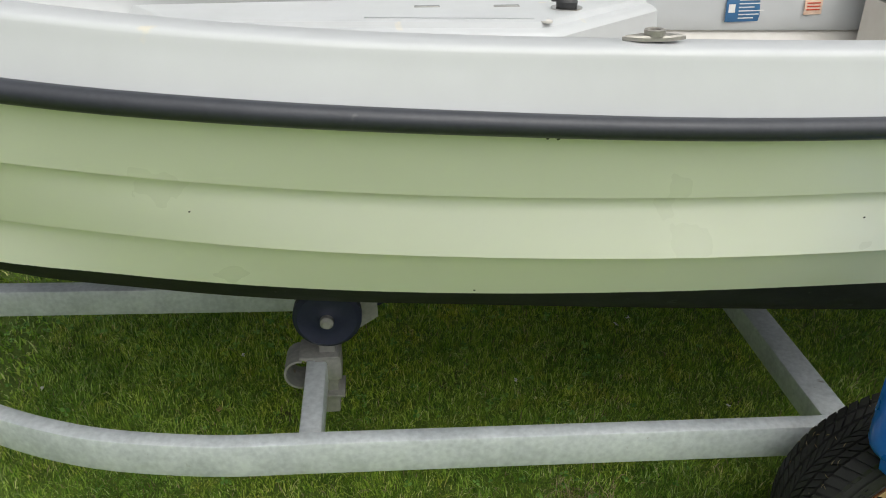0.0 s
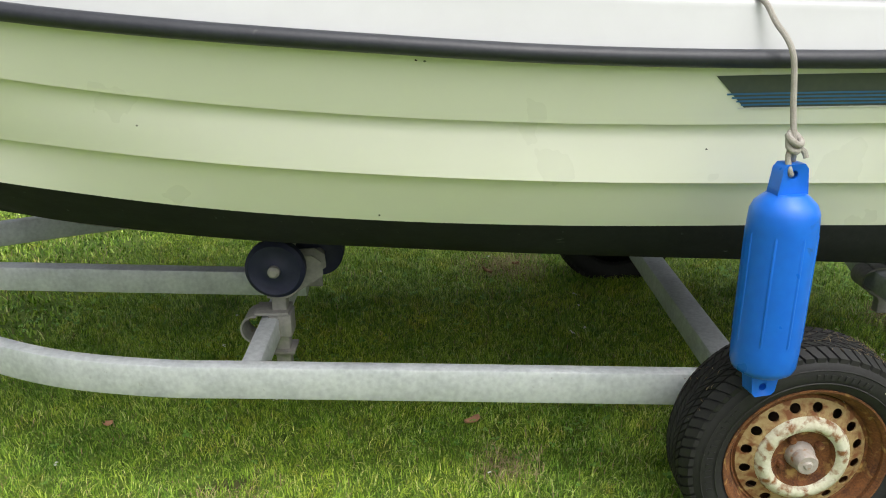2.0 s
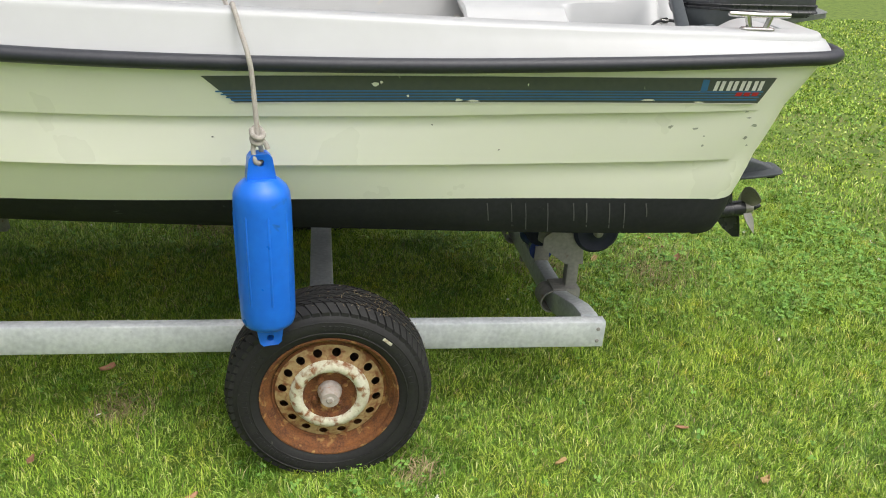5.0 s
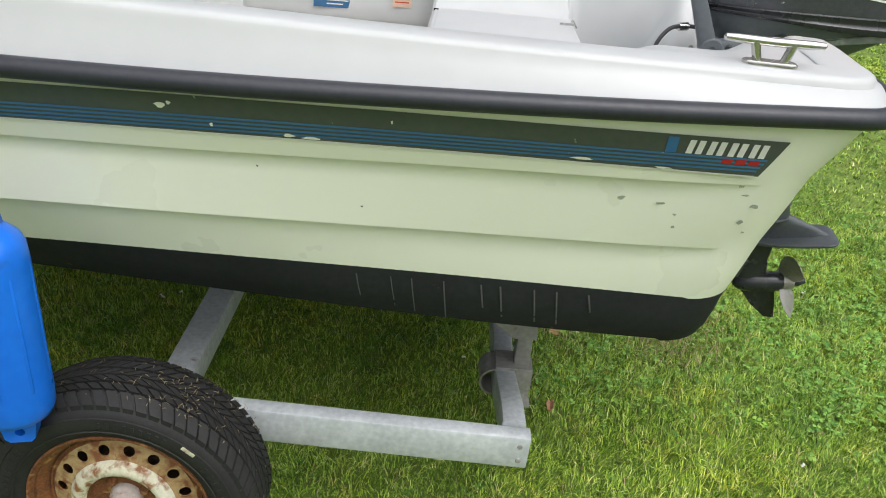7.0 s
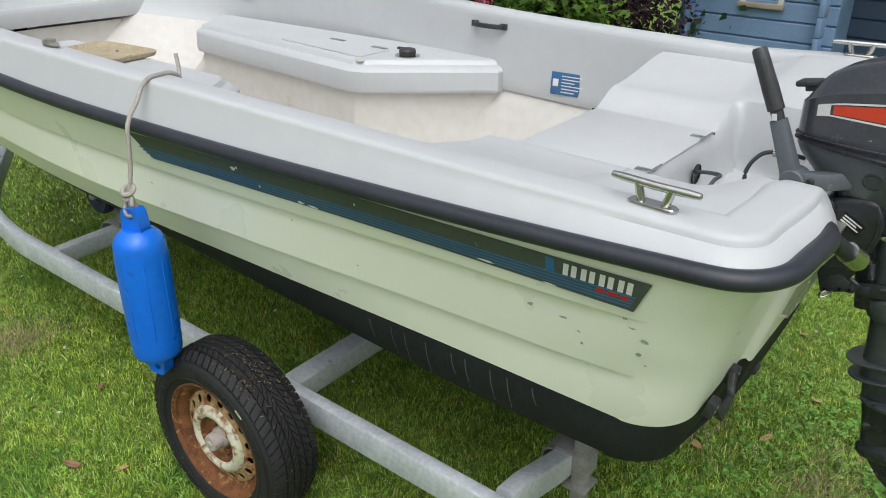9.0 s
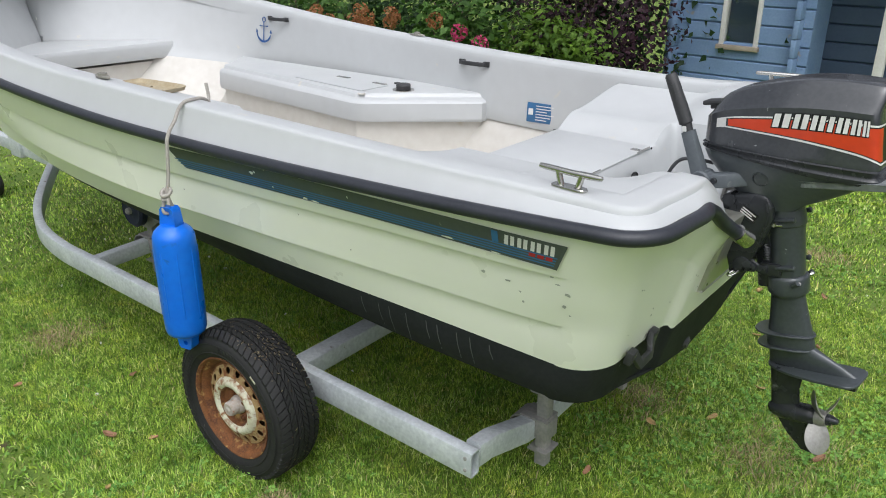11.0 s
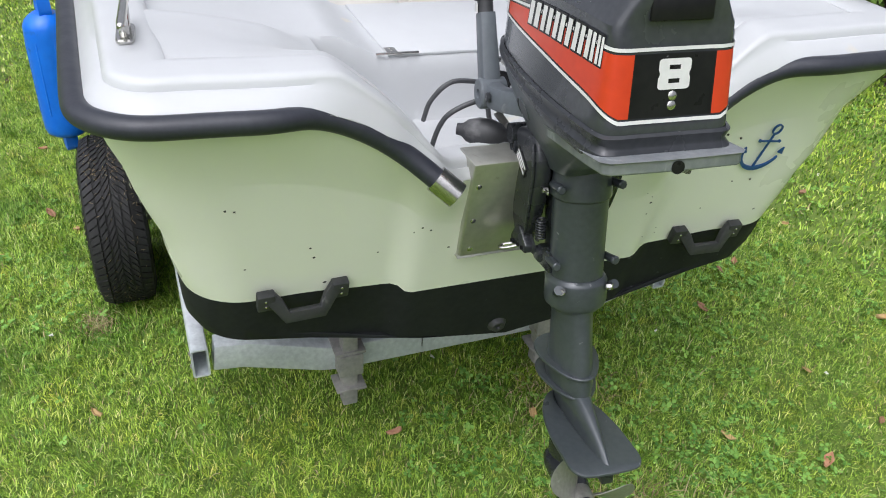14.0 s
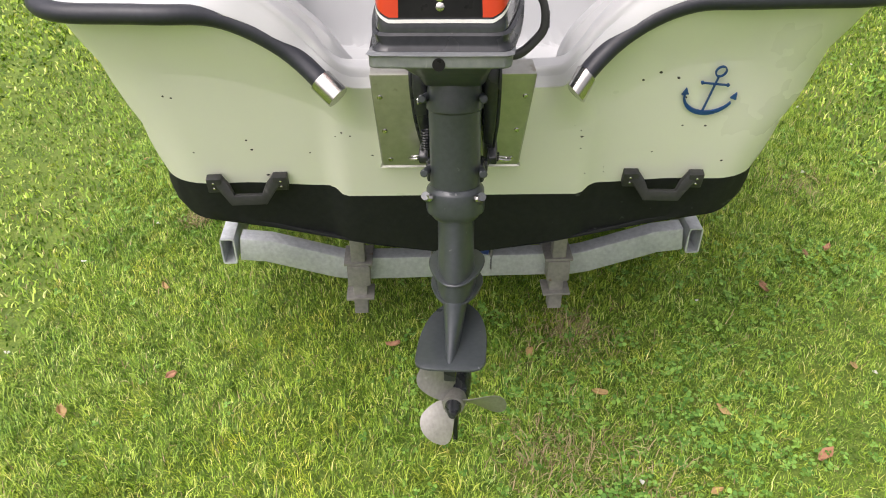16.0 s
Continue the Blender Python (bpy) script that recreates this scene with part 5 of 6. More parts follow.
for k in range(14):
    a = 2 * math.pi * k / 14
    off = Vector((0.0175 * math.cos(a), 0.0175 * math.sin(a), 0))
    for z0, z1 in ((0.278, 0.310), (0.316, 0.348), (0.354, 0.386)):
        flutes.append(sweep([Vector((-0.277 - 0.285 * (z - 0.312), -0.08, z)) + off * (1.03 - 0.9 * (z - 0.312)) for z in (z0, z1)], rect(0.0055, 0.0045, 0.001), up=(math.cos(a), math.sin(a), 0)))
tillerpart("grip_rib", join(*flutes), PLASTIC, grip)
tillerpart("grip_mark", put(box(-0.006, 0.006, -0.0195, -0.017, -0.008, 0.008), pose(-0.2605, -0.08, 0.250)), FILMWHITE, grip)

part("gear_lever", sweep(smoothline([(0.045, 0.095, 0.050), (0.035, 0.122, 0.050), (0.030, 0.148, 0.070), (0.028, 0.167, 0.096), (0.026, 0.166, 0.135), (0.024, 0.153, 0.162)], 4), rect(0.015, 0.026, 0.004), up=(1, 0, 0)), PLASTIC, motor, "black bent gear lever")
part("lever_rib", join(*[box(0.012, 0.042, 0.1735, 0.1765, 0.098 + 0.006 * k, 0.101 + 0.006 * k) for k in range(5)]), PLASTIC, motor)

# clamp brackets, swivel, spring and bolts
# height, front x, after x, outer y
BRACKET = [(0.052, -0.072, -0.028, 0.076), (0.048, -0.095, -0.012, 0.083), (0.036, -0.122, 0.000, 0.087), (0.014, -0.142, 0.009, 0.089), (-0.020, -0.148, 0.010, 0.089), (-0.066, -0.148, -0.007, 0.087), (-0.105, -0.146, -0.026, 0.084), (-0.140, -0.143, -0.048, 0.079), (-0.175, -0.140, -0.072, 0.074), (-0.205, -0.136, -0.094, 0.070)]
for s in (1, -1):
    part("clamp_bracket", loft([[(x, y, z) for x, y, _ in ring(32, (b - a) / 2, (o - 0.050) / 2, 0, 4.5, (a + b) / 2, s * (o + 0.050) / 2)] for z, a, b, o in BRACKET]), LOWER, motor, "black cast clamp bracket", sharp=50)
    part("bracket_rib", sweep(smoothline([(a + (b - a) * 0.93, s * (o - 0.001), z) for z, a, b, o in BRACKET[2:9]], 3), rect(0.007, 0.006, 0.002), up=(0, s, 0)), LOWER, motor)
    part("bracket_eye", put(lathe([(0.0, 0.0), (0.0075, 0.0), (0.008, 0.003), (0.012, 0.003), (0.0135, 0.0), (0.0135, -0.004)], 18), pose(-0.106, s * 0.0885, 0.008, 90 * s)), LOWER, motor)
    part("thrust_lug", prism([(-0.105, -0.155), (-0.082, -0.150), (-0.045, -0.178), (-0.050, -0.196), (-0.075, -0.196), (-0.130, -0.205), (-0.132, -0.185)], s * 0.062, s * 0.082, 0.004), LOWER, motor, "black cast thrust lug")
    for x, z in ((-0.060, -0.186), (-0.083, -0.188), (-0.118, -0.194)):
        part("lug_hole", put(lathe([(0.0, 0.0), (0.0035, 0.0), (0.005, 0.001), (0.005, -0.003)], 10), pose(x, s * 0.0825, z, 90 * s)), FILMBLACK, motor)
    hook = smoothline([(-0.10, s * 0.080, -0.198), (-0.108, s * 0.100, -0.204), (-0.118, s * 0.110, -0.206), (-0.124, s * 0.100, -0.203), (-0.116, s * 0.084, -0.199)], 5)
    part("tilt_pin", sweep(hook, circle(0.0035, 8)), STEEL, motor, "bent steel tilt pin")
    part("clamp_screw", join(tube((-0.20, s * 0.07, 0.02), (-0.14, s * 0.07, 0.02), 0.008, 10), put(box(-0.006, 0.006, -0.008, 0.008, -0.036, 0.036, 0.003), pose(-0.207, s * 0.07, 0.02, -35 * s))), OLDZINC, motor, "dull steel clamp screw handle")
    for z, x0 in ((-0.036, 0.008), (-0.185, 0.004)):
        part("mount_bolt", join(tube((x0, s * 0.052, z), (x0 + 0.052, s * 0.058, z + 0.006), 0.0075, 12), bolt((x0 + 0.052, s * 0.058, z + 0.006), (1, 0.1 * s, 0.1), 0.0085, 0.006)), LEG, motor, "grey mounting bolt")
label_m = pose(-0.0585, -0.0898, -0.010, 0, 37, 0)
lab = part("type_plate", put(box(-0.028, 0.028, -0.001, 0.002, -0.0135, 0.0135), label_m), FILMBLACK, motor, "small black type plate")
part("print", put(join(*[box(-0.024, 0.024 - 0.010 * (i % 2), -0.0018, -0.001, 0.0055 - 0.0075 * i, 0.0090 - 0.0075 * i) for i in range(3)]), label_m), FILMWHITE, lab)
part("pivot_tube", tube((-0.115, -0.095, 0.03), (-0.115, 0.095, 0.03), 0.020, 18), LOWER, motor)
part("swivel_bracket", loft([[(x - 0.040, y, z) for x, y, _ in ring(24, rx, ry, 0, 3.5)] for z, rx, ry in ((0.02, 0.040, 0.046), (-0.05, 0.038, 0.044), (-0.17, 0.030, 0.038), (-0.255, 0.028, 0.036))]), LOWER, motor, "black swivel bracket")
part("swivel_block", join(box(-0.045, 0.020, -0.058, 0.058, -0.212, -0.172, 0.006), box(-0.05, -0.02, -0.064, 0.064, -0.205, -0.178, 0.005)), LOWER, motor, "black lower swivel block")
coil = [(-0.018 + 0.009 * math.cos(a), -0.062 + 0.009 * math.sin(a), -0.112 - 0.00085 * a) for a in [0.4 * k for k in range(125)]]
part("spring", sweep(coil, circle(0.0021, 6)), LOWER, motor, "dark coil spring")
part("wing_nut", join(lathe([(0.0, 0.0), (0.007, 0.0), (0.006, 0.010), (0.0, 0.011)], 12, pose(0.010, -0.064, -0.045, 90)), box(-0.012, 0.032, -0.072, -0.068, -0.049, -0.042, 0.002)), STEEL, motor, "small steel wing nut")
for k in range(4):
    part("cable", sweep(smoothline([(-0.125, -0.05 + 0.012 * k, 0.040), (-0.09, -0.055 + 0.012 * k, 0.056), (-0.05, -0.05 + 0.010 * k, 0.060), (-0.01, -0.04 + 0.008 * k, 0.05)], 4), circle(0.0055, 8)), PLASTIC, motor)

# leg
def legpart(name, bm, *rest, **more):
    """A piece of the leg, which stands a little aft of the motor's middle."""
    return part(name, put(bm, Matrix.Translation((0.016, 0, 0))), *rest, **more)


legpart("drive_tube", loft([[(x, y, z) for x, y, _ in ring(32, rx, ry)] for z, rx, ry in ((0.02, 0.050, 0.05), (-0.02, 0.053, 0.053), (-0.04, 0.056, 0.056), (-0.055, 0.0565, 0.0565), (-0.06, 0.052, 0.052), (-0.15, 0.051, 0.051), (-0.225, 0.051, 0.051))]), LEG, motor, "dark grey drive shaft tube")
legpart("collar", loft([[(x + 0.002, y, z) for x, y, _ in ring(36, r, r)] for z, r in ((-0.214, 0.0515), (-0.220, 0.0575), (-0.224, 0.0590), (-0.262, 0.0600), (-0.270, 0.0585), (-0.273, 0.050), (-0.280, 0.049), (-0.284, 0.046))]), LEG, motor, "grey clamp collar", sharp=45)
for s in (1, -1):
    for x in (0.035,):
        legpart("collar_bolt", join(tube((x, s * 0.052, -0.235), (x + 0.018, s * 0.056, -0.222), 0.009, 10)), LEG, motor)
    legpart("collar_bolt", bolt((0.048, s * 0.046, -0.228), (1, s * 0.8, 0.3), 0.008, 0.01), STEEL, motor)


def foil(z, x0, x1, w, n=28):
    """A leaf-shaped section of the leg."""
    out = []
    for i in range(n):
        a = 2 * math.pi * i / n
        c, s = math.cos(a), math.sin(a)
        x = (x0 + x1) / 2 + (x1 - x0) / 2 * c
        t = (x - x0) / (x1 - x0)
        out.append((x, math.copysign(w * (abs(s) ** 0.9) * (1 - 0.35 * t), s), z))
    return out


legpart("exhaust_housing", loft([foil(-0.27, -0.048, 0.050, 0.046), foil(-0.30, -0.049, 0.053, 0.045), foil(-0.36, -0.055, 0.064, 0.045), foil(-0.41, -0.062, 0.074, 0.048), foil(-0.44, -0.066, 0.078, 0.050), foil(-0.455, -0.066, 0.078, 0.046)]), LEG, motor, "dark grey tapered exhaust housing")
for z, k in ((-0.405, 1.0), (-0.452, 0.94)):
    legpart("splash_plate", loft([[(x * g * k + 0.0, y * g * k, zz_ + 0.18 * max(x, 0) * -0.6) for x, y, _ in foil(0, -0.100, 0.080, 0.072)] for g, zz_ in ((0.98, z), (1.0, z + 0.002), (1.0, z + 0.004), (0.98, z + 0.006))]), LEG, motor, "thin splash plate")
legpart("lower_leg", loft([foil(-0.45, -0.062, 0.080, 0.036), foil(-0.47, -0.062, 0.115, 0.031), foil(-0.495, -0.062, 0.160, 0.026), foil(-0.522, -0.062, 0.200, 0.020)]), LEG, motor, "dark grey lower leg fairing")
plate_out = [(-0.066, 0.0), (-0.055, 0.022), (-0.02, 0.046), (0.03, 0.062), (0.09, 0.070), (0.15, 0.071), (0.190, 0.069), (0.212, 0.050), (0.216, 0.0)]
pl = smoothline([(a, b, 0) for a, b in plate_out], 4)
pl = [(p.x, p.y) for p in pl]
full = [(x, -y) for x, y in pl] + pl[-2:0:-1]
legpart("cavitation_plate", loft([[(x * g, y * g, z) for x, y in full] for g, z in ((0.985, -0.528), (1.0, -0.526), (1.0, -0.522), (0.985, -0.520))]), LEG, motor, "grey cavitation plate with chipped edges")
legpart("strut", loft([foil(-0.52, -0.060, 0.050, 0.022), foil(-0.60, -0.058, 0.030, 0.021), foil(-0.66, -0.060, 0.030, 0.024)]), LOWER, motor, "black gearcase strut")
legpart("gearcase", lathe([(0.0, -0.072), (0.012, -0.068), (0.024, -0.055), (0.031, -0.03), (0.033, 0.0), (0.033, 0.055), (0.030, 0.075), (0.027, 0.080), (0.0, 0.080)], 28, pose(0, 0, -0.682, 0, 90, 0)), LOWER, motor, "black torpedo gearcase")
legpart("skeg", prism([(-0.045, -0.70), (0.055, -0.70), (0.060, -0.75), (0.062, -0.812), (0.035, -0.808), (-0.01, -0.76)], -0.005, 0.005, 0.002), LOWER, motor, "black skeg")
legpart("trim_anode", box(0.165, 0.198, -0.012, 0.012, -0.562, -0.526, 0.004), LOWER, motor, "black trim anode under the plate")
prop = part("propeller", lathe([(0.0, 0.082), (0.026, 0.082), (0.027, 0.105), (0.023, 0.128), (0.0, 0.128)], 24, pose(0, 0, -0.682, 0, 90, 0)), PROP, motor, "worn bare alloy propeller")
for k in range(3):
    secs = []
    for i, u in enumerate(ease_run(0.0, 1.0, 14)):
        t = math.sin(u * math.pi / 2)
        r = 0.020 + 0.094 * t
        chord = (0.026 + 0.062 * math.sin(math.pi * min(0.5, 0.12 + 0.60 * t))) * math.sqrt(max(0.0, 1 - (max(0, t - 0.62) / 0.385) ** 2))
        pitch = -radians(36 + 32 * t)
        row = []
        for u in (-0.5, -0.3, 0.0, 0.3, 0.5):
            th = 0.0022 * (1 - (2 * u) ** 2) * (1.3 - t) + 0.0006
            row.append((u, th))
        pts = [(u * chord, th) for u, th in row] + [(u * chord, -th) for u, th in row[::-1]]
        secs.append([((a * math.cos(pitch) + b * math.sin(pitch)) + 0.012 * t, a * math.sin(pitch) - b * math.cos(pitch), r) for a, b in pts])
    part("blade", put(loft(secs), pose(0.105, 0, -0.682, 30 + 120 * k)), PROP, prop, "worn alloy blade", sharp=60)
part("prop_cone", lathe([(0.0, 0.126), (0.018, 0.126), (0.017, 0.14), (0.008, 0.162), (0.0, 0.164)], 20, pose(0, 0, -0.682, 0, 90, 0)), LOWER, prop, "black rubber propeller cone")

# fuel hose and control cables from the boat to the motor
hose = smoothline([(-0.352, 0.03, 1.082), (-0.30, 0.0, 1.10), (-0.25, -0.05, 1.118), (-0.24, -0.13, 1.128), (-0.25, -0.172, 1.085), (-0.27, -0.18, 1.03)], 8)
part("fuel_hose", sweep(hose, circle(0.0055, 10)), HOSE, boat, "grey fuel hose")
hose = smoothline([(-0.12, -0.215, 1.03), (-0.10, -0.208, 1.09), (-0.08, -0.190, 1.130), (-0.08, -0.129, 1.150), (-0.08, -0.056, 1.142), (-0.06, 0.005, 1.089)], 8)
part("fuel_hose", sweep(hose, circle(0.0055, 10)), HOSE, boat, "grey looped fuel hose")
hose = smoothline([(-0.14, -0.06, 1.02), (-0.165, -0.07, 1.08), (-0.18, -0.075, 1.15), (-0.15, -0.07, 1.205), (-0.10, -0.06, 1.215), (-0.05, -0.05, 1.21)], 8)
part("fuel_hose", sweep(hose, circle(0.0055, 10)), HOSE, boat, "grey fuel hose to the motor")
part("hose_clip", tube((-0.125, -0.066, 1.213), (-0.10, -0.06, 1.215), 0.011, 12), STEEL, boat)
part("primer_bulb", lathe([(0.0, -0.050), (0.009, -0.050), (0.010, -0.040), (0.017, -0.030), (0.022, -0.012), (0.022, 0.012), (0.017, 0.030), (0.010, 0.040), (0.009, 0.050), (0.0, 0.050)], 24, pose(-0.040, -0.135, 1.098, 90, 0, -32) @ Matrix.Diagonal((1.3, 1.3, 1.1, 1))), PLASTIC, boat, "black rubber primer bulb on the fuel hose")

part("drain_plug", lathe([(0.0, 0.004), (0.006, 0.004), (0.008, 0.010), (0.016, 0.010), (0.020, 0.004), (0.024, 0.0), (0.024, -0.01)], 22, pose(-0.064, -0.032, 0.575, 0, 104, 0)), PLASTIC, boat, "black drain plug")
# stainless pad on the stern that the motor is clamped to
pad = []
for y0, y1 in ((-0.19, 0.155),):
    quad = lambda x, a, b, z: [(x, a, z), (x, b, z)]
    zb, zt = 0.845, 1.095
    xb, xt = transom_x(zb, 0), transom_x(zt, 0)
    rings = [[(xb - 0.01, -0.188, zb), (xb + 0.014, -0.188, zb), (xb + 0.014, 0.124, zb), (xb - 0.01, 0.124, zb)], [(xt - 0.06, -0.205, zt), (xt + 0.022, -0.205, zt), (xt + 0.022, 0.140, zt), (xt - 0.06, 0.140, zt)]]
    b = loft(rings)
    bmesh.ops.bevel(b, geom=b.edges[:], offset=0.004, segments=2, affect="EDGES", profile=0.5)
    plate_ob = part("stern_plate", b, PLATE, boat, "dull stainless plate on the stern")
    for y, z in ((-0.185, 1.04), (-0.168, 0.868), (0.104, 0.868), (0.120, 1.04), (-0.178, 0.95), (0.110, 0.95)):
        part("screw", bolt((transom_x(z, 0) + 0.014 + 0.008 * (z - 0.845) / 0.25, y, z), (1, 0, -0.25), 0.006, 0.003), STEEL, plate_ob)


def settle(thing):
    """The boat sits a little twisted on its rollers, and its moulding is uneven: the stern leans to port, the starboard quarter stands higher."""
    ease = lambda a, b, q: np.clip((q - a) / (b - a), 0, 1) ** 2 * (3 - 2 * np.clip((q - a) / (b - a), 0, 1))
    for ob in thing.children_recursive:
        if ob.type == "MESH":
            co = np.empty(len(ob.data.vertices) * 3, np.float32)
            ob.data.vertices.foreach_get("co", co)
            co = co.reshape(-1, 3)
            u = np.clip((co[:, 0] + 1.6) / 1.5, 0, 1)
            high = 0.0 if ob.name.startswith("anchor") else ease(0.95, 1.10, co[:, 2]) * ease(-0.5, -0.12, co[:, 0])
            y = co[:, 1].copy()
            co[:, 1] -= 0.070 * ease(0.13, 0.30, y) * (1 - ease(0.5, 0.85, y)) * high
            co[:, 2] += 0.0157 * y * u * u * (3 - 2 * u) + 0.02 * ease(0.2, 0.45, y) * high
            ob.data.vertices.foreach_set("co", co.ravel())
            ob.data.update()


settle(boat)

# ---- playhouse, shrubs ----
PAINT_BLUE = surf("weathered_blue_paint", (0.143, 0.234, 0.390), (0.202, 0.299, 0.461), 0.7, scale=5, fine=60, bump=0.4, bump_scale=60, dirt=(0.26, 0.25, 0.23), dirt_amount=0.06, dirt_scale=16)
# a darker blue for the porch boards, backing walls and window inside
WALL_DARK = surf("dark_blue_wall", (0.045, 0.072, 0.122), (0.058, 0.088, 0.142), 0.65, scale=4, fine=50, bump=0.3)
PAINT_WHITE = surf("flaking_white_paint", (0.72, 0.71, 0.68), (0.62, 0.60, 0.56), 0.6, scale=8, fine=60, bump=0.2, dirt=(0.36, 0.30, 0.22), dirt_amount=0.08)
ROOF = surf("dark_roof_felt", (0.04, 0.04, 0.042), (0.06, 0.058, 0.055), 0.9, scale=6, bump=0.6)
house = root("playhouse", "small weathered blue wooden playhouse with a white window", "playhouse", pose(-2.1, 4.72, 0, 0, 0, -3))
glass = bpy.data.materials.new("window_glass")
glass.use_nodes = True
gb = glass.node_tree.nodes["Principled BSDF"]
gb.inputs["Base Color"].default_value, gb.inputs["Roughness"].default_value, gb.inputs["Transmission Weight"].default_value = (0.9, 0.95, 0.93, 1), 0.05, 1.0


def board(x0, x1, z, y=0.0, h=0.150):
    b = loft([[(x0, y - 0.022, z), (x0, y - 0.034, z + 0.012), (x0, y - 0.034, z + h - 0.012), (x0, y - 0.022, z + h - 0.003), (x0, y + 0.02, z + h - 0.003), (x0, y + 0.02, z)], [(x1, y - 0.022, z), (x1, y - 0.034, z + 0.012), (x1, y - 0.034, z + h - 0.012), (x1, y - 0.022, z + h - 0.003), (x1, y + 0.02, z + h - 0.003), (x1, y + 0.02, z)]])
    return b


wall = part("wall", box(-0.02, 1.12, 0.03, 0.05, 0.0, 2.0), WALL_DARK, house)
for i in range(13):
    z = 0.02 + 0.152 * i
    if 0.86 < z + 0.076 < 1.60:
        part("board", board(-0.10, 0.40, z), PAINT_BLUE, wall, sharp=20)
        part("board", board(0.74, 1.16, z), PAINT_BLUE, wall, sharp=20)
    else:
        part("board", board(-0.10, 1.16, z), PAINT_BLUE, wall, sharp=20)
    for x in (0.0, 1.06):
        part("log_end", put(box(x - 0.022, x + 0.022, -0.14, 0.04, z + 0.076, z + 0.222, 0.006), Matrix.Identity(4)), PAINT_BLUE, wall)
side_wall = part("side_wall", box(-0.02, 0.02, 0.06, 1.6, 0.0, 2.0), WALL_DARK, house)
porch = part("porch_wall", box(1.1, 2.3, 0.55, 0.58, 0.0, 2.0), WALL_DARK, house, "dark blue porch wall")
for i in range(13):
    part("board", board(1.1, 2.3, 0.02 + 0.152 * i, 0.54), WALL_DARK, porch, sharp=20)
part("return_wall", box(1.08, 1.12, 0.03, 0.56, 0.0, 2.0), PAINT_BLUE, house)
part("porch_post", box(1.66, 1.73, -0.05, 0.02, 0.0, 2.0, 0.004), PAINT_WHITE, house, "flaking white porch post")
part("roof", loft([[(-0.25, y, z), (2.5, y, z)] + [(2.5, y, z + 0.05), (-0.25, y, z + 0.05)] for y, z in ((-0.3, 1.95), (0.8, 2.65), (1.9, 1.95))]), ROOF, house, "dark felt roof")
win = part("window", join(box(0.40, 0.44, -0.05, 0.03, 0.90, 1.58, 0.004), box(0.70, 0.74, -0.05, 0.03, 0.90, 1.58, 0.004), box(0.40, 0.74, -0.05, 0.03, 1.55, 1.59, 0.004)), PAINT_WHITE, house, "flaking white window frame")
part("sill", box(0.385, 0.755, -0.075, 0.03, 0.865, 0.905, 0.005), surf("bare_grey_wood", (0.36, 0.31, 0.24), (0.26, 0.22, 0.17), 0.85, scale=10, fine=90, bump=0.5), win, "bare weathered wooden sill")
part("pane", box(0.44, 0.70, -0.005, 0.0, 0.90, 1.56), glass, win)
part("inside", box(0.42, 0.72, 0.031, 0.04, 0.88, 1.58), WALL_DARK, win)


def leaf_mat(name, a, b, rough=0.5, patch=None, upright=False):
    m = bpy.data.materials.new(name)
    m.use_nodes = True
    nt = m.node_tree
    bs = nt.nodes["Principled BSDF"]
    geo = nt.nodes.new("ShaderNodeNewGeometry")
    rp = nt.nodes.new("ShaderNodeValToRGB")
    rp.color_ramp.elements[0].color, rp.color_ramp.elements[1].color = (*a, 1), (*b, 1)
    nt.links.new(geo.outputs["Random Per Island"], rp.inputs[0])
    col = rp.outputs[0]
    if patch:
        co = nt.nodes.new("ShaderNodeTexCoord")
        for scale, lo, hi, tint in patch:
            no = nt.nodes.new("ShaderNodeTexNoise")
            no.inputs["Scale"].default_value, no.inputs["Detail"].default_value = scale, 5.0
            nt.links.new(co.outputs["Object"], no.inputs["Vector"])
            mr = nt.nodes.new("ShaderNodeMapRange")
            mr.inputs["From Min"].default_value, mr.inputs["From Max"].default_value = lo, hi
            nt.links.new(no.outputs["Fac"], mr.inputs["Value"])
            mx = nt.nodes.new("ShaderNodeMix")
            mx.data_type, mx.blend_type = "RGBA", "MULTIPLY"
            nt.links.new(mr.outputs[0], mx.inputs[0])
            nt.links.new(col, mx.inputs[6])
            mx.inputs[7].default_value = (*tint, 1)
            col = mx.outputs[2]
    nt.links.new(col, bs.inputs["Base Color"])
    bs.inputs["Roughness"].default_value = rough
    bs.inputs["Specular IOR Level"].default_value = 0.3
    tr = nt.nodes.new("ShaderNodeBsdfTranslucent")
    nt.links.new(col, tr.inputs["Color"])
    if upright:
        # blades share the light of the sward they stand in
        vm = nt.nodes.new("ShaderNodeVectorMath")
        vm.operation = "MULTIPLY_ADD"
        vm.inputs[1].default_value, vm.inputs[2].default_value = (0.85, 0.85, 0.85), (0, 0, 0.55)
        nv = nt.nodes.new("ShaderNodeVectorMath")
        nv.operation = "NORMALIZE"
        nt.links.new(geo.outputs["Normal"], vm.inputs[0])
        nt.links.new(vm.outputs[0], nv.inputs[0])
        nt.links.new(nv.outputs[0], bs.inputs["Normal"])
    mx = nt.nodes.new("ShaderNodeMixShader")
    mx.inputs[0].default_value = 0.15 if upright else 0.4
    nt.links.new(bs.outputs[0], mx.inputs[1])
    nt.links.new(tr.outputs[0], mx.inputs[2])
    nt.links.new(mx.outputs[0], nt.nodes["Material Output"].inputs["Surface"])
    return m


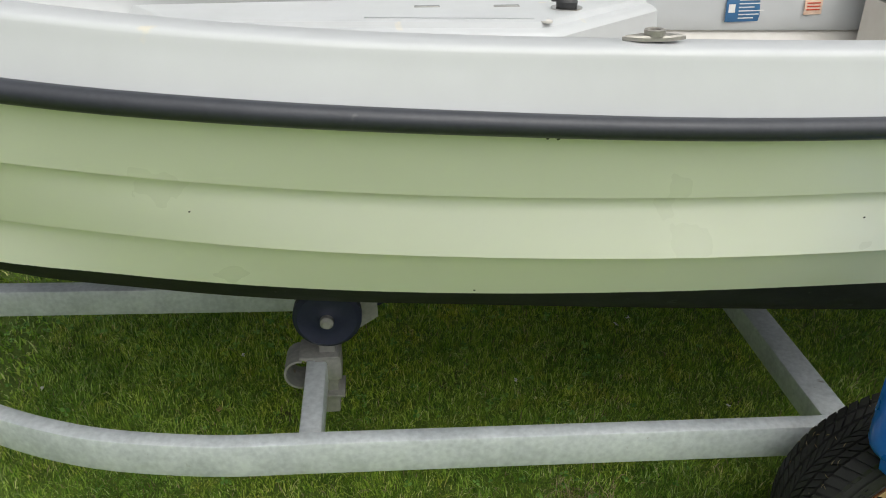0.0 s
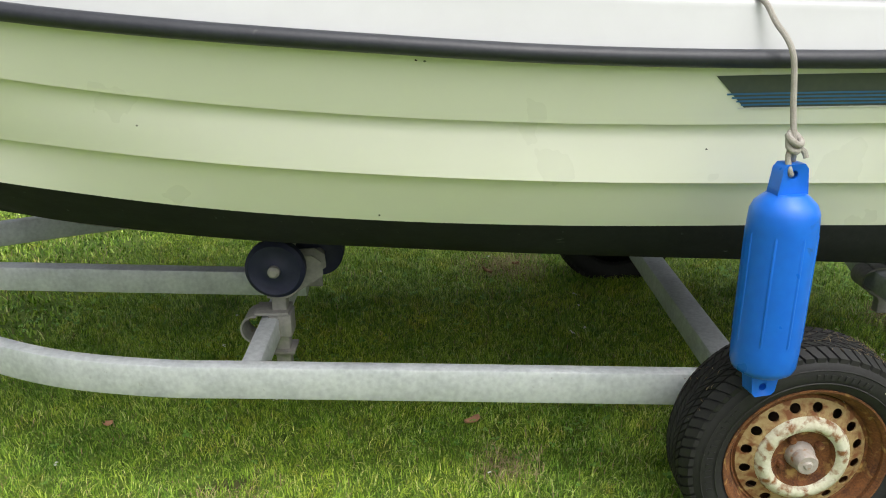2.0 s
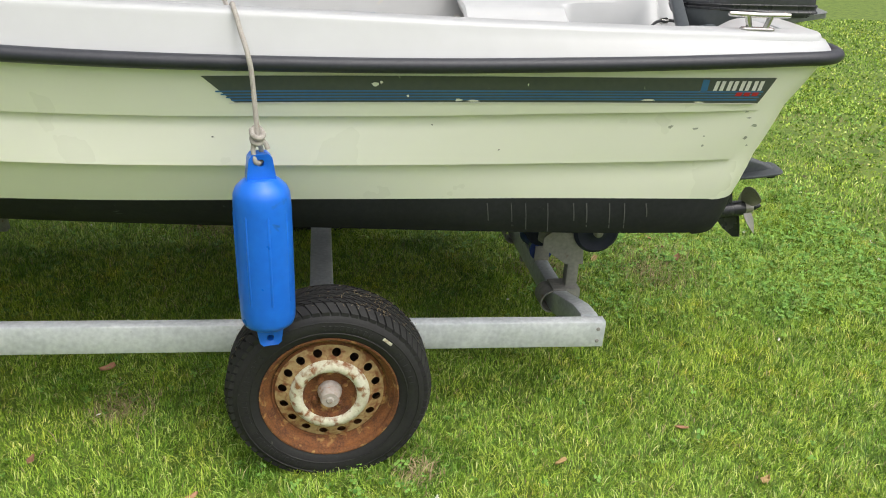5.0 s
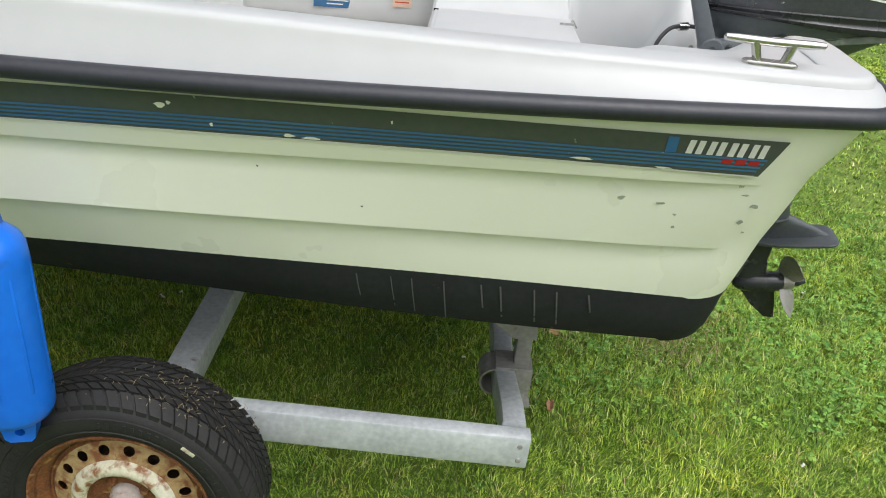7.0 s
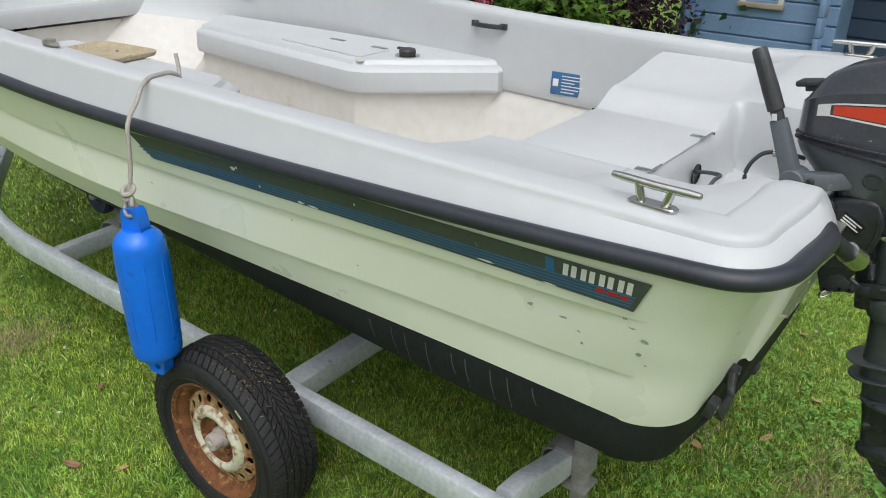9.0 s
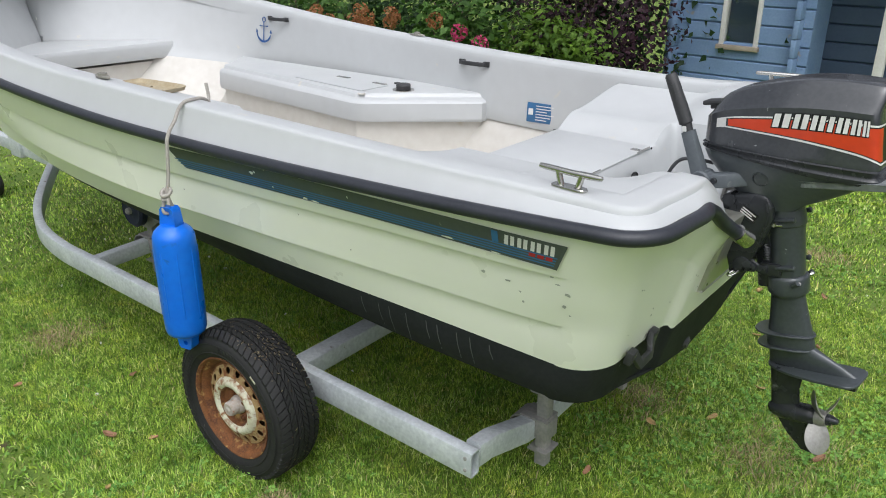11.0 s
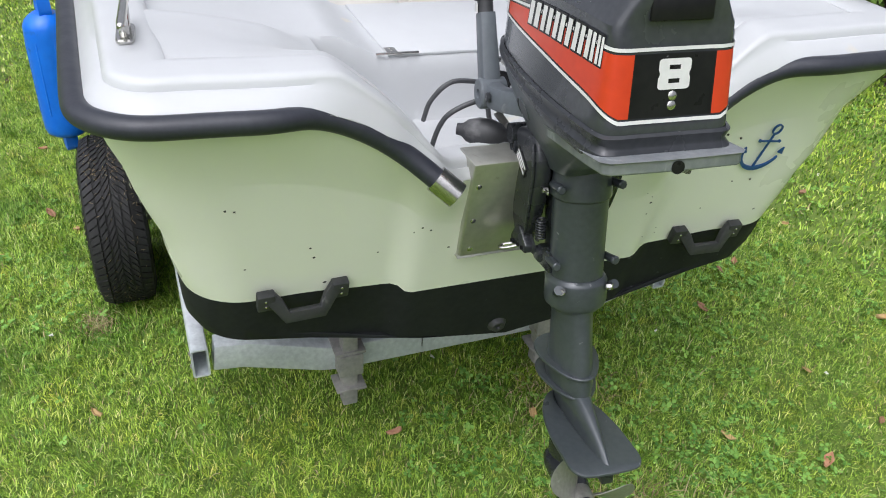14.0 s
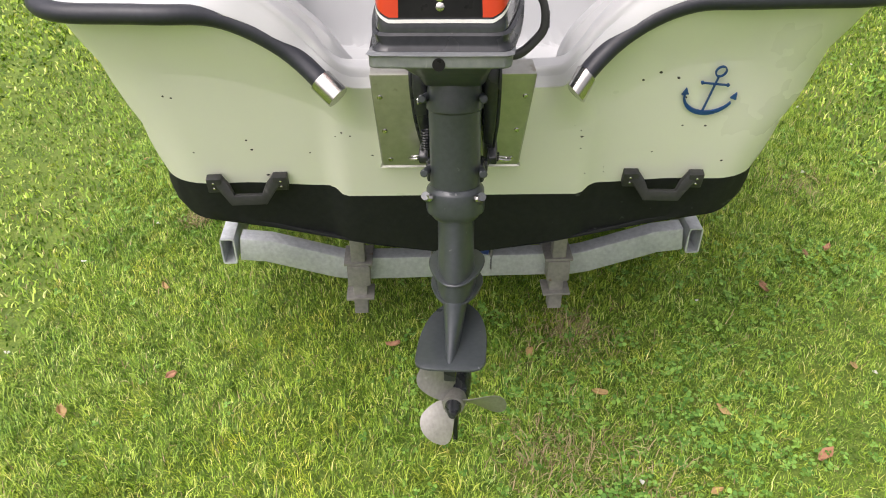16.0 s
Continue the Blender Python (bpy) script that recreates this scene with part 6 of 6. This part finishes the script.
def mesh_from(name, verts, faces, material, parent=None, smooth=True):
    me = bpy.data.meshes.new(name)
    n = faces.shape[1]
    me.vertices.add(len(verts))
    me.vertices.foreach_set("co", np.ascontiguousarray(verts, np.float32).ravel())
    me.loops.add(faces.size)
    me.loops.foreach_set("vertex_index", np.ascontiguousarray(faces, np.int32).ravel())
    me.polygons.add(len(faces))
    me.polygons.foreach_set("loop_start", np.arange(0, faces.size, n, dtype=np.int32))
    me.update(calc_edges=True)
    me.polygons.foreach_set("use_smooth", np.full(len(faces), smooth))
    me.materials.append(material)
    ob = new(name, me)
    if parent is not None:
        ob.parent = parent
    return ob


def leaf_cloud(rng, centres, normals, size, ratio=0.6):
    """Folded pointed leaves, six points and four triangles each."""
    n = len(centres)
    up = normals + rng.normal(0, 0.45, (n, 3))
    up /= np.linalg.norm(up, axis=1)[:, None]
    d = rng.normal(0, 1, (n, 3))
    d[:, 2] -= 0.5
    d -= up * (d * up).sum(1)[:, None]
    d /= np.linalg.norm(d, axis=1)[:, None]
    side = np.cross(up, d)
    s = (size * rng.uniform(0.6, 1.25, n))[:, None]
    p0 = centres - d * s * 0.5
    p1 = centres + up * s * 0.05
    p2 = centres + d * s * 0.55 - up * s * 0.10
    w = s * ratio * 0.5
    l, r = centres - d * s * 0.05 + side * w + up * s * 0.12, centres - d * s * 0.05 - side * w + up * s * 0.12
    v = np.stack([p0, l, p2, r, p1], 1).reshape(-1, 3)
    b = np.arange(n)[:, None] * 5
    f = np.concatenate([b + [0, 4, 1], b + [1, 4, 2], b + [2, 4, 3], b + [3, 4, 0]], 0)
    return v, f


def shrub(name, label, x, y, rx, ry, h, n, size, mat, seed, low=0.05, group="shrubs behind the boat"):
    rng = np.random.default_rng(seed)
    thing = root(name, label, "shrub", pose(x, y, 0), group)
    stems = []
    for k in range(9):
        a = rng.uniform(0, 6.28)
        tip = (rx * 0.7 * math.cos(a), ry * 0.7 * math.sin(a), h * rng.uniform(0.6, 0.9))
        stems.append(sweep(smoothline([(0.03 * math.cos(a), 0.03 * math.sin(a), 0), (tip[0] * 0.35, tip[1] * 0.35, tip[2] * 0.5), tip], 4), circle(0.012, 6), up=(0.3, 1, 0), scales=[1, .95, .9, .85, .8, .7, .6, .4, .2]))
    part("stems", join(*stems), surf("bark_" + name, (0.10, 0.075, 0.05), (0.15, 0.12, 0.09), 0.9, scale=20, bump=0.5), thing)
    clumps = rng.normal(0, 1, (46, 3))
    clumps /= np.linalg.norm(clumps, axis=1)[:, None]
    clumps = clumps * rng.uniform(0.45, 0.95, (46, 1)) * [rx, ry, h * 0.5] + [0, 0, h * 0.5 + low]
    pick = rng.integers(0, 46, n)
    off = rng.normal(0, 1, (n, 3)) * [rx * 0.19, ry * 0.19, h * 0.10]
    c = clumps[pick] + off
    c[:, 2] = np.maximum(c[:, 2], 0.04)
    nr = c - [0, 0, h * 0.4]
    nr /= np.linalg.norm(nr, axis=1)[:, None]
    nr = nr * 0.6 + [0, -0.2, 0.6]
    v, f = leaf_cloud(rng, c, nr, size)
    mesh_from("crown", v, f, mat, thing)
    return thing, rng, clumps


PURPLE = leaf_mat("purple_leaves", (0.018, 0.008, 0.014), (0.055, 0.022, 0.035))
LIME = leaf_mat("bright_green_leaves", (0.06, 0.13, 0.012), (0.14, 0.24, 0.03))
DEEP = leaf_mat("deep_green_leaves", (0.012, 0.035, 0.010), (0.035, 0.08, 0.02))
MIDG = leaf_mat("mid_green_leaves", (0.04, 0.10, 0.015), (0.09, 0.19, 0.035))
PINK = leaf_mat("pink_petals", (0.45, 0.03, 0.12), (0.62, 0.09, 0.22))
FADED = leaf_mat("faded_orange_petals", (0.30, 0.12, 0.045), (0.42, 0.20, 0.09))
shrub("shrub", "purple-leaved shrub beside the playhouse", -2.72, 4.15, 0.72, 0.55, 2.1, 5200, 0.062, PURPLE, 1)
shrub("shrub", "bright green leafy shrub", -2.75, 3.55, 0.50, 0.4, 1.22, 2600, 0.075, LIME, 2)
t, rng, cl = shrub("hydrangea", "green hydrangea with pink flower heads", -3.75, 3.55, 0.65, 0.5, 1.25, 2600, 0.095, MIDG, 3)
for k, (x, y, z) in enumerate(((0.35, -0.42, 1.02), (0.52, -0.35, 0.93), (0.30, -0.46, 0.88), (0.10, -0.44, 1.1))):
    q = rng.normal(0, 1, (90, 3))
    q /= np.linalg.norm(q, axis=1)[:, None]
    v, f = leaf_cloud(rng, q * 0.07 + [x, y, z], q, 0.028, 1.0)
    mesh_from("flower_head", v, f, PINK if k < 3 else FADED, t)
t, rng, cl = shrub("hydrangea", "hydrangea with faded orange flower heads", -4.75, 3.6, 0.65, 0.5, 1.2, 2200, 0.09, DEEP, 4)
for k in range(14):
    x, y, z = rng.uniform(-0.5, 0.6), -0.40 - rng.uniform(0, 0.1), rng.uniform(0.85, 1.2)
    q = rng.normal(0, 1, (80, 3))
    q /= np.linalg.norm(q, axis=1)[:, None]
    v, f = leaf_cloud(rng, q * 0.065 + [x, y, z], q, 0.028, 1.0)
    mesh_from("flower_head", v, f, FADED, t)
shrub("shrub", "deep green garden shrub", -5.9, 3.7, 0.9, 0.6, 1.6, 3200, 0.08, MIDG, 5)
shrub("hedge", "tall dark green garden hedge", -4.2, 4.9, 2.6, 0.55, 2.4, 9000, 0.085, DEEP, 6)
shrub("hedge", "tall dark green garden hedge", -8.2, 4.6, 2.4, 0.7, 2.2, 6000, 0.09, DEEP, 7)

# ---- lawn ----
PATCHES = [(0.9, 0.48, 0.66, (1.12, 1.04, 0.80)), (2.6, 0.50, 0.66, (0.62, 0.74, 0.62)), (6.0, 0.52, 0.70, (1.28, 1.10, 0.95)), (11.0, 0.55, 0.70, (1.05, 0.86, 0.80)), (24.0, 0.50, 0.68, (0.55, 0.66, 0.55))]
GRASS = leaf_mat("grass_blades", (0.085, 0.19, 0.014), (0.56, 0.68, 0.125), 0.36, PATCHES, True)
for node in GRASS.node_tree.nodes:
    if node.type == "VALTORGB":
        node.color_ramp.elements[0].color = (0.050, 0.135, 0.009, 1)
        for at, tone in ((0.55, (0.275, 0.465, 0.050, 1)), (0.90, (0.52, 0.69, 0.115, 1))):
            node.color_ramp.elements.new(at).color = tone
        node.color_ramp.elements[-1].color = (0.80, 0.84, 0.38, 1)
CLOVER = leaf_mat("clover_leaves", (0.090, 0.23, 0.036), (0.31, 0.56, 0.115), 0.5, [(3.0, 0.5, 0.68, (1.25, 1.08, 0.8)), (18.0, 0.5, 0.68, (0.62, 0.72, 0.65))], True)
STRAW = leaf_mat("dry_grass", (0.22, 0.16, 0.08), (0.56, 0.46, 0.27), 0.8, None, True)
DAISY = leaf_mat("daisy_petals", (0.75, 0.75, 0.70), (0.85, 0.84, 0.80), 0.6)
rng = np.random.default_rng(11)


def waves(x, y):
    """A cheap smooth field between about -1 and 1."""
    return (np.sin(1.7 * x + 1.1 * np.sin(2.3 * y)) + np.sin(2.9 * y + 1.3 * np.sin(1.9 * x + 1)) + np.sin(5.3 * x - 4.1 * y) * 0.6 + np.sin(9.1 * x + 7.7 * y + 2 * np.sin(3 * x)) * 0.5) / 2.6


def tuft(x, y, size, salt):
    """A number between 0 and 1 that neighbouring blades of one tuft share."""
    i = np.floor(x / size + 0.6 * np.sin(y * 3.1 / size) + 0.3 * np.sin(y * 0.7 / size))
    j = np.floor(y / size + 0.6 * np.sin(x * 2.7 / size) + 0.3 * np.sin(x * 0.9 / size))
    q = np.sin(i * 12.9898 + j * 78.233 + salt) * 43758.5453
    return q - np.floor(q)


def blades(n, x0, x1, y0, y1, height, width, material, name, label, thin=0.0, spot=None, hole=None):
    x, y = rng.uniform(x0, x1, n), rng.uniform(y0, y1, n)
    if spot:
        x, y = spot[0] + rng.normal(0, 0.5, n) * spot[2], spot[1] + rng.normal(0, 0.5, n) * spot[2]
    f = waves(x, y)
    keep = rng.uniform(0, 1, n) < 1 - thin * np.clip(f, 0, 1)
    if hole:
        keep &= ~((x > hole[0]) & (x < hole[1]) & (y > hole[2]) & (y < hole[3]))
    x, y, f = x[keep], y[keep], f[keep]
    n = len(x)
    h = height * rng.uniform(0.45, 1.3, n) * (1 + 0.2 * f) * (0.72 + 0.56 * tuft(x, y, 0.05, 1.0))
    w = width * rng.uniform(0.65, 1.3, n)
    la = 2.2 * waves(x * 0.7 + 5, y * 0.7) + 6.0 * (tuft(x, y, 0.035, 4.0) - 0.5) + rng.normal(0, 1.0, n)
    lean = h * rng.uniform(0.15, 1.6, n)
    wa = la + np.pi / 2 + rng.normal(0, 0.35, n)
    dx, dy = np.cos(wa) * w / 2, np.sin(wa) * w / 2
    bx, by = np.cos(la) * lean, np.sin(la) * lean
    z = np.zeros(n) - 0.004
    tip = h * rng.uniform(0.75, 1.05, n)
    v = np.stack([np.stack([x - dx, y - dy, z], 1), np.stack([x + dx, y + dy, z], 1), np.stack([x + dx * 0.8 + bx * 0.4, y + dy * 0.8 + by * 0.4, h * 0.68], 1), np.stack([x - dx * 0.8 + bx * 0.4, y - dy * 0.8 + by * 0.4, h * 0.68], 1), np.stack([x + bx, y + by, tip], 1)], 1).reshape(-1, 3)
    b = np.arange(n)[:, None] * 5
    f = np.concatenate([b + [0, 1, 2], b + [0, 2, 3], b + [3, 2, 4]], 0)
    return tagged(mesh_from(name, v, f, material), label, "grass", kind="stuff")


CORE = (-3.8, 1.5, -1.4, 1.9)
blades(500000, *CORE, 0.022, 0.0028, GRASS, "lawn_grass", "short mown green lawn grass with clover")
blades(165000, -5.5, 2.2, -2.2, 3.2, 0.021, 0.0076, GRASS, "lawn_grass", "short mown green lawn grass round the trailer", hole=CORE)
blades(85000, -6.5, 3.5, 3.2, 5.6, 0.020, 0.011, GRASS, "lawn_grass", "short mown green lawn grass further off")
blades(30000, -10.0, -5.5, -4.0, 3.2, 0.018, 0.014, GRASS, "lawn_grass", "short mown green lawn grass beyond the drawbar")
blades(20000, -6.0, 2.2, -4.0, -2.2, 0.022, 0.016, GRASS, "lawn_grass", "short mown green lawn grass beside the trailer")
blades(80000, 2.2, 9.0, -3.0, 9.0, 0.020, 0.016, GRASS, "lawn_grass", "short mown green lawn grass behind the stern")
blades(26000, -5.2, 3.0, -2.1, 4.0, 0.026, 0.0028, STRAW, "dry_grass", "scattered dry straw-coloured grass blades", 0.7)
# worn patches where dry thatch shows
BARE = [(-1.9, 1.02, 0.22), (-2.04, -0.59, 0.1), (-1.1, -0.99, 0.07), (0.24, 0.41, 0.25), (-0.61, 3.73, 0.22), (-0.15, 2.51, 0.2), (-0.69, 2.72, 0.18), (-1.28, 1.55, 0.16), (0.15, 0.21, 0.17), (-0.34, 0.4, 0.12), (-2.83, -0.87, 0.18), (-0.33, 0.37, 0.2)]
for px, py, pr in BARE:
    blades(int((26000 if py < -0.5 or px < -1.5 else 9000) * pr * pr) + 100, -1, 1, -1, 1, 0.034, 0.0030, STRAW, "thatch_patch", "worn patch of dry brown thatch in the lawn", spot=(px, py, pr))


def clover(n, x0, x1, y0, y1, share, size):
    """Flat trefoil leaves: three rounded leaflets of four triangles each."""
    x, y = rng.uniform(x0, x1, n), rng.uniform(y0, y1, n)
    keep = rng.uniform(0, 1, n) < np.clip(share + 0.9 * waves(x * 0.9 + 3, y * 0.9), 0.03, 1) * (0.4 + 0.6 * tuft(x, y, 0.16, 2.0))
    x, y = x[keep], y[keep]
    n = len(x)
    turn, z = rng.uniform(0, 6.28, n), rng.uniform(0.012, 0.034, n)
    big = size * rng.uniform(0.6, 1.5, n)
    tx, ty = rng.normal(0, 0.28, n), rng.normal(0, 0.28, n)
    parts = []
    for k in range(3):
        a = turn + 2.094 * k + rng.normal(0, 0.15, n)
        c, s_ = np.cos(a), np.sin(a)
        for u, w in ((0.05, 0.0), (0.45, 0.42), (0.88, 0.36), (0.95, 0.0), (0.88, -0.36), (0.45, -0.42)):
            px, py = (c * u - s_ * w) * big, (s_ * u + c * w) * big
            parts.append(np.stack([x + px, y + py, z + tx * px + ty * py - abs(w) * big * 0.12], 1))
    v = np.stack(parts, 1).reshape(-1, 6, 3)
    b = np.arange(len(v))[:, None] * 6
    f = np.concatenate([b + [0, 1, 2], b + [0, 2, 3], b + [0, 3, 4], b + [0, 4, 5]], 0)
    tagged(mesh_from("clover", v.reshape(-1, 3), f, CLOVER), "patches of green clover leaves in the lawn", "clover", kind="stuff")


clover(15000, -0.9, 1.6, -0.2, 2.4, 0.50, 0.0105)
clover(12000, -4.2, 1.2, -1.5, 2.2, 0.12, 0.010)
clover(7000, -5.0, 3.0, 1.8, 4.2, 0.25, 0.014)

n = 90
c = np.stack([rng.uniform(-4.5, 2.5, n), rng.uniform(-1.8, 4, n), np.full(n, 0.028)], 1)
c[0] = (-3.064, 0.187, 0.028)
v, f = leaf_cloud(rng, np.repeat(c, 5, 0) + rng.normal(0, 0.003, (n * 5, 3)), np.tile([0.0, 0.0, 3.0], (n * 5, 1)), 0.010, 0.9)
tagged(mesh_from("daisies", v, f, DAISY), "tiny white daisies in the lawn", "flowers", kind="stuff")

BROWN = [surf("dry_leaf_tan", (0.50, 0.27, 0.16), (0.40, 0.20, 0.12), 0.7, scale=40, fine=200, bump=0.3), surf("dry_leaf_ochre", (0.52, 0.36, 0.16), (0.42, 0.27, 0.12), 0.7, scale=40, fine=200, bump=0.3), surf("dry_leaf_brown", (0.36, 0.20, 0.12), (0.26, 0.14, 0.08), 0.75, scale=40, fine=200, bump=0.3)]
lr = random.Random(5)
SPOTS = [(-0.306, -0.183), (-0.069, 0.437), (-0.563, 1.122), (-0.196, -0.869), (0.017, 0.78), (-2.243, -0.834), (-2.127, -0.362), (-0.25, 0.25), (0.35, 0.42), (0.33, 0.55), (0.30, 0.67), (-0.75, 1.35), (-0.78, 1.45), (-0.15, 1.25), (0.12, 1.30), (-1.4, 1.2), (-0.05, -1.15), (0.10, -1.3), (-1.75, -1.05), (-0.98, 1.9), (-1.9, -1.15), (-3.3, -0.35), (-3.1, -0.1), (-2.0, 0.95), (-1.85, 1.05), (-0.30, 1.75), (0.0, 1.9), (0.2, 1.0), (-1.62, -1.32), (-1.2, 2.2), (-2.55, -1.2), (-0.65, -1.0)]
for k, (x, y) in enumerate(SPOTS):
    L = lr.uniform(0.016, 0.027)
    curl = lr.uniform(0.15, 0.6)
    leaf_rows = []
    for i in range(8):
        t = i / 7
        w = L * 0.62 * math.sin(math.pi * min(1, 0.06 + 0.94 * t)) ** 0.7 * (1 - 0.25 * t) * (1 + 0.18 * math.sin(9 * t + k))
        xx = (t - 0.5) * 2 * L
        leaf_rows.append([(xx, u * w, curl * L * (u * u + (t - 0.4) ** 2 * 2.2) + 0.0025 * math.sin(7 * u + k)) for u in (-1, -0.5, 0, 0.5, 1)])
    bm = loft(leaf_rows, close_ring=False)
    put(bm, pose(x, y, 0.018, lr.uniform(-20, 20), lr.uniform(-20, 20), lr.uniform(0, 360)))
    ob = tagged(part("fallen_leaf", bm, BROWN[k % 3]), "curled dry brown leaf lying on the grass", "leaf", "leaves on the lawn")
    sol = ob.modifiers.new("thickness", "SOLIDIFY")
    sol.thickness = 0.0008

# cut grass stuck to the near tyre's tread
n = 900
a = rng.uniform(radians(-60), radians(160), n)
w = rng.uniform(-0.075, 0.075, n)
keep = rng.uniform(0, 1, n) < 0.14 + 0.86 * np.exp(-((np.degrees(a) - 62) / 16) ** 2)
a, w = a[keep], w[keep]
c = np.stack([-1.355 + 0.301 * np.cos(a), -0.872 + w, 0.268 + 0.301 * np.sin(a)], 1)
nr = np.stack([np.cos(a), np.zeros(len(a)), np.sin(a)], 1) * 3
v, f = leaf_cloud(rng, c, nr, 0.013, 0.16)
bits = mesh_from("clipping_litter", v, f, leaf_mat("tyre_clippings", (0.16, 0.11, 0.06), (0.42, 0.34, 0.20), 0.8), bpy.data.objects["wheel"])
bits.matrix_parent_inverse = bpy.data.objects["wheel"].matrix_world.inverted()
tagged(bits, kind="stuff")
